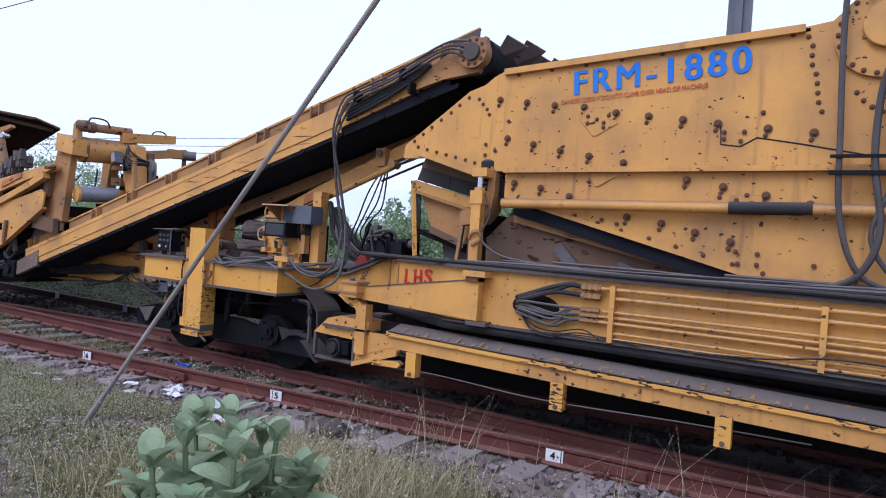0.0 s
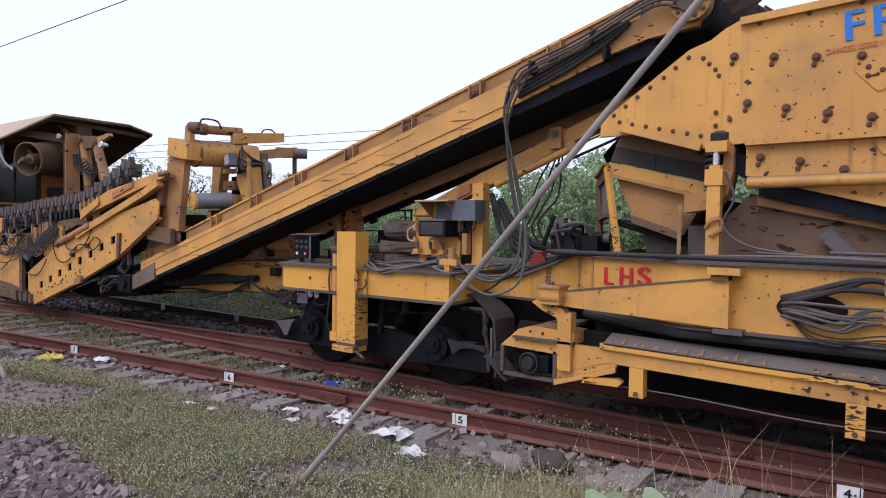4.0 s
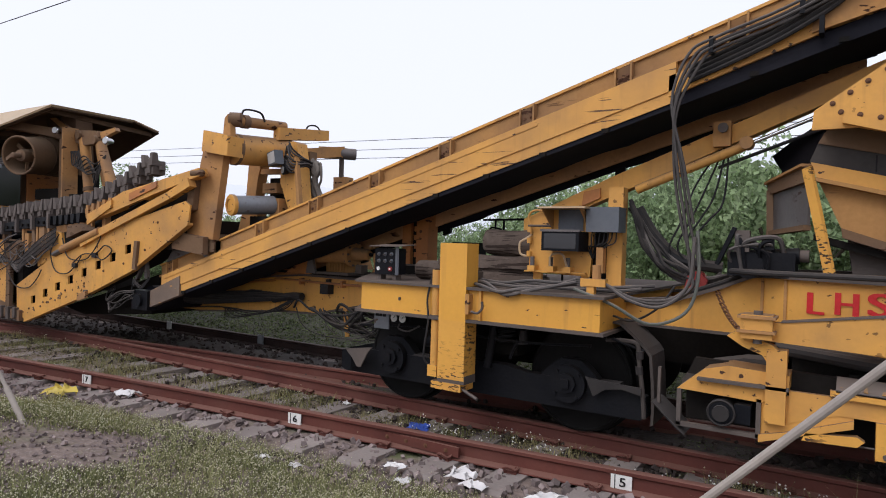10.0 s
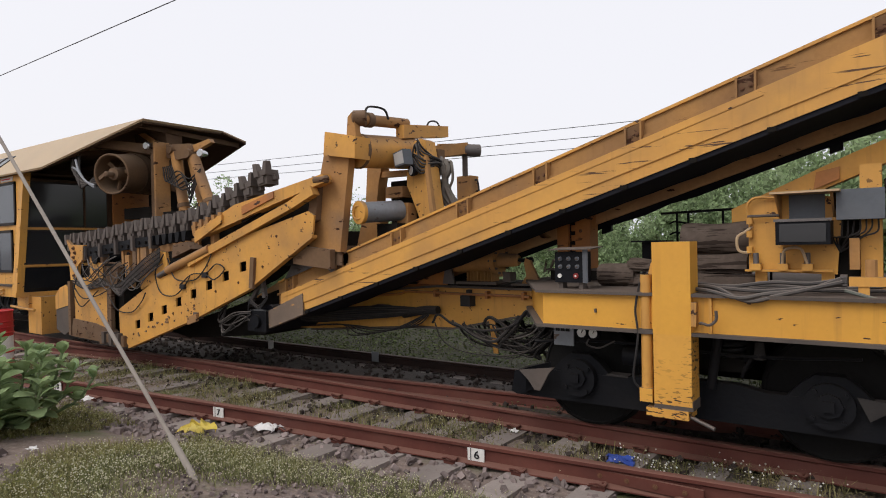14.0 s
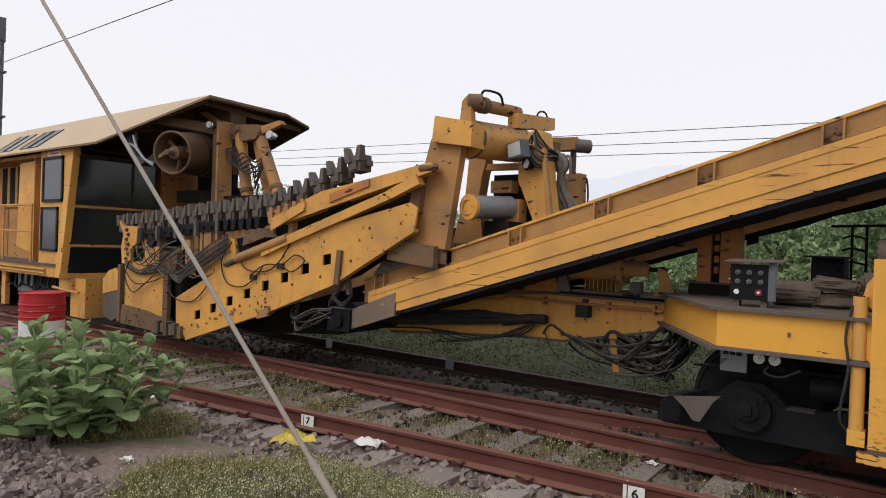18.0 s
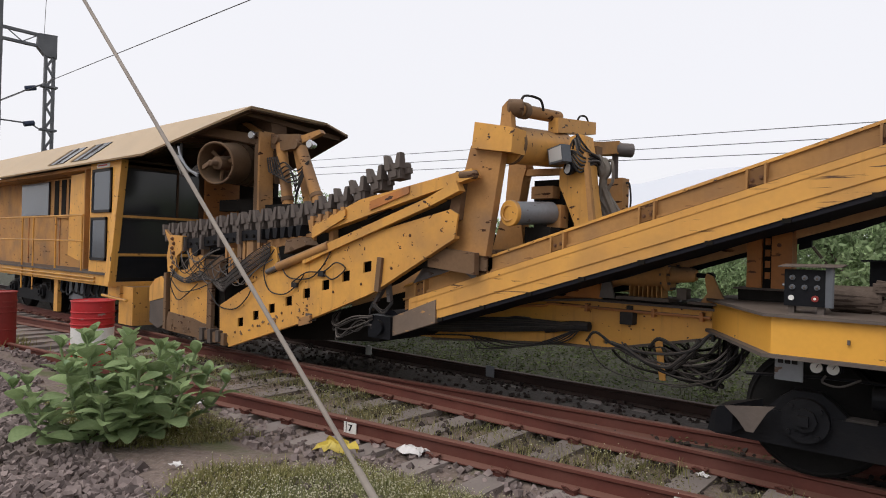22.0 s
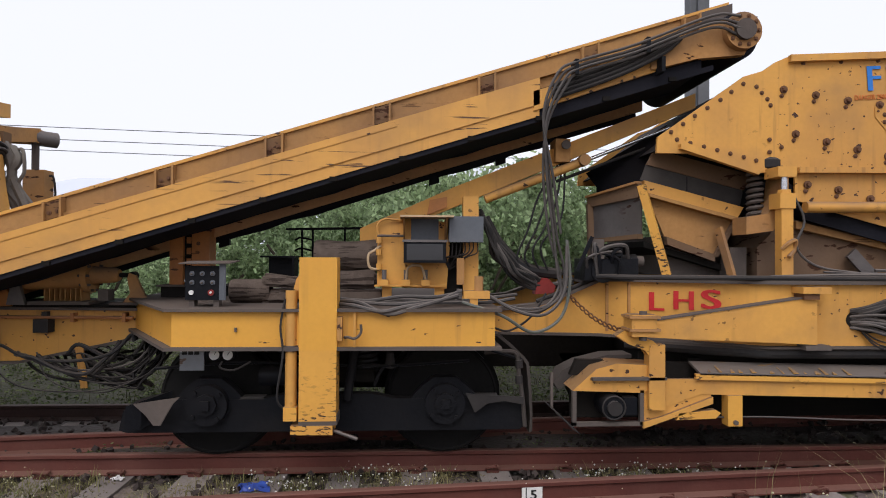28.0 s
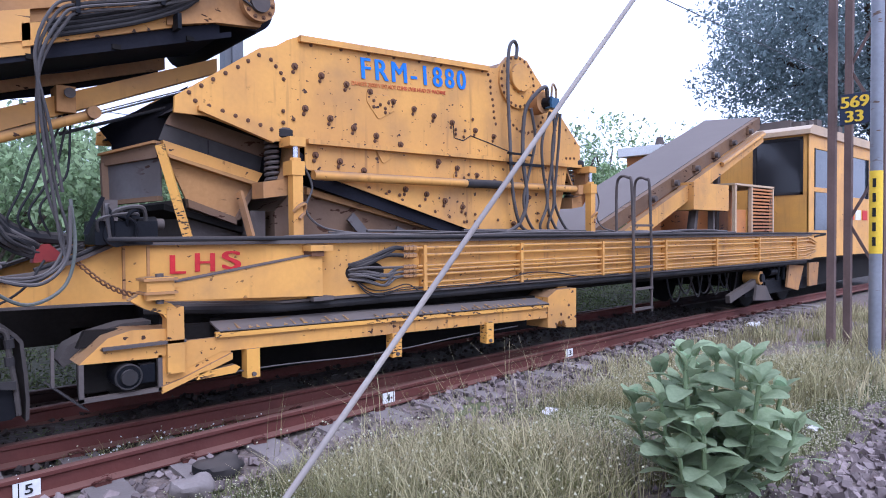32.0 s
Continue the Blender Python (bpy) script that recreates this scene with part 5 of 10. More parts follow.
# hoses along the upper end of the conveyor
for i in range(4):
    d = -0.15 + 0.03 * i
    y = CN - 0.10 - 0.02 * (i % 2)
    pts = [(3.35, y, lift(3.35) - 0.22 + 0.05 * i), (3.1, y - 0.02, lift(3.1) + d + 0.05), (2.5, y, lift(2.5) + d), (2.05, y, lift(2.05) + d), (1.94 - 0.025 * i, y - 0.01, lift(1.9) + d - 0.06), (1.79 - 0.012 * i, y, 2.66 + 0.02 * i),
           (1.77 + 0.025 * i, y + 0.05, 2.25), (1.83 + 0.03 * i, y + 0.1, 1.8), (1.92 + 0.02 * i * (-1) ** i, y + 0.12, 1.48), (1.90 + 0.02 * (i % 2), y + 0.1, 1.34 - 0.03 * i), (1.78 - 0.04 * i, y + 0.02, 1.22 - 0.03 * i), (1.55, CN - 0.16, 1.21 - 0.01 * i), (1.3, CN - 0.2, 1.30 + 0.01 * i)]
    part("hose", tube(pts if i != 3 else pts[:8], 0.0115, 7, 5), hose_mat, conveyor, "grey hydraulic hose")
for x, d in ((2.02, -0.1), (2.6, -0.09), (2.72, -0.28)):
    part("hose_clip", box(x - 0.015, x + 0.015, CN - 0.13, CN, lift(x) + d - 0.06, lift(x) + d + 0.06), black_steel, conveyor, bevel=0.006)
for i in range(4):
    d = -0.30 + 0.035 * i
    part("cable", tube([(2.9, CN - 0.03, lift(2.9) - 0.1), (2.75, CN - 0.06, lift(2.75) + d + 0.12), (2.4, CN - 0.05, lift(2.4) + d + 0.05), (1.85, CN - 0.02, lift(1.85) + d + 0.02)], 0.018, 7, 4), rubber, conveyor)
part("rubber_apron", strip(1.75, 3.1, -0.425, -0.3, CN + 0.03, CN + 0.06), belt_mat, conveyor)

# ---- conveyor support arm with cylinder ----
arm = thing("conveyor_jib", "yellow hydraulic jib that carries the conveyor", "jib", (1.25, 5.85, 1.2))
part("arm_post", box(1.16, 1.29, 5.80, 5.93, 1.2, 2.12), yellow_worn, arm, "upright yellow arm post", 0.008)
part("arm_beam", prism([(0.28, 1.70), (1.16, 2.07), (3.25, 2.95), (3.25, 3.08), (1.10, 2.22), (0.28, 1.85)], 5.98, 6.12), yellow_worn, arm, "sloping yellow arm", 0.008)
part("arm_plate", prism([(0.86, 1.97), (1.03, 2.04), (1.03, 2.13), (0.88, 2.1)], 5.955, 5.98), orange, arm)
part("arm_cylinder", rod((1.36, 5.94, 2.11), (2.2, 5.94, 2.44), 0.04, 14), yellow_worn, arm, "slim yellow cylinder")
part("cylinder_rod", rod((2.2, 5.94, 2.44), (3.0, 5.96, 2.76), 0.016, 12), chrome, arm, "bare shiny piston rod")
part("second_rod", rod((2.0, 6.0, 2.28), (3.0, 6.05, 2.66), 0.014, 10), rubber, arm)
blk = part("joint_block", box(1.97, 2.10, 5.90, 6.12, 2.44, 2.64), yellow_dust, arm, "dusty yellow joint block", 0.015)
part("joint_bolt", rod((2.05, 5.84, 2.58), (2.05, 5.86, 2.58), 0.04, 10), dusty_steel, blk)
part("cylinder_eye", rod((2.22, 5.86, 2.455), (2.22, 5.98, 2.455), 0.05, 14), yellow_dust, arm)
part("arm_foot", box(1.1, 1.36, 5.76, 5.98, 1.2, 1.28), yellow_worn, arm, bevel=0.008)
for i in range(4):
    x = 1.62 + 0.07 * i
    part("hanging_hose", tube([(2.02 + 0.02 * i, 6.0, 2.44), (x + 0.22, 5.98, 2.15 - 0.05 * i), (x + 0.12, 5.95, 1.85), (x + 0.02, 5.95, 1.6 + 0.03 * i), (x + 0.1, 6.0, 1.48)], 0.009, 6, 5), rubber, arm)
for i in range(17):
    a, b, c, d = (random.uniform(0, 1) for _ in range(4))
    part("looped_hose", tube([(1.30 + 0.04 * a, 5.88 + 0.08 * b, 2.02 - 0.08 * c), (1.36 + 0.07 * b, 5.86 + 0.1 * c, 1.78 + 0.06 * d), (1.44 + 0.16 * c, 5.85 + 0.12 * d, 1.58 + 0.05 * a), (1.60 + 0.22 * d, 5.84 + 0.14 * a, 1.40 + 0.06 * b), (1.8 + 0.15 * c, 5.86 + 0.12 * b, 1.33 + 0.05 * d), (2.05 + 0.15 * a, 6.0, 1.37 + 0.06 * c)], 0.011 + 0.007 * b, 6, 5), hose_mat if i % 4 == 0 else rubber, arm)
part("thick_duct", tube([(1.36, 6.0, 1.95), (1.5, 6.02, 1.72), (1.72, 6.02, 1.52), (2.05, 6.05, 1.46)], 0.05, 9, 5), rubber, arm)
# hoses that lie across the platform edge
hose_green = paint("greenish_hose_rubber", (0.13, 0.145, 0.125), (0.10, 0.11, 0.095), 0.6, dust=(0.2, 0.18, 0.15), dusty=0.3)
lay = thing("hydraulic_hoses", "grey hydraulic hoses lying along the platform edge", "hoses", (0.6, 5.2, 1.25))
LAY = (((0.18, 5.36, 1.25), (0.35, 5.28, 1.26), (0.6, 5.24, 1.25), (0.85, 5.26, 1.27), (1.08, 5.31, 1.30)), ((0.16, 5.32, 1.27), (0.34, 5.16, 1.27), (0.55, 5.09, 1.19), (0.75, 5.12, 1.235), (1.08, 5.30, 1.315)),
       ((0.15, 5.42, 1.28), (0.4, 5.36, 1.27), (0.65, 5.4, 1.30), (0.9, 5.34, 1.30), (1.08, 5.33, 1.33)), ((0.2, 5.5, 1.25), (0.5, 5.46, 1.25), (0.8, 5.42, 1.25), (1.3, 5.46, 1.25), (1.55, 5.5, 1.28)),
       ((0.3, 5.58, 1.25), (0.6, 5.52, 1.27), (0.95, 5.55, 1.25), (1.3, 5.62, 1.27), (1.6, 5.7, 1.3)), ((0.12, 5.3, 1.25), (0.3, 5.13, 1.25), (0.5, 5.08, 1.21), (0.66, 5.1, 1.24), (0.9, 5.22, 1.27), (1.08, 5.32, 1.34)))
for pts in LAY:
    part("hose", tube(pts, 0.0145, 7, 6), hose_mat, lay)
LOOPS = (((1.32, 5.32, 1.31), (1.52, 5.28, 1.2), (1.75, 5.3, 1.17), (1.92, 5.38, 1.34), (1.95, 5.42, 1.7)),
         ((1.1, 5.2, 1.27), (1.4, 5.2, 1.17), (1.66, 5.32, 1.03), (1.9, 5.42, 1.13), (1.98, 5.44, 1.4), (1.96, 5.46, 1.75)), ((1.35, 5.42, 1.06), (1.5, 5.44, 1.03), (1.68, 5.48, 1.14), (1.8, 5.5, 1.32)))
for k, pts in enumerate(LOOPS):
    part("loop_hose", tube(pts, 0.009 if k == 2 else 0.013, 7, 6), rubber if k == 2 else hose_green if k % 2 else hose_mat, lay)

# ---- valve stand with grey switch box ----
stand = thing("valve_stand", "yellow valve stand with grey instrument box", "valve stand", (0.8, 5.7, 1.22))
part("back_panel", prism([(0.44, 1.36), (1.02, 1.34), (1.06, 1.9), (0.64, 1.93), (0.44, 1.86)], 5.78, 5.82), yellow_worn, stand, "yellow mounting panel", 0.008)
part("panel_leg", box(0.48, 0.56, 5.79, 5.83, 1.22, 1.4), yellow_worn, stand)
part("panel_leg", box(0.92, 1.0, 5.79, 5.83, 1.22, 1.4), yellow_worn, stand)
ib = part("instrument_box", box(0.66, 1.0, 5.54, 5.78, 1.56, 1.73), black_steel, stand, "dark grey instrument box with glazed front", 0.012)
part("box_window", box(0.685, 0.975, 5.535, 5.54, 1.58, 1.71), dark_glass, ib)
part("box_frame", box(0.65, 1.01, 5.53, 5.55, 1.725, 1.745), grey_steel, ib)
part("sun_hood", prism([(0.63, 1.925), (1.06, 1.925), (1.06, 1.94), (0.63, 1.94)], 5.5, 5.82), cream, stand, "pale sheet-metal hood")
part("hood_cheek", cross([(5.52, 1.925), (5.8, 1.925), (5.8, 1.74)], 0.655, 0.67), yellow_dust, stand)
part("hood_cheek", cross([(5.52, 1.925), (5.8, 1.925), (5.8, 1.74)], 1.0, 1.015), yellow_dust, stand)
part("hood_back", box(0.72, 0.95, 5.77, 5.785, 1.74, 1.925), grey_box, stand)
sb = part("switch_box", box(1.03, 1.31, 5.62, 5.82, 1.73, 1.94), grey_box, stand, "bluish grey steel switch box", 0.01)
for k in range(7):
    sag = random.uniform(-0.03, 0.03)
    part("cable_gland", tube([(1.06 + 0.035 * k, 5.7, 1.73), (1.06 + 0.034 * k, 5.68, 1.67 + sag), (1.03 + 0.03 * k + sag, 5.70, 1.61), (1.0 + 0.02 * k, 5.75, 1.58 + sag), (1.04, 5.78, 1.5)], 0.006, 5, 4), rubber, sb)
part("rear_cabinet", box(1.0, 1.17, 5.84, 6.1, 1.22, 1.73), under_steel, stand, "dark cabinet side behind the switch box")
part("stand_box", box(1.1, 1.16, 5.7, 5.78, 1.38, 1.6), yellow_dust, stand, bevel=0.008)
for x in (0.5, 0.68, 0.84):
    valve = part("valve", rod((x, 5.72, 1.4), (x, 5.72, 1.5), 0.02, 10), grey_steel, stand)
    part("valve_body", box(x - 0.035, x + 0.035, 5.69, 5.78, 1.37, 1.42), yellow_worn, valve, bevel=0.006)
part("valve_pipe", tube([(0.68, 5.7, 1.42), (0.7, 5.68, 1.52), (0.8, 5.68, 1.53), (0.84, 5.7, 1.42)], 0.01, 6, 5), cream, stand)
part("valve_pipe", tube([(0.46, 5.74, 1.5), (0.38, 5.72, 1.52), (0.37, 5.72, 1.62), (0.42, 5.74, 1.66), (0.47, 5.76, 1.7)], 0.011, 6, 5), cream, stand)
part("valve_pipe", tube([(0.46, 5.75, 1.74), (0.44, 5.74, 1.86), (0.5, 5.74, 1.92), (0.64, 5.76, 1.91)], 0.011, 6, 5), yellow_worn, stand)
part("pipe_rail", rod((0.44, 5.74, 1.78), (0.66, 5.74, 1.78), 0.011, 6), dusty_steel, stand)
part("valve_rail", box(0.42, 1.0, 5.72, 5.76, 1.36, 1.375), yellow_worn, stand)
for z in (1.5, 1.62, 1.72):
    part("union", rod((0.455, 5.74, z), (0.455, 5.74, z + 0.05), 0.024, 8), yellow_worn, stand)
mani = thing("hose_manifold", "small brass-yellow hose manifold on the platform edge", "manifold", (1.2, 5.3, 1.22))
part("manifold_block", box(1.12, 1.32, 5.28, 5.36, 1.29, 1.35), yellow_worn, mani, bevel=0.008)
part("manifold_stem", box(1.17, 1.23, 5.29, 5.35, 1.2, 1.29), yellow_worn, mani)
for k in range(4):
    part("fitting", rod((1.11, 5.32, 1.30 + 0.015 * k), (1.07, 5.32, 1.30 + 0.015 * k), 0.02, 6), grey_steel, mani)
part("manifold_valve", rod((1.24, 5.32, 1.35), (1.24, 5.32, 1.46), 0.035, 10), yellow_dust, mani)

# loose timber packing on the platform
pile = ((0.12, 5.98, 1.41, 0.66, 0.26, 0.17, -1), (0.13, 6.0, 1.275, 0.74, 0.3, 0.095, 1), (-0.33, 5.75, 1.40, 0.3, 0.26, 0.10, 6), (-0.30, 5.8, 1.285, 0.42, 0.3, 0.11, -2))
for x, y, z, w, d, h, tilt in pile:
    bm = box(-w / 2, w / 2, -d / 2, d / 2, -h / 2, h / 2)
    bmesh.ops.bevel(bm, geom=bm.edges[:], offset=min(d, h) * 0.22, segments=2, affect="EDGES")
    bmesh.ops.subdivide_edges(bm, edges=bm.edges, cuts=2, use_grid_fill=True)
    for v in bm.verts:
        v.co += Vector(noise.noise_vector((v.co + Vector((x, y, z))) * 7)) * 0.016
    bmesh.ops.rotate(bm, verts=bm.verts, cent=(0, 0, 0), matrix=Matrix.Rotation(radians(tilt), 3, "Y"))
    bmesh.ops.translate(bm, verts=bm.verts, vec=(x, y, z))
    single("timber_block", bm, timber, "weathered brown timber packing block on the platform", "timber block", (x, y, z - h / 2), "timber blocks on the platform")


def round_log(x0, x1, y, z, r, label):
    """A short round log with an uneven skin."""
    bm, n, m = bmesh.new(), 20, 12
    rings = []
    for i in range(m + 1):
        x = x0 + (x1 - x0) * i / m
        end = 0.9 if i in (0, m) else 1.0
        rings.append([bm.verts.new((x, y + r * end * k_ * math.cos(a), z + r * end * k_ * math.sin(a))) for a, k_ in ((j * math.tau / n, 1 + 0.16 * noise.noise(Vector((x * 3, 3 * math.cos(j * math.tau / n), 3 * math.sin(j * math.tau / n) + y)))) for j in range(n))])
    for p, q in zip(rings, rings[1:]):
        for j in range(n):
            bm.faces.new((p[j], p[(j + 1) % n], q[(j + 1) % n], q[j]))
    bm.faces.new(rings[0])
    bm.faces.new(rings[-1][::-1])
    return single("timber_log", bm, timber, label, "log", (x0, y, z - r), "timber blocks on the platform")


round_log(-0.10, 0.46, 5.98, 1.62, 0.128, "thick dark round log on top of the timber stack")
round_log(-0.74, -0.42, 5.72, 1.325, 0.098, "short dark log lying on the platform deck")
crate = thing("open_crate", "small black open steel tray behind the logs", "tray", (-0.44, 6.2, 1.23))
part("tray_back", box(-0.56, -0.3, 6.28, 6.3, 1.40, 1.60), black_steel, crate)
part("tray_lip", box(-0.6, -0.28, 6.1, 6.3, 1.595, 1.61), black_steel, crate, bevel=0.003)
part("tray_side", box(-0.32, -0.3, 6.1, 6.28, 1.40, 1.595), black_steel, crate)
part("tray_leg", box(-0.56, -0.53, 6.27, 6.3, 1.228, 1.40), black_steel, crate)
part("tray_leg", box(-0.33, -0.3, 6.27, 6.3, 1.228, 1.40), black_steel, crate)
frame_rail = thing("hand_rail", "thin black steel hand rail behind the timber", "hand rail", (-0.1, 6.6, 1.22))
part("rail_bar", tube([(-0.45, 6.5, 1.86), (0.5, 6.5, 1.88)], 0.012, 6, 1), black_steel, frame_rail)
for x in (-0.3, -0.2, 0.1, 0.48):
    part("rail_post", rod((x, 6.5, 1.22), (x, 6.5, 1.865), 0.011, 6), black_steel, frame_rail)
for z in (1.55, 1.66, 1.76):
    part("cage_bar", tube([(-0.36, 6.48, z), (-0.3, 6.44, z + 0.02), (-0.2, 6.46, z)], 0.009, 5, 3), black_steel, frame_rail)

# black control box with push buttons
ctl = thing("control_box", "black control box with push buttons and open lid", "control box", (-0.82, 5.28, 1.23))
part("box_body", box(-0.95, -0.70, 5.26, 5.42, 1.28, 1.53), black_steel, ctl, bevel=0.008)
part("box_lid", hexa([(-0.98, 5.2, 1.545), (-0.60, 5.2, 1.55), (-0.60, 5.44, 1.565), (-0.98, 5.44, 1.56), (-0.98, 5.2, 1.553), (-0.60, 5.2, 1.558), (-0.60, 5.44, 1.573), (-0.98, 5.44, 1.568)]), dusty_steel, ctl, "thin pale folded-back lid")
part("side_flap", hexa([(-0.70, 5.25, 1.28), (-0.655, 5.22, 1.28), (-0.645, 5.23, 1.28), (-0.70, 5.262, 1.28), (-0.70, 5.25, 1.55), (-0.655, 5.22, 1.55), (-0.645, 5.23, 1.55), (-0.70, 5.262, 1.55)]), grey_box, ctl, "open grey side flap")
for i in range(3):
    for j in range(2):
        knob = part("toggle_knob", rod((-0.90 + 0.075 * i, 5.25, 1.41 + 0.065 * j), (-0.90 + 0.075 * i, 5.26, 1.41 + 0.065 * j), 0.018, 12), grey_box, ctl)
        part("toggle_stem", rod((-0.90 + 0.075 * i, 5.23, 1.405 + 0.065 * j), (-0.90 + 0.075 * i, 5.25, 1.41 + 0.065 * j), 0.007, 8), dusty_steel, knob)
part("push_button", rod((-0.905, 5.25, 1.335), (-0.905, 5.262, 1.335), 0.018, 14), white, ctl, "white push button")
stop = part("push_button", rod((-0.76, 5.245, 1.335), (-0.76, 5.262, 1.335), 0.022, 14), red_rust, ctl, "faded red stop button")
part("button_cap", rod((-0.76, 5.24, 1.335), (-0.76, 5.245, 1.335), 0.009, 10), white, stop)
for x in (-0.93, -0.75):
    part("box_leg", box(x, x + 0.04, 5.28, 5.36, 1.228, 1.28), dusty_steel, ctl)
part("side_screw", rod((-0.955, 5.3, 1.42), (-0.97, 5.3, 1.42), 0.008, 8), galvanized, ctl)

# winch motor and post under the conveyor
win = thing("winch_motor", "orange hydraulic winch motor on the frame", "winch", (-2.2, 6.3, 1.15))
part("motor_drum", lathe((-2.72, 6.35, 1.42), (-2.17, 6.35, 1.425), [(0.0, 0.10), (0.04, 0.125), (0.55, 0.125), (0.76, 0.118), (1.0, 0.122)]), yellow_dust, win, "dusty orange drum")
fl = part("motor_flange", rod((-2.18, 6.35, 1.425), (-2.13, 6.35, 1.425), 0.155, 26), yellow_dust, win, "round bolted flange")
for k in range(10):
    a = k * math.tau / 10
    part("flange_bolt", rod((-2.20, 6.35 + 0.14 * math.cos(a), 1.425 + 0.14 * math.sin(a)), (-2.105, 6.35 + 0.14 * math.cos(a), 1.425 + 0.14 * math.sin(a)), 0.012, 6), dusty_steel, fl)
part("motor_nose", lathe((-2.13, 6.35, 1.425), (-1.9, 6.35, 1.43), [(0.0, 0.085), (0.26, 0.075), (0.85, 0.068), (1.0, 0.05)]), yellow_dust, win)
part("motor_tip", rod((-1.9, 6.35, 1.43), (-1.77, 6.35, 1.425), 0.022, 10), black_steel, win)
part("tip_eye", rod((-1.78, 6.31, 1.425), (-1.78, 6.39, 1.425), 0.036, 12), black_steel, win)
for k in range(8):
    part("fin", box(-2.52 + 0.045 * k, -2.512 + 0.045 * k, 6.27, 6.43, 1.20, 1.31), yellow_dust, win)
part("motor_foot", box(-2.62, -2.1, 6.2, 6.5, 1.17, 1.20), dusty_steel, win)
part("motor_bracket", prism([(-2.80, 1.17), (-2.64, 1.17), (-2.70, 1.37), (-2.76, 1.37)], 6.2, 6.24), grey_steel, win, bevel=0.006)
part("side_plate", prism([(-3.25, 1.15), (-2.82, 1.15), (-2.86, 1.34), (-2.95, 1.35)], 6.3, 6.33), orange, win, "dull orange side plate", 0.006)
part("winch_lever", prism([(-1.86, 1.17), (-1.62, 1.17), (-1.70, 1.33), (-1.745, 1.43), (-1.80, 1.45), (-1.815, 1.40), (-1.79, 1.27)], 6.3, 6.34), yellow_dust, win, "curved orange lever plate", 0.006)
part("lever_base", box(-1.95, -1.55, 6.25, 6.5, 1.165, 1.185), dusty_steel, win)
part("grease_block", box(-2.06, -1.97, 6.28, 6.4, 1.20, 1.30), dusty_steel, win, bevel=0.01)
prop = thing("support_post", "dull orange steel post under the conveyor", "post", (-1.34, 6.5, 1.15))
part("post_body", box(-1.5, -1.38, 6.45, 6.65, 1.15, 1.95), orange, prop, bevel=0.006)
part("post_body", box(-1.30, -1.14, 6.45, 6.65, 1.15, 1.95), orange, prop, bevel=0.006)
part("post_web", box(-1.38, -1.3, 6.5, 6.6, 1.15, 1.95), under_steel, prop)
part("post_foot", box(-1.55, -1.02, 6.38, 6.7, 1.15, 1.33), under_steel, prop, "dark oily foot block", 0.008)
part("foot_lip", box(-1.58, -1.0, 6.34, 6.7, 1.325, 1.34), dusty_steel, prop)
for z in (1.42, 1.52, 1.62, 1.72):
    part("web_slot", box(-1.36, -1.32, 6.49, 6.5, z, z + 0.06), orange, prop)
shared("bolt", bolt_small, prop, (-1.24, 6.45, 1.72))

# ---- vibrating screen box ----
screen = thing("vibrating_screen", "large yellow vibrating screen box with bolted plates", "screen box", (5.4, MID, 1.5))
SN = 5.44
TILT = 3.4
SCR = [(2.68, 2.45), (2.69, 2.58), (3.40, 3.08), (3.56, 3.13), (3.66, 3.20), (3.76, 3.245), (6.17, 3.375), (6.34, 3.40), (6.5, 3.56), (6.68, 3.61), (6.86, 3.57), (7.02, 3.42), (7.92, 2.62), (7.92, 2.36), (3.83, 2.325), (3.52, 2.30), (2.95, 2.45)]
LOW = [(3.83, 2.325), (7.66, 2.36), (7.60, 2.1), (7.42, 1.54), (7.3, 1.5), (6.1, 1.49), (4.1, 2.03), (3.83, 2.08)]
for y0, y1 in ((SN, SN + 0.03), (far(SN) - 0.03, far(SN))):
    part("upper_side_plate", prism(SCR, y0, y1), yellow_worn, screen, "yellow upper side plate with rust stains", 0.004)
    part("lower_side_plate", prism(LOW, y0 + 0.005, y1 - 0.005), yellow_worn, screen, "yellow lower side plate", 0.004)
part("top_lip", prism([(3.77, 3.20), (6.17, 3.33), (6.17, 3.385), (3.77, 3.255)], SN - 0.045, SN), yellow_worn, screen, bevel=0.004)
part("waist_angle", prism([(3.83, 2.30), (7.88, 2.335), (7.88, 2.375), (3.83, 2.345)], SN - 0.06, SN), yellow_worn, screen, "yellow angle iron along the waist", 0.004)
part("chin_angle", prism([(2.86, 2.52), (2.90, 2.53), (3.52, 2.33), (3.50, 2.28), (2.86, 2.48)], SN - 0.05, SN), yellow_worn, screen, bevel=0.004)
part("lower_lip", prism([(4.1, 2.0), (6.12, 1.46), (6.12, 1.5), (4.1, 2.04)], SN - 0.015, SN), yellow_worn, screen)
part("rubber_band", prism([(3.92, 2.07), (6.2, 1.48), (6.2, 1.45), (5.72, 1.45), (3.92, 1.93)], SN + 0.034, SN + 0.055), belt_mat, screen, "black rubber sealing band")
part("top_cover", hexa([(3.8, SN, 3.2), (6.2, SN, 3.34), (6.2, far(SN), 3.34), (3.8, far(SN), 3.2), (3.8, SN, 3.23), (6.2, SN, 3.365), (6.2, far(SN), 3.365), (3.8, far(SN), 3.23)]), yellow_dust, screen)
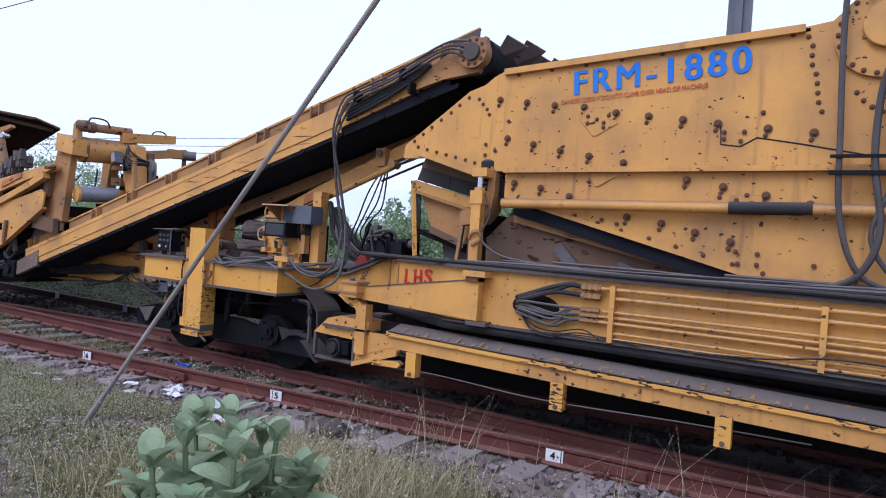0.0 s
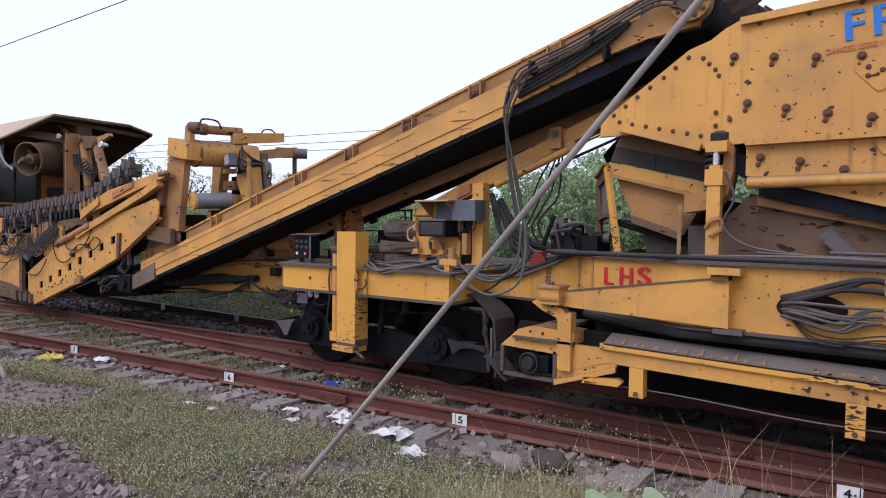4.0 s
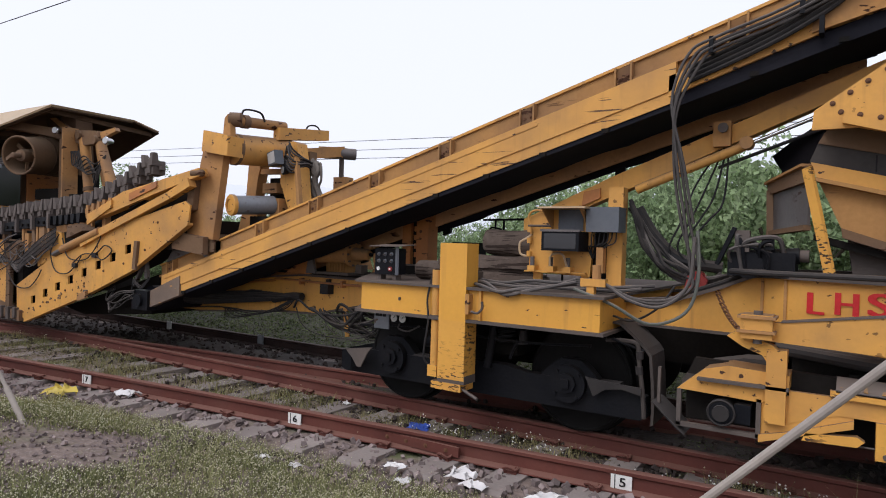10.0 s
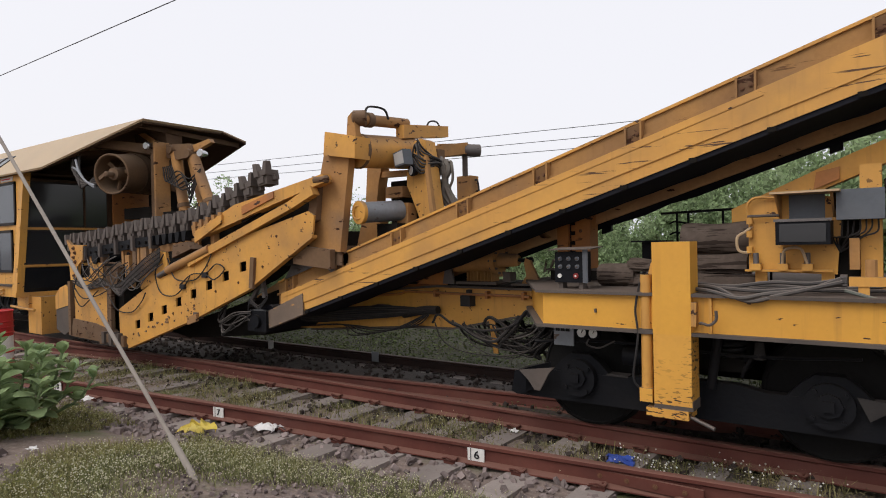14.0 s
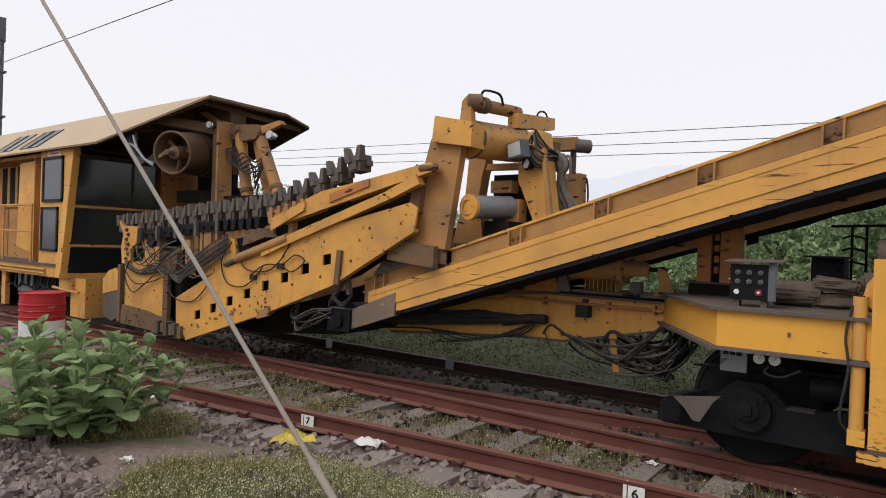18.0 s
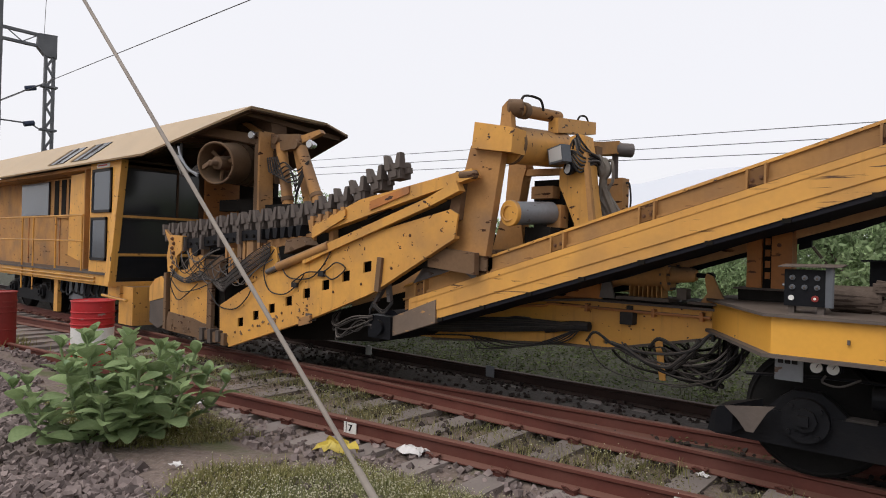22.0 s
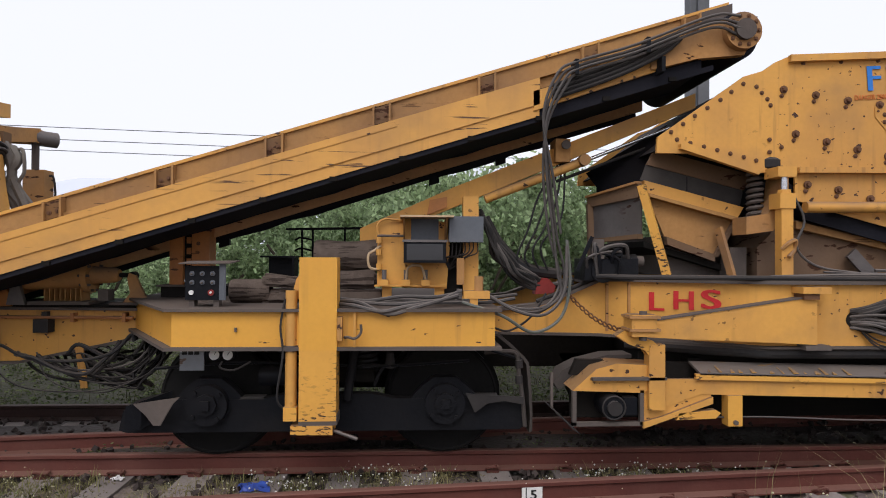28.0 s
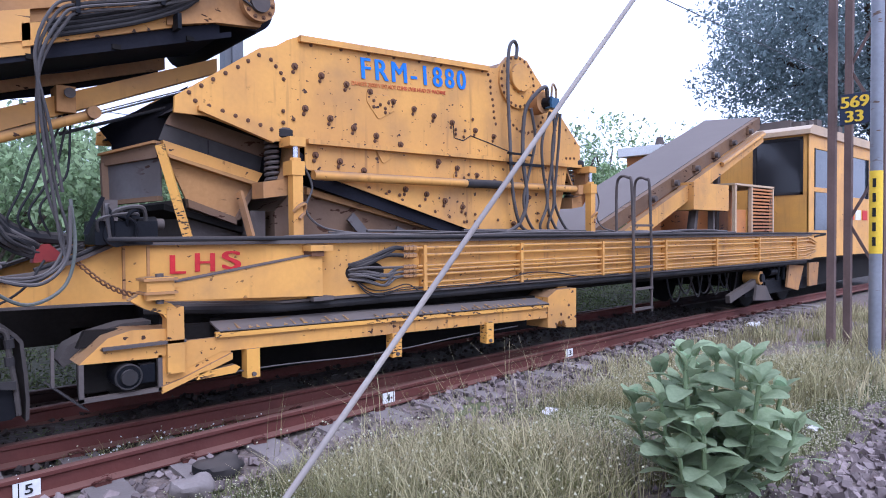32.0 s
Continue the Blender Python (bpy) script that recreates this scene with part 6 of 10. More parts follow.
part("screen_deck", hexa([(3.0, SN + 0.03, 2.5), (7.8, SN + 0.03, 2.0), (7.8, far(SN) - 0.03, 2.0), (3.0, far(SN) - 0.03, 2.5), (3.0, SN + 0.03, 2.55), (7.8, SN + 0.03, 2.05), (7.8, far(SN) - 0.03, 2.05), (3.0, far(SN) - 0.03, 2.55)]), under_steel, screen)
part("front_wall", hexa([(2.74, SN + 0.03, 2.5), (2.78, SN + 0.03, 2.5), (2.78, far(SN) - 0.03, 2.5), (2.74, far(SN) - 0.03, 2.5), (3.42, SN + 0.03, 3.05), (3.46, SN + 0.03, 3.05), (3.46, far(SN) - 0.03, 3.05), (3.42, far(SN) - 0.03, 3.05)]), belt_mat, screen)
part("rear_wall", hexa([(7.85, SN + 0.03, 2.0), (7.88, SN + 0.03, 2.0), (7.88, far(SN) - 0.03, 2.0), (7.85, far(SN) - 0.03, 2.0), (7.0, SN + 0.03, 3.38), (7.03, SN + 0.03, 3.38), (7.03, far(SN) - 0.03, 3.38), (7.0, far(SN) - 0.03, 3.38)]), yellow_dust, screen)
part("vibrator_tube", rod((6.68, SN, 3.25), (6.68, far(SN), 3.25), 0.3, 28), yellow_dust, screen)
# vibrator drum face
face = part("drum_face", rod((6.66, SN - 0.03, 3.28), (6.66, SN, 3.28), 0.31, 36), yellow_worn, screen, "round bolted drum cover")
part("drum_cap", rod((6.68, SN - 0.075, 3.33), (6.68, SN - 0.03, 3.33), 0.165, 28), yellow_worn, face, "plain yellow drum cap", 0.006)
for k in range(22):
    a = k * math.tau / 22
    shared("bolt", bolt_small, face, (6.66 + 0.285 * math.cos(a), SN - 0.03, 3.28 + 0.285 * math.sin(a)))
for k in range(12):
    a = -2.6 + k * 0.2
    shared("bolt", bolt_small, face, (6.82 + 0.36 * math.cos(a), SN, 3.06 + 0.36 * math.sin(a)))
gear = part("drive_motor", rod((6.98, SN - 0.16, 3.06), (6.98, SN, 3.06), 0.13, 20), yellow_dust, screen, "vibrator drive with blue hydraulic motor")
part("motor_head", rod((7.0, SN - 0.27, 3.05), (7.0, SN - 0.16, 3.05), 0.07, 14), black_steel, gear)
part("motor_valve", box(6.96, 7.1, SN - 0.3, SN - 0.2, 2.98, 3.1), paint("blue_grey_motor", (0.05, 0.12, 0.2), (0.04, 0.08, 0.14), 0.5), gear, "blue hydraulic motor", 0.015)
part("arch_pipe", tube([(6.55, SN - 0.1, 3.52), (6.57, SN - 0.1, 3.66), (6.49, SN - 0.12, 3.71), (6.42, SN - 0.11, 3.6), (6.41, SN - 0.1, 3.2), (6.43, SN - 0.11, 2.6), (6.46, SN - 0.12, 2.0), (6.6, SN - 0.1, 1.6), (6.9, SN - 0.02, 1.48)], 0.02, 8, 5), hose_mat, screen, "arched grey hose")
part("arch_pipe", tube([(6.98, SN - 0.22, 3.12), (6.9, SN - 0.25, 3.22), (6.75, SN - 0.2, 3.1), (6.66, SN - 0.14, 2.9), (6.64, SN - 0.12, 2.4), (6.7, SN - 0.13, 1.9), (6.6, SN - 0.1, 1.6), (6.4, SN - 0.04, 1.48)], 0.024, 8, 5), hose_mat, screen)
part("arch_pipe", tube([(7.05, SN - 0.22, 3.12), (7.0, SN - 0.28, 3.26), (7.16, SN - 0.2, 3.24), (7.22, SN - 0.16, 3.1)], 0.014, 7, 5), cream, screen)
for x0, b, x1 in ((7.05, -0.1, 7.0), (7.12, 0.06, 7.3), (6.7, 0.12, 6.85), (7.2, -0.05, 7.15), (7.25, 0.02, 7.5)):
    part("hose", tube([(x0, SN - 0.2, 2.95), (x0 + b, SN - 0.16, 2.6), (x0 + b * 0.5, SN - 0.13, 2.25), (x0 - b * 0.4, SN - 0.12, 1.85), (x1, SN - 0.08, 1.55), (x1 + 0.3, SN - 0.02, 1.47)], 0.018, 7, 5), hose_mat, screen)
part("hose_bridge", box(6.38, 7.0, SN - 0.15, SN - 0.11, 2.28, 2.31), black_steel, screen)
part("hose_bridge", box(6.38, 6.8, SN - 0.15, SN - 0.11, 2.40, 2.42), black_steel, screen)
# large studs in slanting rows, small bolts along the edges
STUDS = ((3.73, 2.98), (4.00, 2.94), (4.27, 2.90), (4.54, 2.87), (4.82, 2.81), (5.09, 2.77), (5.36, 2.73), (5.62, 2.69), (5.97, 2.64), (6.27, 2.60), (3.83, 2.62), (4.09, 2.56), (4.35, 2.50), (4.61, 2.45), (4.91, 2.39),
         (3.93, 2.21), (4.19, 2.17), (4.46, 2.10), (5.42, 2.25), (5.69, 2.20), (5.99, 2.14), (6.28, 2.08), (4.97, 1.94), (5.25, 1.90), (5.51, 1.84), (5.77, 1.78), (6.60, 1.60), (6.88, 1.92))
for x, z in STUDS:
    shared("stud", bolt_big, screen, (x, SN, z))
    shared("bolt", bolt_small, screen, (x - 0.015, SN, z - 0.052))
CLUSTER = ((4.58, 2.79), (4.58, 2.73), (4.66, 2.76), (4.72, 2.73), (4.72, 2.69), (4.76, 2.79), (5.67, 2.62), (5.67, 2.57), (5.81, 2.62), (5.79, 2.55), (5.67, 2.12), (5.79, 2.10), (5.86, 2.14), (5.90, 2.08), (5.81, 1.71), (5.83, 1.62), (5.96, 1.70), (5.96, 1.62), (7.04, 1.73), (7.04, 1.64), (7.01, 1.96), (6.33, 1.64), (4.89, 1.88), (4.76, 1.91), (3.61, 2.57), (3.61, 2.47), (3.71, 2.51), (5.93, 2.76))
for x, z in CLUSTER:
    shared("bolt", bolt_small, screen, (x, SN - 0.008, z))
EDGE = [((2.80, 2.62), (3.4, 3.02), 7), ((3.51, 3.0), (3.63, 2.85), 4), ((2.85, 2.56), (3.5, 2.4), 7), ((3.9, 3.2), (6.1, 3.325), 8), ((6.2, 3.3), (6.3, 2.75), 9), ((7.1, 3.28), (7.8, 2.66), 5), ((7.62, 2.45), (7.8, 2.46), 3), ((4.3, 1.99), (6.0, 1.56), 9), ((7.2, 2.3), (7.25, 1.7), 5)]
for (xa, za), (xb, zb), n in EDGE:
    for k in range(n):
        shared("bolt", bolt_small, screen, (xa + (xb - xa) * k / (n - 1) + random.uniform(-0.012, 0.012), SN, za + (zb - za) * k / (n - 1)))
for outline_ in (((4.50, 2.86), (4.50, 2.77), (4.63, 2.62), (4.66, 2.62), (4.84, 2.72), (4.76, 2.86)), ((4.60, 2.31), (4.68, 2.19), (4.71, 2.19), (4.88, 2.29)), ((5.63, 2.14), (5.66, 2.02), (5.97, 2.0), (5.97, 2.14))):
    part("gusset", plate(outline_, [], SN - 0.008, SN), yellow_worn, screen, bevel=0.003)
part("weld_seam", tube([(5.64, SN - 0.002, 2.68), (5.65, SN - 0.002, 2.53), (5.79, SN - 0.002, 2.51), (5.90, SN - 0.002, 2.575), (6.2, SN - 0.002, 2.52), (6.58, SN - 0.002, 2.44)], 0.006, 5, 1), rubber, screen, "dark crack along a welded patch")
lettering("FRM-1880", 4.45, SN - 0.006, 2.982, 1.38, 0.205, letter_blue, screen, tilt=3.8, bold=0.035, spacing=1.25)
lettering("DANGER 25000 V DO NOT CLIMB OVER HEAD OF MACHINE", 4.33, SN - 0.006, 2.905, 1.2, 0.04, faded_red, screen, "warning_lettering", tilt=TILT, bold=0.0)

# spring supports and the tie rod
for x, z, s in ((3.70, 2.33, 1), (8.0, 2.35, 1)):
    sup = thing("spring_support", "yellow spring support with black rubber cap", "spring support", (x, 5.5, 1.44), "spring supports of the screen")
    part("rubber_cap", rod((x - 0.06 * s, 5.52, z), (x - 0.06 * s, 5.52, z + 0.1), 0.105, 20), rubber, sup, "thick black rubber cap", 0.02)
    part("coil_spring", spring_coil(x - 0.13, 5.58, 1.95, z, 0.055, 0.017, 8), dusty_steel, sup, "dusty coil spring")
    part("support_column", box(x - 0.10, x - 0.005, 5.25, 5.34, 1.44, 2.10), yellow_worn, sup, "upright yellow support", 0.008)
    part("column_head", box(x - 0.115, x + 0.01, 5.24, 5.40, 2.0, 2.12), yellow_worn, sup, bevel=0.012)
    part("support_cradle", prism([(x - 0.30, 1.80), (x - 0.08, 1.83), (x + 0.02, 1.95), (x + 0.05, 2.12), (x + 0.05, 2.30), (x + 0.0, 2.36), (x - 0.03, 2.12), (x - 0.12, 1.97), (x - 0.30, 1.94)], 5.40, 5.62), yellow_dust, sup, "curved yellow cradle", 0.008)
    part("clevis", box(x - 0.12, x + 0.03, 5.26, 5.46, z - 0.08, z + 0.0), yellow_worn, sup, bevel=0.01)
    part("clevis_rod", rod((x - 0.05, 5.30, 2.12), (x - 0.05, 5.30, 2.28), 0.025, 10), chrome, sup)
    part("clevis_nut", rod((x - 0.05, 5.30, 2.10), (x - 0.05, 5.30, 2.15), 0.05, 8), yellow_worn, sup)
    part("knot", tube([(x - 0.1, 5.25, 1.68), (x - 0.06, 5.22, 1.73), (x + 0.0, 5.23, 1.75), (x + 0.01, 5.26, 1.68), (x - 0.06, 5.22, 1.62)], 0.016, 6, 4), yellow_dust, sup)
    part("thin_hose", tube([(x + 0.02, 5.28, 2.1), (x + 0.09, 5.26, 1.9), (x + 0.02, 5.25, 1.7), (x + 0.2, 5.27, 1.55), (x + 0.6, 5.3, 1.49)], 0.01, 6, 5), hose_mat, sup)
tie = thing("tie_rod", "long yellow tie rod with a black sleeve", "tie rod", (5.8, 5.4, 2.0))
part("rod_tube", rod((3.86, 5.36, 2.02), (7.78, 5.36, 2.05), 0.045, 16), yellow_worn, tie)
part("rod_sleeve", rod((5.75, 5.36, 2.035), (6.3, 5.36, 2.042), 0.048, 16), rubber, tie, "black rubber sleeve")
part("rod_clamp", box(7.7, 7.8, 5.30, 5.42, 1.98, 2.1), yellow_dust, tie, bevel=0.01)

# ---- feed chute and hopper at the front of the screen ----
grey_rubber = paint("worn_grey_rubber", (0.07, 0.065, 0.062), (0.05, 0.046, 0.045), 0.8, dust=(0.12, 0.10, 0.085), dusty=0.3)
chute = thing("feed_chute", "dusty yellow feed chute with black rubber skirts", "chute", (3.0, 5.9, 1.46))
part("chute_side", prism([(2.72, 2.13), (3.48, 1.95), (3.29, 1.64), (2.87, 1.79)], 5.74, 5.77), board_brown, chute, "sloping dusty yellow chute plate", 0.006)
part("chute_rim", prism([(2.67, 2.26), (2.71, 2.14), (3.47, 1.94), (3.53, 2.04)], 5.68, 5.74), yellow_worn, chute, "worn yellow rim", 0.006)
part("rim_edge", prism([(2.70, 2.15), (2.71, 2.12), (3.47, 1.92), (3.48, 1.95)], 5.65, 5.74), board_brown, chute)
part("chute_lower", prism([(2.87, 1.79), (3.29, 1.64), (3.29, 1.58), (2.88, 1.72)], 5.70, 5.77), hood_dust, chute, bevel=0.004)
part("chute_end", hexa([(3.46, 5.70, 1.94), (3.5, 5.70, 1.94), (3.5, 7.4, 1.94), (3.46, 7.4, 1.94), (3.28, 5.70, 1.62), (3.32, 5.70, 1.62), (3.32, 7.4, 1.62), (3.28, 7.4, 1.62)]), hood_dust, chute)
part("rubber_skirt", prism([(2.66, 2.27), (3.53, 2.05), (3.56, 2.19), (2.71, 2.40)], 5.745, 5.76), grey_rubber, chute, "worn grey-black rubber skirt")
part("skirt_seam", box(3.06, 3.07, 5.742, 5.745, 2.18, 2.30), rubber, chute)
part("skirt_strip", prism([(2.71, 2.40), (3.56, 2.19), (3.64, 2.32), (2.78, 2.53)], 5.73, 5.76), hood_dust, chute, "brown dusty upper strip", 0.004)
part("chute_back", hexa([(2.7, 5.77, 1.7), (3.4, 5.77, 1.5), (3.4, 7.5, 1.5), (2.7, 7.5, 1.7), (2.7, 5.77, 1.75), (3.4, 5.77, 1.55), (3.4, 7.5, 1.55), (2.7, 7.5, 1.75)]), under_steel, chute)
PLAN = ((2.66, 5.73), (2.37, 6.25))      # plan line of the hopper's bare front sheet
def front_sheet(z0, z1, z2, z3, out=0.0, thick=0.02):
    """A plate over the plan line: lower and upper height at its near and far end."""
    (xa, ya), (xb, yb) = PLAN
    n_ = Vector((-(yb - ya), xb - xa, 0)).normalized() * -1
    p, q, t_ = Vector((xa, ya, 0)) + n_ * -out, Vector((xb, yb, 0)) + n_ * -out, n_ * thick
    return hexa([p + Vector((0, 0, z0)), q + Vector((0, 0, z2)), q + t_ + Vector((0, 0, z2)), p + t_ + Vector((0, 0, z0)), p + Vector((0, 0, z1)), q + Vector((0, 0, z3)), q + t_ + Vector((0, 0, z3)), p + t_ + Vector((0, 0, z1))])


part("grey_hopper", front_sheet(1.80, 2.15, 1.77, 2.10), grey_steel, chute, "bare grey hopper sheet")
part("hopper_rim", front_sheet(2.12, 2.24, 2.07, 2.16, 0.03, 0.05), hood_dust, chute, "rusty brown hopper rim", 0.004)
part("hopper_lip", front_sheet(2.235, 2.255, 2.155, 2.175, 0.06, 0.09), yellow_dust, chute)
part("hopper_sole", front_sheet(1.77, 1.81, 1.74, 1.775, 0.03, 0.06), hood_dust, chute)
part("hopper_post", hexa([(2.36, 6.2, 1.45), (2.41, 6.2, 1.45), (2.41, 6.26, 1.45), (2.36, 6.26, 1.45), (2.34, 6.2, 2.1), (2.39, 6.2, 2.1), (2.39, 6.26, 2.1), (2.34, 6.26, 2.1)]), hood_dust, chute, bevel=0.004)
part("hopper_stay", bar((2.65, 5.69, 2.22), (2.82, 5.55, 1.44), 0.03, 0.07), yellow_chip, chute, "slanting chipped stay", 0.004)
part("hopper_stay", bar((3.30, 5.66, 1.86), (3.34, 5.5, 1.44), 0.03, 0.07), yellow_dust, chute)
bm = bmesh.new()
low_edge = [(2.42, 6.2, 2.13), (2.5, 6.1, 2.17), (2.58, 6.0, 2.2), (2.7, 5.86, 2.24)]
high_edge = [(2.36, 6.34, 2.40), (2.5, 6.22, 2.49), (2.68, 6.12, 2.6), (3.0, 6.0, 2.8)]
mid_edge = [(Vector(p) * 0.5 + Vector(q) * 0.5 + Vector((0.05 if k == 0 else 0.0, 0, 0))) for k, (p, q) in enumerate(zip(low_edge, high_edge))]
rows = [[bm.verts.new(v) for v in e] for e in (low_edge, mid_edge, high_edge)]
for p, q in zip(rows, rows[1:]):
    for k in range(3):
        bm.faces.new((p[k], p[k + 1], q[k + 1], q[k]))
bmesh.ops.solidify(bm, geom=bm.faces[:], thickness=0.012)
part("rubber_apron", bm, belt_mat, chute, "hanging black rubber apron")
part("under_chute", prism([(2.95, 1.46), (3.7, 1.46), (3.7, 1.62), (3.3, 1.75), (2.9, 1.8)], 5.9, 7.4), dusty_steel, chute)
part("hopper_floor", prism([(3.75, 2.28), (4.1, 2.02), (6.3, 1.5), (6.3, 1.46), (4.0, 1.95), (3.75, 2.1)], SN + 0.06, far(SN) - 0.06), belt_mat, chute, "black sloping rubber floor")
part("lower_chute", prism([(3.85, 1.95), (4.1, 1.9), (6.0, 1.46), (3.6, 1.46), (3.6, 1.7)], SN + 0.16, far(SN) - 0.16), hood_dust, chute, "dark brown chute below the screen")
part("chute_rib", prism([(3.9, 1.92), (5.9, 1.46), (5.8, 1.44), (3.9, 1.86)], SN + 0.1, SN + 0.16), board_brown, chute)
for x, zt in ((4.35, 1.66), (4.9, 1.52)):
    part("chute_prop", bar((x, SN + 0.08, zt), (x + 0.22, SN + 0.08, 1.43), 0.03, 0.1), grey_steel, chute)
part("chute_foot", box(3.38, 3.52, 5.62, 5.8, 1.44, 1.7), dusty_steel, chute)

# pump block beside the hopper
pump = thing("hydraulic_pump", "greasy black hydraulic pump block with pipes", "pump", (2.3, 5.7, 1.4))
part("pump_body", box(2.15, 2.6, 5.62, 5.95, 1.42, 1.6), black_steel, pump, bevel=0.03)
part("pump_barrel", rod((2.18, 5.74, 1.55), (2.62, 5.74, 1.58), 0.06, 16), black_steel, pump)
part("pump_barrel", rod((2.3, 5.6, 1.5), (2.3, 5.75, 1.5), 0.1, 16), black_steel, pump)
part("pump_cap", rod((2.62, 5.74, 1.58), (2.68, 5.74, 1.58), 0.045, 12), dusty_steel, pump)
for i in range(6):
    a, b, c = (random.uniform(0, 1) for _ in range(3))
    part("pump_pipe", tube([(2.1 + 0.4 * a, 5.6 + 0.1 * b, 1.44), (2.05 + 0.45 * a, 5.58, 1.58 + 0.1 * c), (2.2 + 0.3 * b, 5.6, 1.62 + 0.12 * c), (2.3 + 0.3 * c, 5.66, 1.5 + 0.1 * b)], 0.01 + 0.01 * c, 6, 5), black_steel if i % 2 else hose_mat, pump)
part("pump_head", box(2.2, 2.3, 5.58, 5.66, 1.6, 1.76), dusty_steel, pump, "dusty valve head", 0.015)
part("pump_head", box(2.4, 2.46, 5.6, 5.66, 1.62, 1.72), black_steel, pump, bevel=0.012)
part("pump_lever", bar((2.08, 5.6, 1.5), (2.2, 5.58, 1.78), 0.025, 0.03), black_steel, pump)
single("red_cap", bevelled(prism([(1.79, 1.29), (1.95, 1.3), (1.97, 1.36), (1.9, 1.43), (1.82, 1.42)], 5.88, 6.02), 0.02), red_rust, "dull red plastic cover behind the hoses", "cover", (1.86, 5.95, 1.28))

# ---- excavating unit with scraper chain ----
exc = thing("excavating_unit", "yellow chain trough of the ballast excavator with square holes", "excavator", (-7, 5.6, 0.2))
CUT = [(-4.05, 2.02), (-5.62, 1.68), (-6.46, 1.41), (-7.37, 1.14), (-8.32, 0.72), (-8.30, 0.32), (-8.05, 0.18), (-6.34, 0.70), (-5.15, 1.13), (-3.98, 1.75), (-3.95, 1.97)]
holes = []
for k in range(8):
    x, z = -5.25 - k * 0.3614, 1.383 - k * 0.1233
    holes.append([(x - 0.066, z - 0.068), (x + 0.066, z - 0.043), (x + 0.066, z + 0.078), (x - 0.066, z + 0.053)])
part("trough_plate", plate(CUT, holes, 5.35, 5.375), yellow_worn, exc, "yellow side plate with a row of square holes")
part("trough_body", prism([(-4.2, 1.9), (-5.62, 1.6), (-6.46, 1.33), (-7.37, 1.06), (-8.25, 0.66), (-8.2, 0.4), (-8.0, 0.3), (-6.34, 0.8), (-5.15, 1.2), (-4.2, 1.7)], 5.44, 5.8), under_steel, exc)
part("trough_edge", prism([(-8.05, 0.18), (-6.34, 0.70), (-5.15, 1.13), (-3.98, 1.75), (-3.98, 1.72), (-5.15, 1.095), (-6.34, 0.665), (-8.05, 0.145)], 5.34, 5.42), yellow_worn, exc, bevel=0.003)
# Added plate whose dark colour stands for the unlit trough interior.
part("trough_back", prism([(-4.15, 1.9), (-5.62, 1.62), (-6.46, 1.36), (-7.0, 1.4), (-6.95, 1.6), (-6.2, 1.84), (-5.3, 2.06), (-4.5, 2.24), (-4.1, 2.2)], 5.62, 5.66), under_steel, exc, "dark plate added for the shade inside the trough")
part("arm_stud", box(-6.02, -5.94, 5.42, 5.5, 1.6, 1.86), yellow_dust, exc, bevel=0.006)
part("trough_tab", prism([(-6.42, 0.60), (-6.2, 0.66), (-6.2, 0.76), (-6.42, 0.70)], 5.30, 5.34), yellow_dust, exc, bevel=0.006)
part("trough_step", box(-6.32, -6.22, 5.33, 5.42, 0.68, 0.77), dusty_steel, exc)
for k in range(0, 22, 3):
    x = -7.9 + 0.17 * k + 0.05 * math.sin(k * 2.3)
    shared("rivet", bolt_small, exc, (x, 5.35, 0.26 + (x + 8.05) * 0.335 + (0.02 if k % 2 else 0.06)))
for x, z in ((-4.6, 1.75), (-6.0, 1.4)):
    shared("bolt", bolt_small, exc, (x, 5.35, z))
# front gear housing
part("front_plate", prism([(-8.5, 0.40), (-8.5, 1.05), (-8.84, 1.08), (-8.86, 1.42), (-9.24, 1.46), (-9.3, 1.2), (-9.84, 1.16), (-9.82, 0.48), (-9.1, 0.42)], 5.38, 5.42), yellow_worn, exc, "yellow gear housing plate", 0.006)
part("front_plate_rib", box(-8.62, -8.5, 5.32, 5.42, 0.25, 1.05), hood_dust, exc, "dusty upright rib", 0.008)
part("front_cheek", prism([(-10.5, 0.62), (-9.98, 0.72), (-9.98, 1.0), (-10.1, 1.06), (-10.32, 1.0), (-10.5, 0.86)], 5.36, 5.42), yellow_worn, exc, "bent yellow cheek plate", 0.008)
part("front_block", prism([(-10.5, 0.28), (-10.2, 0.2), (-9.98, 0.3), (-9.98, 0.72), (-10.5, 0.62)], 5.37, 5.75), dusty_steel, exc, "bare dusty steel nose block", 0.012)
part("cheek_edge", box(-9.98, -9.9, 5.34, 5.5, 0.22, 1.12), hood_dust, exc, bevel=0.01)
part("shoe", prism([(-9.95, 0.2), (-8.2, 0.16), (-8.05, 0.2), (-8.5, 0.36), (-9.1, 0.46), (-9.85, 0.5)], 5.36, 5.7), hood_dust, exc, "rusty dusty bottom shoe", 0.012)
for k in range(7):
    x = -8.85 + 0.11 * k
    part("shoe_block", box(x, x + 0.08, 5.3 - 0.02 * (k % 2), 5.42, 0.16 + 0.02 * (k % 3), 0.33 + 0.03 * (k % 2)), dusty_steel if k % 2 else hood_dust, exc, bevel=0.014)
part("front_body", box(-9.9, -8.35, 5.45, 5.95, 0.35, 1.35), under_steel, exc)
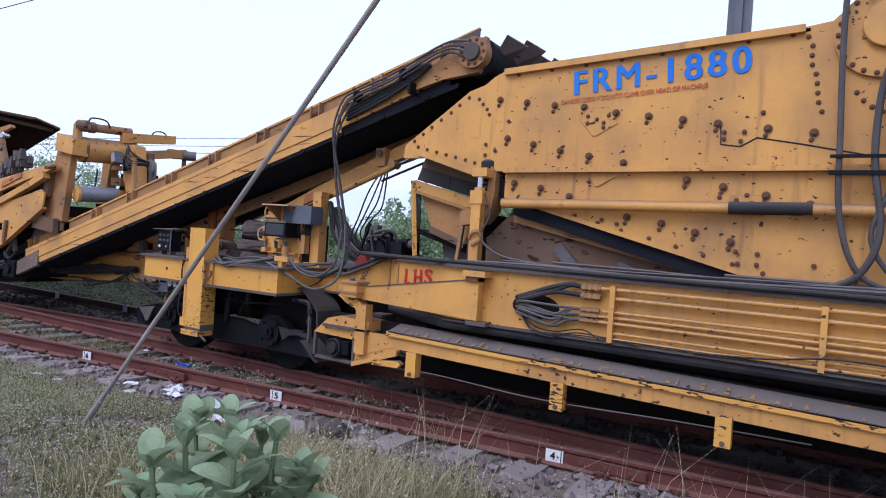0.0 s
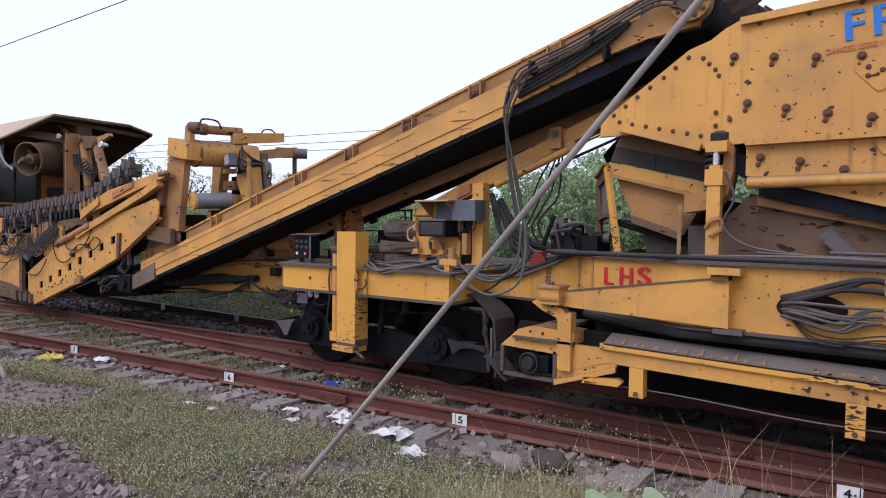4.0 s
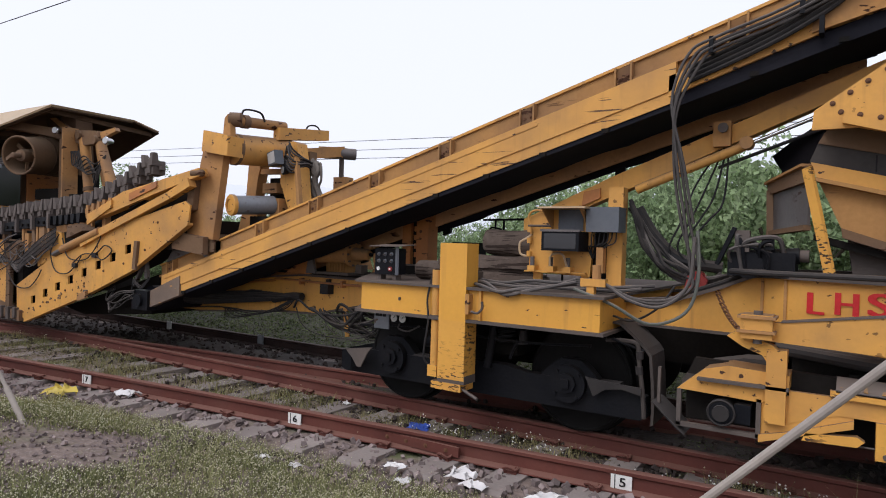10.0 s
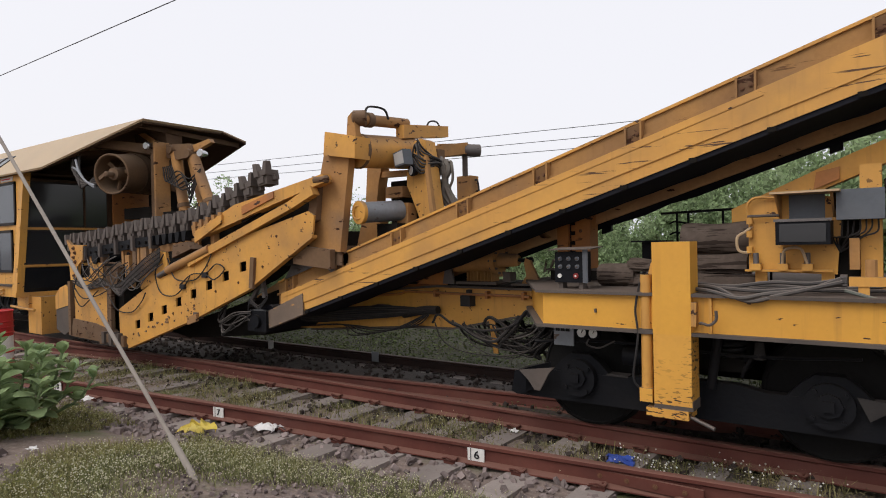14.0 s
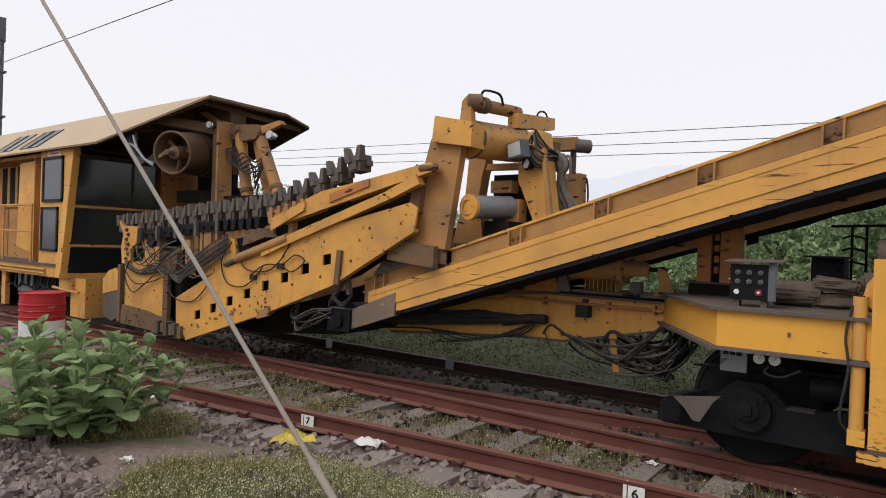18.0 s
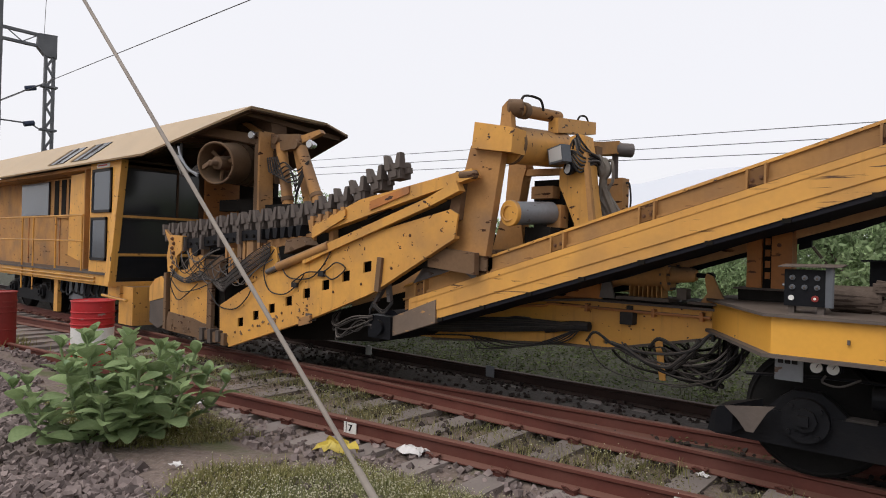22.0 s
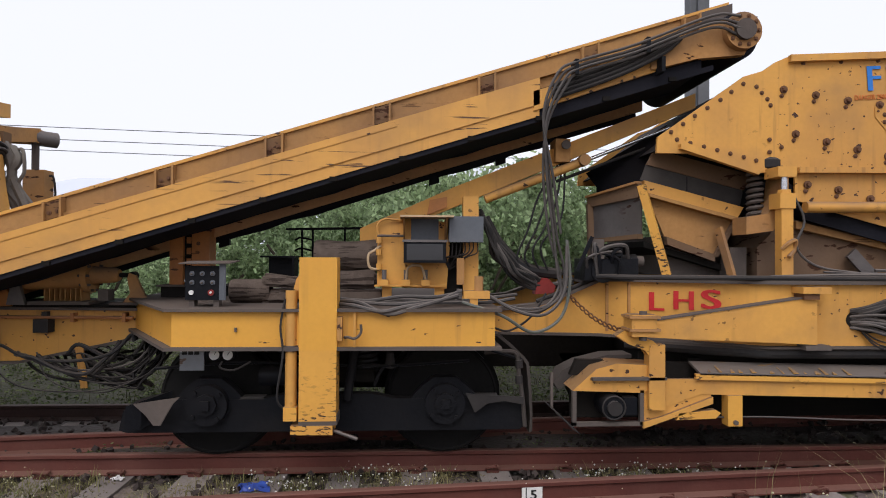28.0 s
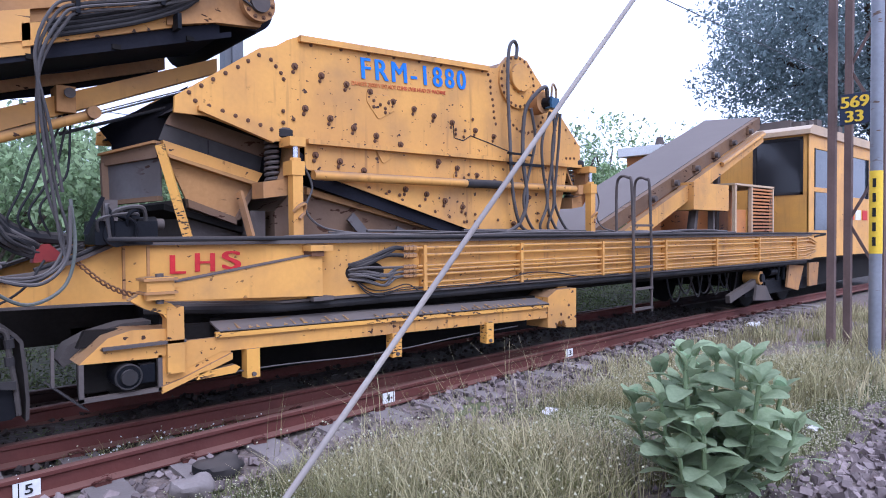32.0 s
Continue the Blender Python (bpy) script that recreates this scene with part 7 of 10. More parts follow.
part("tension_bracket", prism([(-9.86, 1.14), (-9.62, 1.16), (-9.58, 1.4), (-9.38, 1.5), (-9.38, 1.72), (-9.82, 1.73), (-9.98, 1.82), (-9.96, 1.76), (-9.84, 1.6), (-9.9, 1.4)], 5.34, 5.39), yellow_worn, exc, "yellow chain tension bracket", 0.006)
for k in range(7):
    shared("bolt", bolt_big, exc, (-9.72 + 0.05 * (k % 2), 5.34, 1.22 + 0.075 * k))
part("gear_cover", prism([(-8.8, 1.06), (-8.38, 1.06), (-8.34, 1.36), (-8.45, 1.44), (-8.72, 1.44), (-8.8, 1.36)], 5.36, 5.46), hood_dust, exc, "dusty brown gear cover", 0.012)
part("cover_slot", box(-8.72, -8.44, 5.355, 5.36, 1.38, 1.42), under_steel, exc)
for x, w, z0, z1, m_ in ((-9.2, 0.14, 1.42, 1.66, black_steel), (-8.98, 0.1, 1.3, 1.6, hood_dust), (-8.2, 0.12, 1.05, 1.55, yellow_dust), (-7.98, 0.1, 1.15, 1.62, hood_dust), (-7.75, 0.16, 1.3, 1.7, yellow_dust)):
    part("upright_block", box(x, x + w, 5.4, 5.5, z0, z1), m_, exc, bevel=0.012)
part("cross_shaft", rod((-9.05, 5.35, 1.5), (-9.05, 5.9, 1.5), 0.09, 16), black_steel, exc)
part("hump_plate", prism([(-7.7, 1.04), (-7.2, 1.2), (-6.98, 1.4), (-7.02, 1.58), (-7.28, 1.62), (-7.55, 1.5), (-7.75, 1.25)], 5.37, 5.41), yellow_worn, exc, "yellow hump plate over the trough", 0.008)
part("hump_block", prism([(-6.75, 1.5), (-6.3, 1.62), (-6.4, 1.72), (-6.72, 1.68)], 5.3, 5.5), hood_dust, exc, bevel=0.01)
part("cross_rail", prism([(-7.45, 1.66), (-6.35, 1.78), (-6.35, 1.68), (-7.45, 1.55)], 5.46, 5.5), yellow_dust, exc, bevel=0.006)
bm = bmesh.new()
for k in range(45):
    x = random.uniform(-9.8, -6.2)
    z = 0.24 + max(0.0, (x + 8.05) * 0.3) + abs(random.gauss(0, 0.08))
    r = random.uniform(0.006, 0.018)
    hexa([(x - r, 5.335, z - r), (x + r * 1.3, 5.335, z - r * 0.8), (x + r, 5.38, z - r), (x - r, 5.38, z - r), (x - r * 0.7, 5.345, z + r), (x + r * 0.8, 5.345, z + r * 0.7), (x + r, 5.38, z + r), (x - r, 5.38, z + r)], bm)
tagged(part("caked_soil", bm, hood_dust, exc, "lumps of dried soil on the plates"), kind="stuff")
# guide rail and chain
CHAIN = [(-10.05, 5.5, 1.74), (-9.0, 5.5, 1.80), (-7.9, 5.5, 1.90), (-6.9, 5.5, 1.96), (-6.37, 5.5, 2.01), (-5.85, 5.5, 2.14), (-5.4, 5.5, 2.31), (-5.0, 5.5, 2.50)]
line = smooth_line(CHAIN, 12)
for k in range(5):
    xa, xb = -9.85 + 0.5 * k, -9.42 + 0.5 * k
    pa, pb = (min(line, key=lambda v: abs(v.x - x)) for x in (xa, xb))
    part("chain_guide", hexa([(xa, 5.38, pa.z - 0.25), (xb, 5.38, pb.z - 0.25), (xb, 5.46, pb.z - 0.25), (xa, 5.46, pa.z - 0.25), (xa, 5.38, pa.z - 0.11), (xb, 5.38, pb.z - 0.11), (xb, 5.46, pb.z - 0.11), (xa, 5.46, pa.z - 0.11)]), black_steel, exc, "black chain guide rail", 0.01)
    part("guide_clamp", box(xb + 0.005, xb + 0.065, 5.34, 5.47, pb.z - 0.29, pb.z - 0.07), chain_steel, exc, bevel=0.012)
    for j in (0.12, 0.3):
        part("guide_bolt", rod((xa + j, 5.355, pa.z - 0.18), (xa + j, 5.385, pa.z - 0.18), 0.025, 8), under_steel, exc)
for k in range(6):
    x = -7.38 + 0.165 * k
    p = min(line, key=lambda v: abs(v.x - x))
    part("guide_tooth", prism([(x - 0.05, p.z - 0.12), (x + 0.06, p.z - 0.11), (x + 0.035, p.z - 0.25), (x - 0.035, p.z - 0.25)], 5.36, 5.5), black_steel, exc, bevel=0.012)
for x, z0, z1 in ((-9.32, 1.45, 1.65), (-8.3, 1.4, 1.72), (-7.85, 1.35, 1.76), (-7.5, 1.3, 1.8)):
    part("guide_leg", box(x, x + 0.06, 5.4, 5.45, z0, z1), yellow_dust, exc, bevel=0.006)
lm = bmesh.new()
prism([(-0.085, -0.11), (0.085, -0.11), (0.105, 0.03), (0.105, 0.07), (-0.105, 0.07), (-0.105, 0.03)], -0.08, 0.1, lm)
for s_ in (-1, 1):
    hexa([(s_ * 0.072 - 0.04, -0.11, 0.0), (s_ * 0.072 + 0.04, -0.11, 0.0), (s_ * 0.072 + 0.04, 0.0, 0.0), (s_ * 0.072 - 0.04, 0.0, 0.0), (s_ * 0.105 - 0.026, -0.1, 0.17), (s_ * 0.105 + 0.026, -0.1, 0.17), (s_ * 0.105 + 0.026, -0.03, 0.17), (s_ * 0.105 - 0.026, -0.03, 0.17)], lm)
box(-0.05, 0.05, -0.1, 0.0, -0.09, -0.02, lm)
box(-0.16, 0.16, 0.0, 0.06, -0.06, 0.0, lm)
link = mesh_only(bevelled(lm, 0.012), chain_steel, "chain_link")
dist, step = 0.0, 0.0
prev = line[0]
acc = [(0.0, line[0])]
for v in line[1:]:
    dist += (v - prev).length
    acc.append((dist, v))
    prev = v
for k in range(int(dist / 0.285) + 1):
    want = k * 0.285
    i = max(j for j, (d, v) in enumerate(acc) if d <= want)
    i = min(i, len(acc) - 2)
    f = (want - acc[i][0]) / max(acc[i + 1][0] - acc[i][0], 1e-5)
    p = acc[i][1].lerp(acc[i + 1][1], f)
    d = acc[i + 1][1] - acc[i][1]
    if p.x > -5.9:
        p = p + Vector((0.09 * (p.x + 5.9), 0, 0.0))
    ob = shared("chain_link", link, exc, p)
    ob.rotation_euler = (0, -0.4 * math.atan2(d.z, d.x) + random.uniform(-0.08, 0.08), 0)
# telescopic upper arms
part("upper_arm", prism([(-3.78, 2.42), (-3.74, 2.33), (-4.65, 2.12), (-5.35, 1.95), (-6.05, 1.78), (-6.18, 1.88), (-5.37, 2.16), (-4.57, 2.29)], 5.33, 5.45), yellow_worn, exc, "upper yellow lever arm", 0.008)
part("lower_arm", prism([(-3.95, 2.30), (-4.33, 2.14), (-5.96, 1.63), (-6.4, 1.45), (-6.36, 1.38), (-5.9, 1.54), (-4.3, 2.05), (-3.9, 2.2)], 5.30, 5.4), yellow_worn, exc, bevel=0.008)
part("arm_cylinder", rod((-6.9, 5.33, 1.33), (-5.9, 5.33, 1.62), 0.06, 14), yellow_dust, exc, "dusty hydraulic cylinder")
part("cylinder_rod", rod((-7.15, 5.33, 1.25), (-6.9, 5.33, 1.33), 0.035, 10), grey_steel, exc)
part("arm_brace", prism([(-6.2, 1.85), (-5.6, 2.05), (-5.6, 1.95), (-6.2, 1.7)], 5.3, 5.33), yellow_worn, exc, bevel=0.004)
part("arm_box", prism([(-5.2, 2.03), (-4.6, 2.2), (-4.6, 2.28), (-5.2, 2.13)], 5.31, 5.5), orange, exc, bevel=0.006)
finger = part("finger_plate", prism([(-6.33, 1.93), (-5.66, 2.05), (-5.58, 1.92), (-6.2, 1.74), (-6.3, 1.8)], 5.34, 5.40), yellow_dust, exc, "dusty yellow finger plate", 0.008)
for k in range(5):
    x = -6.25 + 0.14 * k
    part("finger", box(x, x + 0.06, 5.31, 5.36, 1.84 + 0.035 * k, 1.98 + 0.025 * k), yellow_dust, finger, bevel=0.008)
part("arm_slot", prism([(-5.3, 1.98), (-4.95, 2.1), (-4.95, 2.04), (-5.3, 1.92)], 5.38, 5.42), under_steel, exc)
part("clamp_strip", bar((-5.02, 5.33, 1.5), (-5.06, 5.33, 1.12), 0.04, 0.07), hood_dust, exc)
# loose cables on the excavator
for k in range(16):
    x = -9.75 + 0.115 * k + random.uniform(-0.1, 0.1)
    z = 1.5 - 0.012 * k + random.uniform(-0.12, 0.05)
    dip = random.uniform(0.1, 0.4)
    part("cable", tube([(x, 5.33, z), (x + 0.15, 5.29, z - dip * 0.6), (x + 0.4, 5.28, z - dip), (x + 0.7, 5.29, z - dip * 0.5 + 0.05), (x + 0.9, 5.34, z + 0.05)], random.choice((0.006, 0.008, 0.011)), 5, 5), random.choice((rubber, hose_mat, hose_mat, rubber)), exc)
for k in range(10):
    part("bundled_cable", tube([(-7.1, 5.33, 1.64 - 0.02 * k), (-7.45, 5.3, 1.5 - 0.025 * k), (-7.8 - 0.02 * k, 5.28, 1.3 - 0.03 * k), (-8.2, 5.29, 1.12 - 0.02 * k), (-8.8, 5.31, 1.06 + 0.015 * k), (-9.3, 5.33, 1.0 + 0.03 * (k % 3)), (-9.75, 5.33, 1.1 + 0.04 * (k % 4))], 0.009, 5, 5), hose_mat if k % 3 else rubber, exc)
# thin wires that hang in loops over the plate with the holes
for pts in (((-7.0, 1.55), (-7.2, 1.3), (-7.1, 1.02), (-6.75, 0.98), (-6.5, 1.12), (-6.35, 1.25)), ((-6.9, 1.5), (-6.7, 1.22), (-6.3, 1.2), (-6.05, 1.32), (-5.9, 1.5), (-5.85, 1.58)), ((-6.6, 1.14), (-6.3, 1.28), (-6.0, 1.3), (-5.75, 1.42), (-5.6, 1.35), (-5.8, 1.22), (-6.0, 1.28)),
            ((-9.6, 1.2), (-9.7, 0.95), (-9.5, 0.72), (-9.2, 0.82), (-8.9, 1.0)), ((-8.6, 0.95), (-8.3, 0.72), (-7.9, 0.7), (-7.6, 0.86), (-7.5, 1.0)), ((-9.75, 1.05), (-9.4, 0.86), (-9.0, 0.9), (-8.6, 1.0))):
    part("loose_wire", tube([(x, 5.325 - 0.012 * (i % 2), z) for i, (x, z) in enumerate(pts)], 0.009, 5, 6), rubber, exc)
part("wire_clip", box(-6.6, -6.5, 5.31, 5.35, 1.08, 1.14), rubber, exc)
part("wire_clip", box(-6.08, -5.98, 5.31, 5.35, 1.24, 1.31), rubber, exc)
# far-side trough
part("far_trough", prism([(x, z) for x, z in CUT], far(5.375), far(5.35)), yellow_dust, exc)
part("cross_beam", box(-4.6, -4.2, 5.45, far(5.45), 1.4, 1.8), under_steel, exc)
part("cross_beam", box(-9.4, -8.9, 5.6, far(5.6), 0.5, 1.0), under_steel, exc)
# Added dark block in place of the deep shadow below the trough.
part("cutter_shroud", prism([(-8.1, 0.35), (-6.3, 0.8), (-5.2, 1.1), (-5.0, 0.9), (-5.7, 0.42), (-7.5, 0.26)], 6.0, 7.4), under_steel, exc, "dark block drawn for the shade under the trough", 0.02)

# ---- lifting gantry ----
gan = thing("lifting_gantry", "yellow lifting gantry with hydraulic cylinders", "gantry", (-3.8, 6.3, 1.2))
part("near_column", prism([(-3.92, 2.68), (-3.52, 2.66), (-3.70, 1.55), (-4.37, 1.60), (-4.03, 2.3)], 5.5, 5.6), yellow_dust, gan, "slanting dusty yellow column", 0.012)
part("near_head", hexa([(-3.85, 5.42, 2.64), (-3.37, 5.42, 2.56), (-3.37, 5.66, 2.56), (-3.85, 5.66, 2.64), (-3.82, 5.42, 2.90), (-3.36, 5.42, 2.80), (-3.36, 5.66, 2.80), (-3.82, 5.66, 2.90)]), yellow_worn, gan, "boxy yellow gantry head", 0.012)
part("cross_tube", rod((-3.55, 5.64, 2.68), (-3.42, 6.45, 2.72), 0.19, 28), yellow_worn, gan, "thick yellow cross tube")
part("tube_collar", rod((-3.55, 5.66, 2.68), (-3.545, 5.70, 2.68), 0.198, 24), hood_dust, gan)
top = part("top_cylinder", rod((-3.46, 5.62, 3.02), (-3.40, 6.35, 3.06), 0.065, 16), yellow_dust, gan, "yellow cylinder on top of the gantry")
part("top_plate", hexa([(-3.42, 6.18, 2.86), (-3.30, 6.18, 2.86), (-3.36, 7.16, 3.0), (-3.48, 7.16, 3.0), (-3.42, 6.18, 3.02), (-3.30, 6.18, 3.02), (-3.36, 7.16, 3.14), (-3.48, 7.16, 3.14)]), yellow_worn, top, "sloping yellow clevis plate", 0.012)
part("top_eye", lathe((-3.53, 5.56, 3.03), (-3.40, 5.66, 3.03), ((0, 0.06), (0.1, 0.09), (0.9, 0.09), (1, 0.06)), 14), hood_dust, top)
part("top_collar", rod((-3.455, 5.70, 3.025), (-3.45, 5.78, 3.03), 0.085, 16), hood_dust, top)
part("top_lug", prism([(-3.58, 2.84), (-3.44, 2.82), (-3.46, 3.02), (-3.50, 3.09), (-3.56, 3.04)], 5.52, 5.6), yellow_dust, top, bevel=0.01)
part("top_hose", tube([(-3.45, 5.68, 3.1), (-3.42, 5.72, 3.17), (-3.36, 5.9, 3.16), (-3.36, 5.98, 3.06)], 0.013, 6, 5), rubber, top)
part("top_hose", tube([(-3.36, 6.7, 3.08), (-3.35, 6.75, 3.14), (-3.36, 6.9, 3.16), (-3.37, 7.0, 3.1)], 0.011, 6, 5), rubber, top)
part("lamp_column", prism([(-3.27, 2.45), (-3.16, 2.58), (-3.16, 2.80), (-3.06, 2.83), (-2.99, 2.80), (-2.95, 2.6), (-2.91, 2.24), (-2.80, 1.6), (-3.05, 1.6), (-3.09, 1.91), (-3.22, 2.2), (-3.27, 2.3)], 6.18, 6.36), yellow_worn, gan, "worn yellow column behind the lamps", 0.012)
part("column_rib", prism([(-2.98, 2.62), (-2.94, 2.62), (-2.80, 1.62), (-2.86, 1.62)], 6.12, 6.18), yellow_dust, gan, bevel=0.006)
part("far_arm", hexa([(-3.06, 6.25, 2.60), (-2.98, 6.25, 2.60), (-3.06, 7.16, 2.76), (-3.16, 7.16, 2.76), (-3.06, 6.25, 2.74), (-2.98, 6.25, 2.74), (-3.06, 7.16, 2.90), (-3.16, 7.16, 2.90)]), yellow_dust, gan, "yellow arm to the far roller", 0.01)
part("far_head", hexa([(-3.5, 7.1, 2.76), (-3.05, 7.1, 2.74), (-3.05, 7.25, 2.74), (-3.5, 7.25, 2.76), (-3.5, 7.1, 2.92), (-3.05, 7.1, 2.88), (-3.05, 7.25, 2.88), (-3.5, 7.25, 2.92)]), yellow_dust, gan, bevel=0.012)
part("cap_roller", rod((-3.12, 7.12, 2.80), (-2.98, 7.3, 2.80), 0.08, 18), grey_steel, gan, "bare steel roller end")
part("far_rod", rod((-3.11, 7.16, 2.74), (-3.11, 7.16, 2.4), 0.035, 12), dusty_steel, gan)
part("far_post", box(-3.2, -2.99, 7.1, 7.28, 1.5, 2.47), yellow_dust, gan, bevel=0.012)
part("far_wire", tube([(-2.99, 7.2, 2.42), (-2.95, 7.2, 2.4), (-2.93, 7.2, 2.2), (-2.96, 7.2, 1.9)], 0.012, 6, 5), rubber, gan)
part("inner_leg", prism([(-3.94, 2.66), (-3.76, 2.66), (-3.72, 2.52), (-3.76, 2.4), (-3.80, 2.15), (-3.72, 1.6), (-4.15, 1.6), (-3.98, 2.18)], 6.24, 6.4), yellow_dust, gan, "dusty yellow inner leg", 0.012)
part("inner_tie", prism([(-3.76, 2.44), (-3.3, 2.43), (-3.3, 2.50), (-3.76, 2.51)], 6.26, 6.34), yellow_dust, gan, bevel=0.006)
part("inner_block", box(-3.62, -3.36, 6.2, 6.38, 2.18, 2.31), yellow_dust, gan, "small dusty yellow block", 0.014)
# Plain dark block that fills the space between the gantry legs.
part("dark_drive", box(-3.72, -3.12, 6.42, 6.7, 1.6, 2.40), under_steel, gan, "plain dark mass between the gantry legs", 0.03)
part("drive_disc", rod((-3.3, 6.36, 2.2), (-3.3, 6.42, 2.2), 0.09, 16), black_steel, gan)
lowc = part("slew_cylinder", rod((-3.475, 5.62, 1.985), (-3.33, 6.12, 2.015), 0.118, 26), galvanized, gan, "oily steel cylinder with pale yellow end cap")
part("cylinder_cap", rod((-3.485, 5.575, 1.984), (-3.473, 5.625, 1.986), 0.132, 28), yellow, lowc, "pale yellow end cap", 0.006)
part("cap_ring", tube([(-3.487 + 0.075 * math.cos(k * math.tau / 18), 5.572, 1.984 + 0.075 * math.sin(k * math.tau / 18)) for k in range(19)], 0.009, 5, 1), yellow_worn, lowc)
part("cylinder_clevis", box(-3.36, -3.2, 6.1, 6.26, 1.86, 2.1), yellow_dust, lowc, bevel=0.02)
part("clevis_pin", rod((-3.28, 6.07, 1.98), (-3.28, 6.1, 1.98), 0.05, 14), grey_steel, lowc)
part("under_block", box(-3.5, -3.2, 5.9, 6.1, 1.62, 1.86), under_steel, gan, bevel=0.02)
lamp_box = part("lamp_head", hexa([(-3.28, 5.98, 2.50), (-3.09, 5.93, 2.52), (-3.05, 6.03, 2.52), (-3.24, 6.08, 2.50), (-3.30, 5.97, 2.66), (-3.11, 5.92, 2.69), (-3.07, 6.02, 2.69), (-3.26, 6.07, 2.66)]), grey_box, gan, "tilted square work lamp", 0.01)
part("lamp_lens", hexa([(-3.27, 5.972, 2.52), (-3.105, 5.925, 2.535), (-3.104, 5.93, 2.535), (-3.27, 5.978, 2.52), (-3.285, 5.964, 2.645), (-3.12, 5.915, 2.675), (-3.119, 5.92, 2.675), (-3.285, 5.97, 2.645)]), lens_glass, lamp_box)
round_lamp = part("round_lamp", lathe((-3.12, 6.07, 2.46), (-3.08, 6.18, 2.47), ((0, 0.05), (0.05, 0.068), (0.5, 0.06), (1, 0.03)), 20), black_steel, gan, "round headlamp")
part("lamp_glass", rod((-3.122, 6.066, 2.46), (-3.119, 6.072, 2.46), 0.05, 18), lens_glass, round_lamp)
part("gantry_plate", box(-4.4, -3.7, 5.52, 6.2, 1.4, 1.62), hood_dust, gan, "dusty gantry base", 0.012)
part("gantry_foot", box(-4.3, -3.2, 5.7, far(5.7), 1.2, 1.45), under_steel, gan)
part("pivot_bracket", prism([(-4.16, 1.86), (-4.0, 1.92), (-3.95, 2.3), (-4.04, 2.42), (-4.14, 2.3), (-4.1, 2.1)], 5.42, 5.5), hood_dust, gan, bevel=0.012)
part("pivot", rod((-4.05, 5.36, 2.3), (-4.05, 5.5, 2.3), 0.06, 14), under_steel, gan)
part("pivot_pin", lathe((-3.72, 5.36, 2.36), (-3.95, 5.36, 2.36), ((0, 0.02), (0.1, 0.045), (0.9, 0.045), (1, 0.02)), 12), hood_dust, gan)
part("side_box", prism([(-4.4, 1.42), (-3.78, 1.36), (-3.78, 1.58), (-4.4, 1.64)], 5.42, 5.5), hood_dust, gan, "dusty brown plate", 0.006)
part("inner_plate", prism([(-4.75, 1.22), (-4.1, 1.42), (-3.75, 1.2), (-3.8, 1.62), (-4.42, 1.66)], 5.58, 5.62), grey_steel, gan, "bare grey inner plate")
for k in range(9):
    z = 2.46 + 0.035 * k
    part("gantry_hose", tube([(-3.2 + 0.015 * k + random.uniform(-0.03, 0.03), 6.14, z), (-3.12 + 0.012 * k, 6.08 + 0.01 * (k % 4), z + 0.12 - 0.02 * (k % 5)), (-3.0 + 0.012 * (k % 5), 6.1, z - 0.04), (-2.94 + 0.015 * (k % 4), 6.3, 2.52 + 0.01 * k), (-2.98, 6.5, 2.42 + 0.02 * k)], 0.011, 6, 5), hose_mat if k % 2 else rubber, gan)
cloth_grey = paint("dusty_grey_wrapping", (0.19, 0.17, 0.15), (0.13, 0.115, 0.10), 0.85, scale=6, bump=0.4)
for k in range(7):
    x, a, b = -3.06 + 0.03 * k, random.uniform(-0.05, 0.05), random.uniform(-0.05, 0.05)
    part("wrapped_hose", tube([(x, 6.45, 2.68 - 0.02 * k), (x + 0.04 + a, 6.42, 2.52 + b), (x + 0.06 + b, 6.42, 2.36), (x + 0.07 - a, 6.45, 2.2 + a), (x + 0.14, 6.5, 2.0 + b), (x + 0.16, 6.52, 1.8)], 0.016 + 0.012 * (k % 3), 7, 5), cloth_grey, gan)
part("valve_block", box(-3.12, -2.95, 6.38, 6.5, 2.5, 2.72), hood_dust, gan, bevel=0.02)
part("gantry_base", prism([(-4.4, 1.2), (-2.6, 1.2), (-2.8, 1.6), (-4.4, 1.6)], 6.9, 7.3), yellow_dust, gan)

# ---- leading cab wagon ----
cab = thing("cab_wagon", "yellow driver's cab wagon with dusty overhanging roof", "rail vehicle", (-14, MID, 0.8))
FX = -11.75
YN, YF = 5.40, far(5.40)
part("roof_top", hexa([(-26, 5.9, 3.70), (-8.5, 5.9, 3.70), (-8.55, 7.4, 3.70), (-26, 7.4, 3.70), (-26, 5.9, 3.73), (-8.47, 5.89, 3.735), (-8.52, 7.4, 3.735), (-26, 7.4, 3.73)]), cream, cab, "pale dusty roof sheet", 0.004)
part("roof_slope", hexa([(-26, 5.26, 3.06), (-10.67, 5.26, 3.06), (-8.5, 5.9, 3.70), (-26, 5.9, 3.70), (-26, 5.24, 3.09), (-10.65, 5.25, 3.09), (-8.47, 5.89, 3.735), (-26, 5.89, 3.735)]), cream, cab, "dusty cream sloping roof side", 0.004)


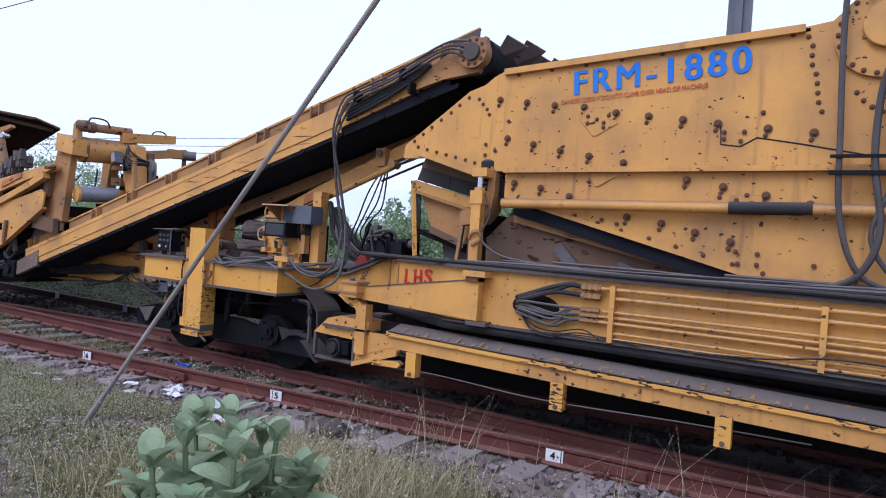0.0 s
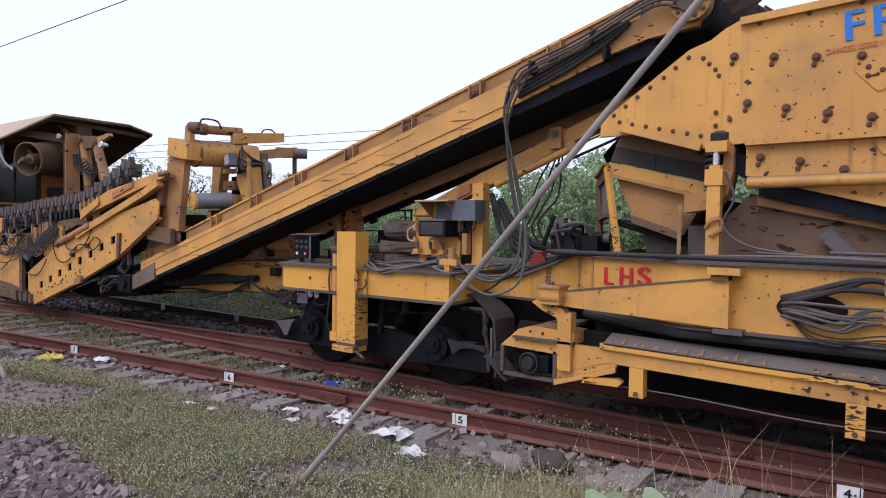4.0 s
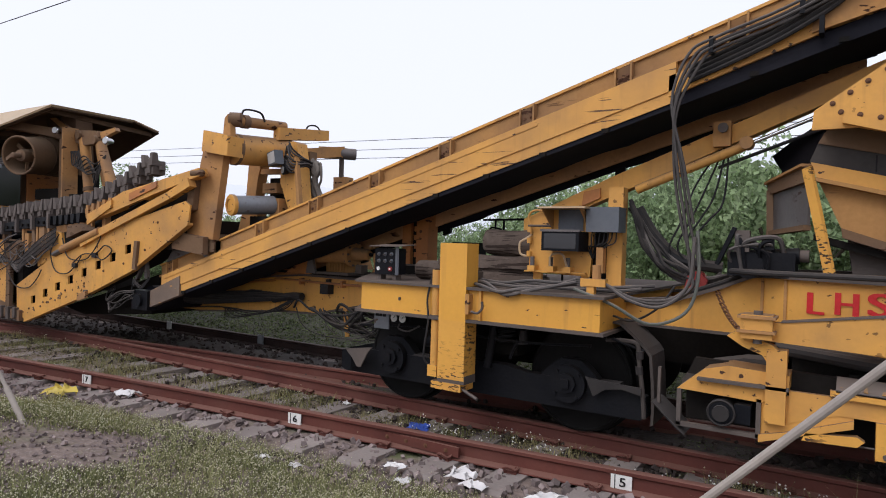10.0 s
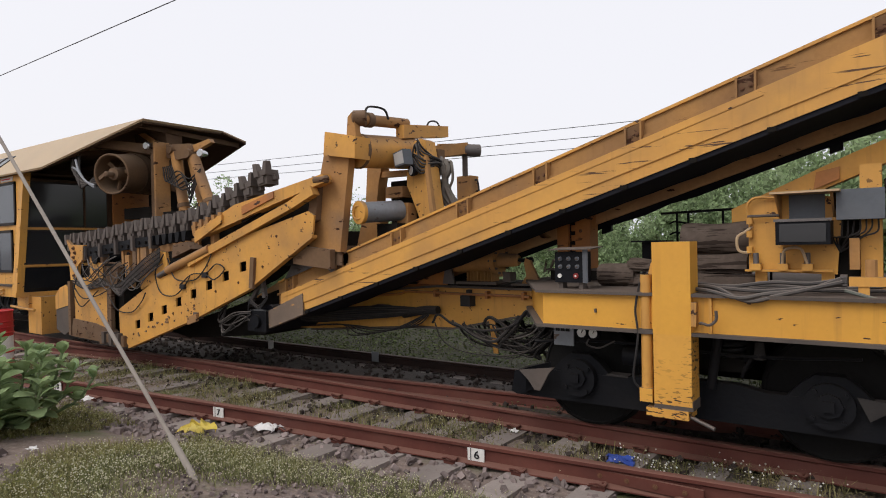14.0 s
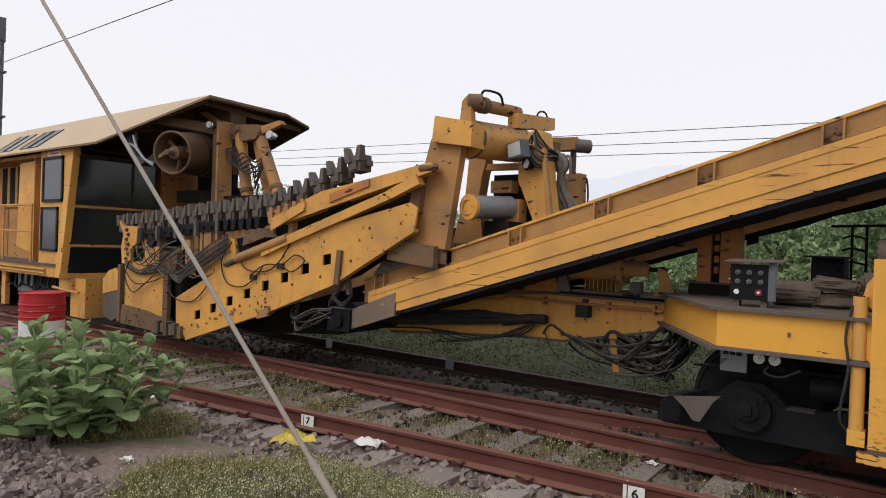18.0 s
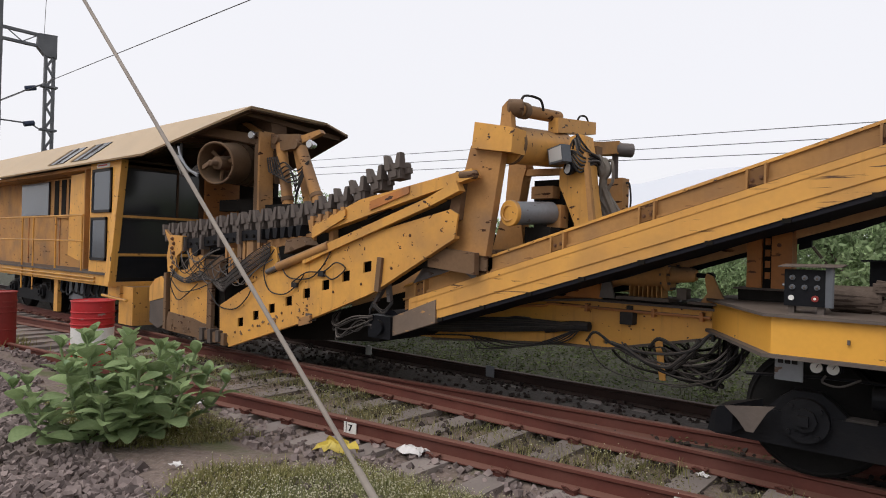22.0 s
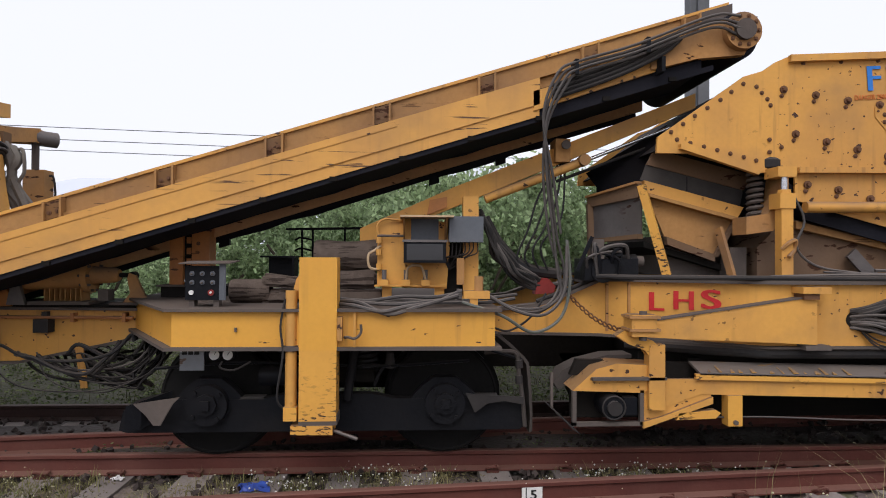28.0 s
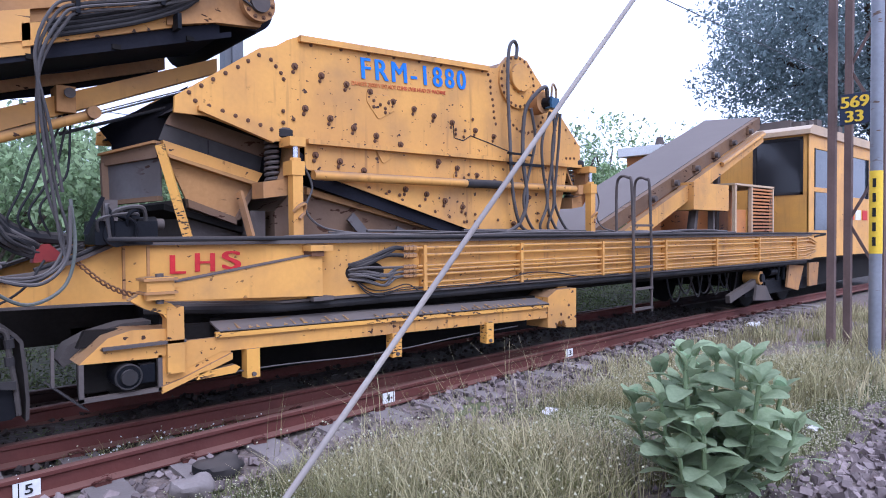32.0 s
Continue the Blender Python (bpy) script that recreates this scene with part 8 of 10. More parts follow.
def far_slope(drop, x0):
    """Far side of the roof, whose front edge runs back from the tip to the eave."""
    bm = bmesh.new()
    top = [(x0, 7.4, 3.735 - drop), (-8.52, 7.4, 3.735 - drop), (-8.56, 7.93, 3.61 - drop), (-10.67, 8.02, 3.03 - drop), (x0, 8.02, 3.03 - drop)]
    a = [bm.verts.new(p) for p in top]
    b = [bm.verts.new((x, y, z - 0.02)) for x, y, z in top]
    for i, j, k in ((0, 1, 2), (0, 2, 3), (0, 3, 4)):
        bm.faces.new((a[i], a[k], a[j]))
        bm.faces.new((b[i], b[j], b[k]))
    for i in range(5):
        j = (i + 1) % 5
        bm.faces.new((a[i], a[j], b[j], b[i]))
    return bm


part("roof_slope", far_slope(0.0, -26), cream, cab)
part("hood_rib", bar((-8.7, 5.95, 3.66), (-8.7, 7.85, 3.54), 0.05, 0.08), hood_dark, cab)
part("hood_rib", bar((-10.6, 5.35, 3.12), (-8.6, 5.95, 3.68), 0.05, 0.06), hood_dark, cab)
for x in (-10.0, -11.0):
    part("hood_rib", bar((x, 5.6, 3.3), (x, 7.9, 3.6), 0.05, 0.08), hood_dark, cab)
for k in range(2):
    x = -15.05 + 1.2 * k
    grille = part("roof_grille", hexa([(x, 5.325, 3.165), (x + 0.75, 5.325, 3.165), (x + 1.0, 5.69, 3.53), (x + 0.25, 5.69, 3.53), (x, 5.31, 3.18), (x + 0.75, 5.31, 3.18), (x + 1.0, 5.675, 3.545), (x + 0.25, 5.675, 3.545)]), dark_glass, cab, "dark roof ventilation grille")
    part("grille_frame", bar((x - 0.02, 5.30, 3.17), (x + 0.24, 5.67, 3.54), 0.03, 0.02), cream, grille)
    part("grille_bar", bar((x + 0.37, 5.30, 3.175), (x + 0.62, 5.665, 3.54), 0.02, 0.015), dusty_steel, grille)
part("cab_floor", box(-26, FX, YN + 0.02, YF, 0.8, 0.95), under_steel, cab)
part("ceiling_board", box(-26, FX, YN, YF, 3.0, 3.06), yellow_dust, cab)
part("front_post", hexa([(-11.95, 5.22, 0.82), (-11.75, 5.22, 0.82), (-11.75, 5.34, 0.82), (-11.95, 5.34, 0.82), (-11.9, 5.38, 3.1), (-11.72, 5.38, 3.1), (-11.72, 5.5, 3.1), (-11.9, 5.5, 3.1)]), yellow, cab, "yellow corner post", 0.01)
part("front_wall", box(FX - 0.05, FX, 6.9, YF, 0.9, 3.06), hood_dark, cab)
part("front_header", box(FX - 0.05, FX, YN, 6.95, 2.95, 3.1), hood_dark, cab)
part("front_rail", box(FX - 0.05, FX + 0.01, 5.3, 6.95, 2.04, 2.085), yellow_worn, cab, bevel=0.006)
part("front_rail", box(FX - 0.05, FX + 0.01, 5.25, 6.95, 1.345, 1.39), yellow_worn, cab, bevel=0.006)
part("front_sill", box(FX - 0.06, FX + 0.03, 5.2, 7.0, 0.80, 0.88), yellow_worn, cab)
for z0, z1, y0, nm in ((2.085, 2.95, 5.43, "upper dark windscreen"), (1.39, 2.04, 5.36, "lower dark windscreen")):
    win_ = part("windscreen", box(FX - 0.03, FX - 0.015, y0, 6.9, z0, z1), dark_glass, cab, nm)
    part("window_seal", box(FX - 0.02, FX + 0.008, y0, y0 + 0.03, z0, z1), rubber, win_)
    part("window_seal", box(FX - 0.02, FX + 0.008, y0, 6.9, z0, z0 + 0.03), rubber, win_)
    part("window_seal", box(FX - 0.02, FX + 0.008, y0, 6.9, z1 - 0.03, z1), rubber, win_)
    part("mullion", box(FX - 0.02, FX + 0.01, 6.44, 6.475, z0, z1), hood_dark, win_)
part("front_skirt", box(FX - 0.04, FX - 0.01, 5.25, 6.9, 0.86, 1.33), black_steel, cab, "black panel under the windscreen")
part("inner_panel", box(FX + 0.0, FX + 0.05, 7.0, 7.8, 1.4, 2.9), orange, cab, "orange inner panel")
part("lower_box", box(-11.85, -11.3, 5.45, 6.3, 0.12, 0.8), yellow_worn, cab, "yellow step box", 0.012)
part("buffer_beam", box(-12.2, -11.7, 5.4, YF, 0.55, 0.82), yellow_worn, cab)
part("step_bar", rod((-12.2, 5.3, 0.62), (-11.2, 5.3, 0.58), 0.025, 8), yellow_worn, cab)
# cab side with door windows
for x0, x1, z0, z1 in ((-12.92, -12.08, 2.14, 2.96), (-12.95, -12.25, 1.24, 2.05)):
    w_ = part("side_window", box(x0, x1, YN - 0.035, YN - 0.02, z0, z1), cab_glass, cab, "grey side window in black rubber")
    for a in ((x0, x0 + 0.05, z0, z1), (x1 - 0.05, x1, z0, z1), (x0, x1, z0, z0 + 0.05), (x0, x1, z1 - 0.05, z1)):
        part("window_frame", box(a[0], a[1], YN - 0.05, YN - 0.02, a[2], a[3]), rubber, w_)
part("cab_side", plate([(-13.05, 0.85), (-11.85, 0.85), (-11.85, 3.08), (-13.05, 3.08)], [[(-12.9, 2.16), (-12.1, 2.16), (-12.1, 2.94), (-12.9, 2.94)], [(-12.93, 1.26), (-12.27, 1.26), (-12.27, 2.03), (-12.93, 2.03)]], YN - 0.02, YN + 0.02), yellow, cab, "yellow cab side with two windows")
part("door_edge", box(-13.4, -13.36, YN, 6.0, 1.05, 3.0), yellow_dust, cab)
part("cab_rear_wall", box(-13.1, -13.02, YN, YF, 0.95, 3.05), yellow_dust, cab)
part("open_door", prism([(-13.2, 1.05), (-13.95, 1.2), (-14.5, 1.3), (-14.4, 2.95), (-13.2, 2.98)], 5.52, 5.55), yellow, cab, "open yellow door leaf")
part("engine_wall", box(-26, -13.05, 5.85, 5.9, 1.0, 3.06), yellow_dust, cab, "recessed yellow side wall")
part("side_louvre_frame", box(-16.2, -14.5, 5.80, 5.85, 2.1, 2.98), yellow_dust, cab)
for k in range(4):
    part("louvre", box(-16.1 + 0.42 * k, -15.85 + 0.42 * k, 5.79, 5.80, 2.15, 2.95), under_steel, cab, "dark ventilation slot")
part("rear_window", box(-18.3, -16.5, 5.80, 5.84, 2.18, 2.95), cab_glass, cab, "grey blue window")
for x in (-17.9, -15.9, -14.6):
    part("panel_joint", box(x, x + 0.03, 5.835, 5.85, 1.0, 2.15), orange, cab)
part("sill_beam", box(-26, -11.9, YN - 0.06, YN + 0.12, 0.78, 0.98), yellow, cab, "yellow sill beam", 0.008)
part("sill_edge", box(-26, -11.9, YN - 0.1, 5.9, 0.98, 1.02), dusty_steel, cab, "dusty walkway edge")
for z in (0.84, 0.91):
    part("sill_pipe", rod((-26, YN - 0.09, z), (-12.6, YN - 0.09, z), 0.018, 8), yellow, cab)
rail_ = part("handrail", rod((-13.2, YN - 0.08, 2.1), (-18.4, YN - 0.08, 2.1), 0.02, 8), yellow_worn, cab, "thin yellow walkway handrail")
part("handrail_mid", rod((-13.2, YN - 0.08, 1.6), (-18.4, YN - 0.08, 1.6), 0.018, 8), yellow_worn, rail_)
for x in (-13.25, -14.6, -15.9, -16.6, -18.3):
    part("handrail_post", tube([(x, YN - 0.08, 2.1), (x, YN - 0.08, 1.3), (x, YN - 0.08, 1.0), (x, YN - 0.08, 0.5 if x in (-15.9, -16.6) else 1.0)], 0.018, 7, 2), yellow_worn, rail_)
part("label_plate", box(-12.75, -12.2, YN - 0.03, YN - 0.022, 2.98, 3.06), white, cab, "small white plate with faded writing")
part("label_bar", box(-12.7, -12.3, YN - 0.035, YN - 0.03, 3.01, 3.03), letter_red, cab)
# underframe of the cab wagon
part("under_box", box(-14.3, -13.6, 5.5, 6.2, 0.4, 0.78), grey_box, cab, "grey equipment box", 0.015)
part("under_tank", box(-18, -15.2, 5.6, far(5.6), 0.35, 0.78), under_steel, cab)
part("yellow_hanger", box(-14.9, -14.7, 5.42, 5.5, 0.1, 0.8), yellow_worn, cab)
for k in range(10):
    x = -12.6 - 0.3 * k
    part("under_pipe", tube([(x, 5.5, 0.8), (x + 0.1, 5.46, 0.5 + 0.05 * (k % 3)), (x + 0.3, 5.48, 0.55), (x + 0.4, 5.5, 0.8)], 0.02, 6, 4), black_steel, cab)
cab_bogie = bogie(-16.5, "cab_bogie", "dark two-axle bogie under the cab wagon")

# dark sheets under the roof: the shade there is put into their colour
part("hood_lining", hexa([(-11.7, 5.9, 3.675), (-8.51, 5.9, 3.675), (-8.56, 7.4, 3.675), (-11.7, 7.4, 3.675), (-11.7, 5.9, 3.69), (-8.51, 5.9, 3.69), (-8.56, 7.4, 3.69), (-11.7, 7.4, 3.69)]), hood_dark, cab, "dark sheet drawn for the shade under the roof")
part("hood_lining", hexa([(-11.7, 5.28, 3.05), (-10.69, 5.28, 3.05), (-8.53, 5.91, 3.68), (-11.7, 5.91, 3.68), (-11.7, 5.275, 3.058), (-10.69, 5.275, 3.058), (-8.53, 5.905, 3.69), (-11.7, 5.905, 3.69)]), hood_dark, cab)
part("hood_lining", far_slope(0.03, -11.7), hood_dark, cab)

# ---- machinery under the hood ----
hood = thing("hood_machinery", "dusty winch drum and lift cylinders under the roof hood", "winch", (-9.2, 6.3, 2.3))
drum_dust = paint("brown_drum_paint", (0.15, 0.09, 0.05), (0.10, 0.065, 0.042), 0.85, dust=(0.16, 0.115, 0.08), dusty=0.4)
P0 = Vector((-9.10, 5.68, 2.875))
AX = Vector((-0.37, 0.92, 0.12)).normalized()
drum_ = part("winch_drum", lathe(P0, P0 + AX, ((0.55, 0.25), (0.06, 0.29), (0.0, 0.30), (0.0, 0.33), (0.05, 0.335), (0.1, 0.315), (0.6, 0.345), (1.0, 0.40)), 36), drum_dust, hood, "large open dusty winch drum")
U = AX.orthogonal().normalized()
W = AX.cross(U)
part("drum_rim", tube([P0 + (U * math.cos(k * math.tau / 32) + W * math.sin(k * math.tau / 32)) * 0.322 for k in range(33)], 0.016, 6, 1), hood_dust, drum_)
part("drum_hub", lathe(P0 - AX * 0.14, P0 + AX * 0.5, ((0, 0.03), (0.02, 0.045), (0.25, 0.045), (0.27, 0.10), (1, 0.13)), 16), hood_dust, drum_)
for k in range(3):
    a = k * math.tau / 3 + 0.5
    part("spoke", bar(P0 + AX * 0.2, P0 + AX * 0.2 + (U * math.cos(a) + W * math.sin(a)) * 0.27, 0.03, 0.06), hood_dust, drum_)
part("drum_lever", bar(P0 - AX * 0.1 + Vector((-0.22, 0, -0.06)), P0 - AX * 0.1 + Vector((0.02, 0, 0.02)), 0.05, 0.06), hood_dust, drum_)
for f in (0.45, 0.62, 0.8):
    part("drum_band", rod(P0 + AX * f, P0 + AX * (f + 0.03), 0.34 + 0.11 * (f - 0.4), 30), hood_dark, drum_)
for k in range(2):
    part("drum_hose", tube([(-10.05 + 0.12 * k, 5.5, 3.05 + 0.12 * k), (-9.8 + 0.05 * k, 5.46, 2.98), (-9.5, 5.45, 2.78), (-9.3, 5.5, 2.66 + 0.03 * k)], 0.02, 7, 5), galvanized, hood, "pale grey hose")
part("hood_frame", hexa([(-9.5, 6.45, 2.75), (-8.6, 6.45, 2.6), (-8.6, 6.7, 2.6), (-9.5, 6.7, 2.75), (-9.7, 6.4, 3.66), (-8.7, 6.4, 3.66), (-8.7, 6.7, 3.66), (-9.7, 6.7, 3.66)]), hood_dark, hood, "hood frame plate in shaded dark brown", 0.015)
part("hood_beam", hexa([(-9.9, 5.75, 3.42), (-9.75, 5.75, 3.42), (-8.75, 6.4, 3.2), (-8.9, 6.4, 3.2), (-9.9, 5.75, 3.54), (-9.75, 5.75, 3.54), (-8.75, 6.4, 3.38), (-8.9, 6.4, 3.38)]), hood_dust, hood, bevel=0.01)
part("hood_post", box(-8.86, -8.66, 6.22, 6.40, 1.9, 3.42), hood_dust, hood, "upright dusty post", 0.01)
part("post_flange", box(-8.70, -8.65, 6.18, 6.44, 1.9, 3.42), yellow_dust, hood)
for xa, za, xb, zb in ((-8.48, 3.24, -8.20, 2.2), (-7.96, 3.12, -7.46, 2.25)):
    c_ = part("lift_cylinder", rod((xb, 6.42, zb), (xa, 6.45, za), 0.088, 20), yellow_dust, hood, "thick dusty yellow lift cylinder")
    part("cylinder_eye", rod((xa - 0.02, 6.33, za + 0.05), (xa - 0.02, 6.57, za + 0.05), 0.075, 16), hood_dust, c_)
    part("cylinder_gland", rod((xb + (xa - xb) * 0.1, 6.423, zb + (za - zb) * 0.1), (xb + (xa - xb) * 0.16, 6.425, zb + (za - zb) * 0.16), 0.1, 18), hood_dust, c_)
part("lift_bar", prism([(-8.26, 3.2), (-8.08, 3.2), (-7.70, 2.2), (-7.90, 2.2)], 6.5, 6.6), yellow_dust, hood, "dusty middle post", 0.01)
part("lift_hanger", prism([(-8.72, 3.40), (-8.3, 3.36), (-7.95, 3.33), (-7.9, 3.22), (-8.05, 3.12), (-8.3, 3.1), (-8.62, 3.16), (-8.75, 3.28)], 6.38, 6.5), hood_dust, hood, "dusty lift hanger plate", 0.012)
part("hanger_link", prism([(-9.5, 3.66), (-9.3, 3.66), (-8.72, 3.40), (-8.78, 3.3)], 6.36, 6.42), yellow_dust, hood, bevel=0.01)
part("hanger_link", prism([(-8.0, 3.3), (-7.5, 3.36), (-7.44, 3.3), (-7.95, 3.18)], 6.42, 6.5), yellow_dust, hood, bevel=0.01)
for x, y, z in ((-8.86, 6.2, 3.36), (-7.66, 6.42, 3.14)):
    lamp_ = part("hood_lamp", lathe((x + 0.03, y - 0.08, z), (x, y + 0.06, z), ((0, 0.055), (0.1, 0.07), (1, 0.04)), 16), chrome, hood, "small round hood lamp")
    part("lamp_glass", rod((x + 0.032, y - 0.087, z), (x + 0.03, y - 0.08, z), 0.052, 14), lens_glass, lamp_)
for k in range(7):
    part("hood_hose", tube([(-10.3 + 0.05 * k, 5.6, 3.25), (-10.1 + 0.04 * k, 5.52, 3.0 - 0.04 * k), (-9.8, 5.55, 2.82 - 0.02 * k), (-9.45, 5.62, 2.72 + 0.03 * k)], 0.014, 6, 5), hose_mat if k % 2 else rubber, hood)
for k in range(6):
    part("lift_hose", tube([(-8.62 + 0.05 * k, 6.3, 3.0), (-8.5 + 0.08 * k, 6.28, 2.75 - 0.03 * k), (-8.2 + 0.08 * k, 6.3, 2.9 - 0.06 * k), (-7.9, 6.32, 2.75 - 0.08 * k), (-7.7, 6.4, 2.9)], 0.012, 6, 5), rubber, hood)
part("hood_support", box(-10.5, -8.6, 6.6, 6.75, 2.2, 2.4), under_steel, hood)
part("hood_base", box(-9.3, -7.4, 6.3, 6.9, 1.2, 2.25), under_steel, hood)
part("back_screen", box(-11.6, -10.4, 7.7, 7.8, 0.9, 3.0), under_steel, hood)

# ---- rear conveyor, cab and equipment ----
rc = thing("rear_conveyor", "inclined rear belt conveyor with brown side frame", "conveyor", (11, 6.5, 1.45))


def climb(x):
    return 1.50 + (x - 8.7) * 0.398


part("rear_belt", hexa([(8.5, 5.85, climb(8.5) + 0.02), (14.4, 5.85, climb(14.4) + 0.02), (14.4, 6.9, climb(14.4) + 0.1), (8.5, 6.9, climb(8.5) + 0.1), (8.5, 5.85, climb(8.5) + 0.05), (14.4, 5.85, climb(14.4) + 0.05), (14.4, 6.9, climb(14.4) + 0.13), (8.5, 6.9, climb(8.5) + 0.13)]), belt_dust, rc, "worn grey rubber belt")
part("rear_side", prism([(8.6, climb(8.6) - 0.2), (14.4, climb(14.4) - 0.2), (14.4, climb(14.4) + 0.04), (8.6, climb(8.6) + 0.04)], 5.75, 5.85), hood_dust, rc, "brown conveyor side frame", 0.006)
part("rear_beam", prism([(9.0, climb(9.0) - 0.5), (14.2, climb(14.2) - 0.42), (14.2, climb(14.2) - 0.2), (9.0, climb(9.0) - 0.2)], 5.6, 5.72), yellow_worn, rc, "yellow conveyor beam", 0.008)
part("rear_rail", rod((12.3, 5.56, climb(12.3) - 0.24), (14.1, 5.56, climb(14.1) - 0.24), 0.045, 12), yellow_worn, rc)
for k in range(6):
    x = 10.2 + 0.72 * k
    part("idler_bracket", box(x - 0.06, x + 0.06, 5.70, 5.76, climb(x) - 0.13, climb(x) - 0.02), hood_dust, rc, bevel=0.01)
    part("bracket_roller", rod((x, 5.64, climb(x) - 0.08), (x, 5.76, climb(x) - 0.08), 0.05, 12), dusty_steel, rc)
part("conveyor_prop", bar((11.6, 5.8, 1.36), (11.9, 5.8, climb(11.9) - 0.2), 0.1, 0.12), dusty_steel, rc)
part("conveyor_prop", bar((13.4, 6.2, 1.36), (13.5, 6.2, climb(13.5) - 0.2), 0.1, 0.12), dusty_steel, rc)
part("belt_head", rod((14.45, 5.8, climb(14.4) - 0.06), (14.45, 6.9, climb(14.4) + 0.0), 0.12, 20), belt_mat, rc)
tank = thing("oil_tank", "yellow oil tank on the rear deck", "tank", (11.8, 5.7, 1.36))
part("tank_body", box(11.15, 12.45, 5.5, 5.95, 1.86, 2.32), yellow_worn, tank, bevel=0.03)
part("tank_leg", bar((11.5, 5.7, 1.36), (11.6, 5.7, 1.9), 0.08, 0.1), dusty_steel, tank)
part("tank_leg", bar((12.2, 5.7, 1.36), (12.2, 5.7, 1.9), 0.08, 0.1), dusty_steel, tank)
eng = thing("louvred_engine_box", "yellow engine box with louvred end and pale frame", "engine box", (13.6, 5.9, 1.36))
part("box_roof", box(12.7, 14.5, 5.5, 6.5, 2.34, 2.38), cream, eng, bevel=0.01)
part("box_back", box(12.75, 14.45, 6.3, 6.4, 1.36, 2.34), orange, eng)
part("box_wall", box(12.75, 13.4, 5.6, 5.64, 1.36, 1.9), orange, eng)
for x in (12.72, 13.42, 14.42):
    part("box_frame", box(x, x + 0.06, 5.5, 5.56, 1.36, 2.36), cream, eng)
for k in range(14):
    part("louvre_slat", box(13.48, 14.42, 5.51, 5.55, 1.42 + 0.066 * k, 1.455 + 0.066 * k), orange, eng)
part("dark_inside", box(13.48, 14.42, 5.57, 5.6, 1.36, 2.34), under_steel, eng)

rear = thing("rear_cab", "yellow rear driver's cab with cream roof and large windows", "cab", (18, MID, 1.4))
RX = 16.0
part("cab_front", plate([(5.38, 1.42), (7.9, 1.42), (7.9, 3.72), (5.38, 3.6)], [[(5.52, 2.32), (6.5, 2.32), (6.5, 3.5), (5.52, 3.5)]], 0, 0.05), yellow, rear)
ob_ = rear.children[-1]
ob_.data.transform(Matrix.Translation(BASE["rear_cab"]))
ob_.data.transform(Matrix(((0, 1, 0, RX), (1, 0, 0, 0), (0, 0, 1, 0), (0, 0, 0, 1))))
ob_.data.flip_normals()
ob_.data.transform(Matrix.Translation(-BASE["rear_cab"]))
part("front_window", box(RX + 0.02, RX + 0.03, 5.5, 6.52, 2.3, 3.52), dark_glass, rear, "dark front window")
for a in ((5.48, 5.54, 2.28, 3.54), (6.48, 6.54, 2.28, 3.54), (5.48, 6.54, 2.28, 2.34), (5.48, 6.54, 3.48, 3.54)):
    part("window_seal", box(RX - 0.015, RX + 0.02, a[0], a[1], a[2], a[3]), rubber, rear)
part("cab_side", plate([(RX, 0.9), (24, 0.9), (24, 3.6), (RX, 3.6)], [[(16.3, 2.45), (17.6, 2.45), (17.6, 3.3), (16.3, 3.3)], [(16.3, 1.5), (17.6, 1.5), (17.6, 2.35), (16.3, 2.35)], [(18.3, 2.3), (20.2, 2.3), (20.2, 3.3), (18.3, 3.3)]], 5.36, 5.40), yellow, rear, "yellow cab side with windows")
for x0, x1, z0, z1 in ((16.3, 17.6, 2.45, 3.3), (16.3, 17.6, 1.5, 2.35), (18.3, 20.2, 2.3, 3.3)):
    p_ = part("side_window", box(x0 - 0.02, x1 + 0.02, 5.385, 5.395, z0 - 0.02, z1 + 0.02), cab_glass, rear, "grey side window")
    part("window_seal", box(x0, x0 + 0.06, 5.35, 5.38, z0, z1), rubber, p_)
    part("window_seal", box(x1 - 0.06, x1, 5.35, 5.38, z0, z1), rubber, p_)
part("cab_back", box(RX + 0.05, 24, 7.85, 7.9, 1.4, 3.6), yellow_dust, rear)
part("cab_roof", prism([(RX - 0.12, 3.58), (24, 3.58), (24, 3.78), (RX + 0.05, 3.78), (RX - 0.12, 3.68)], 5.3, 7.98), cream, rear, "pale cream cab roof", 0.05)
part("roof_equipment", box(16.4, 18.6, 5.9, 7.2, 3.78, 4.0), dusty_steel, rear, "dusty roof equipment", 0.03)
for k in range(6):
    part("roof_unit", box(16.5 + 0.5 * k, 16.8 + 0.5 * k, 5.7, 6.2, 3.78, 3.95 + 0.08 * (k % 3)), dusty_steel, rear, bevel=0.02)
part("cab_floor", box(RX, 24, 5.4, 7.9, 0.85, 1.4), under_steel, rear)
# Added dark filler that closes the view below the cab floor.
part("under_skirt", box(15.6, 24, 5.6, 7.6, 0.25, 0.85), under_steel, rear)
part("seat_back", box(16.5, 16.65, 5.9, 6.2, 2.2, 2.75), rubber, rear, bevel=0.05)
for k in range(3):
    part("sticker", box(18.6 + 0.55 * k, 19.0 + 0.55 * k, 5.35, 5.358, 1.75, 2.0), white if k % 2 else letter_red, rear)
far_cab = thing("far_cab", "small second cab with white roof behind the belt", "cab", (11.8, 9, 1.4))
part("cab_body", box(13.1, 14.9, 7.2, 8.0, 1.4, 3.1), orange, far_cab, bevel=0.02)
part("cab_window", box(13.2, 14.7, 7.18, 7.2, 2.4, 3.0), dark_glass, far_cab)
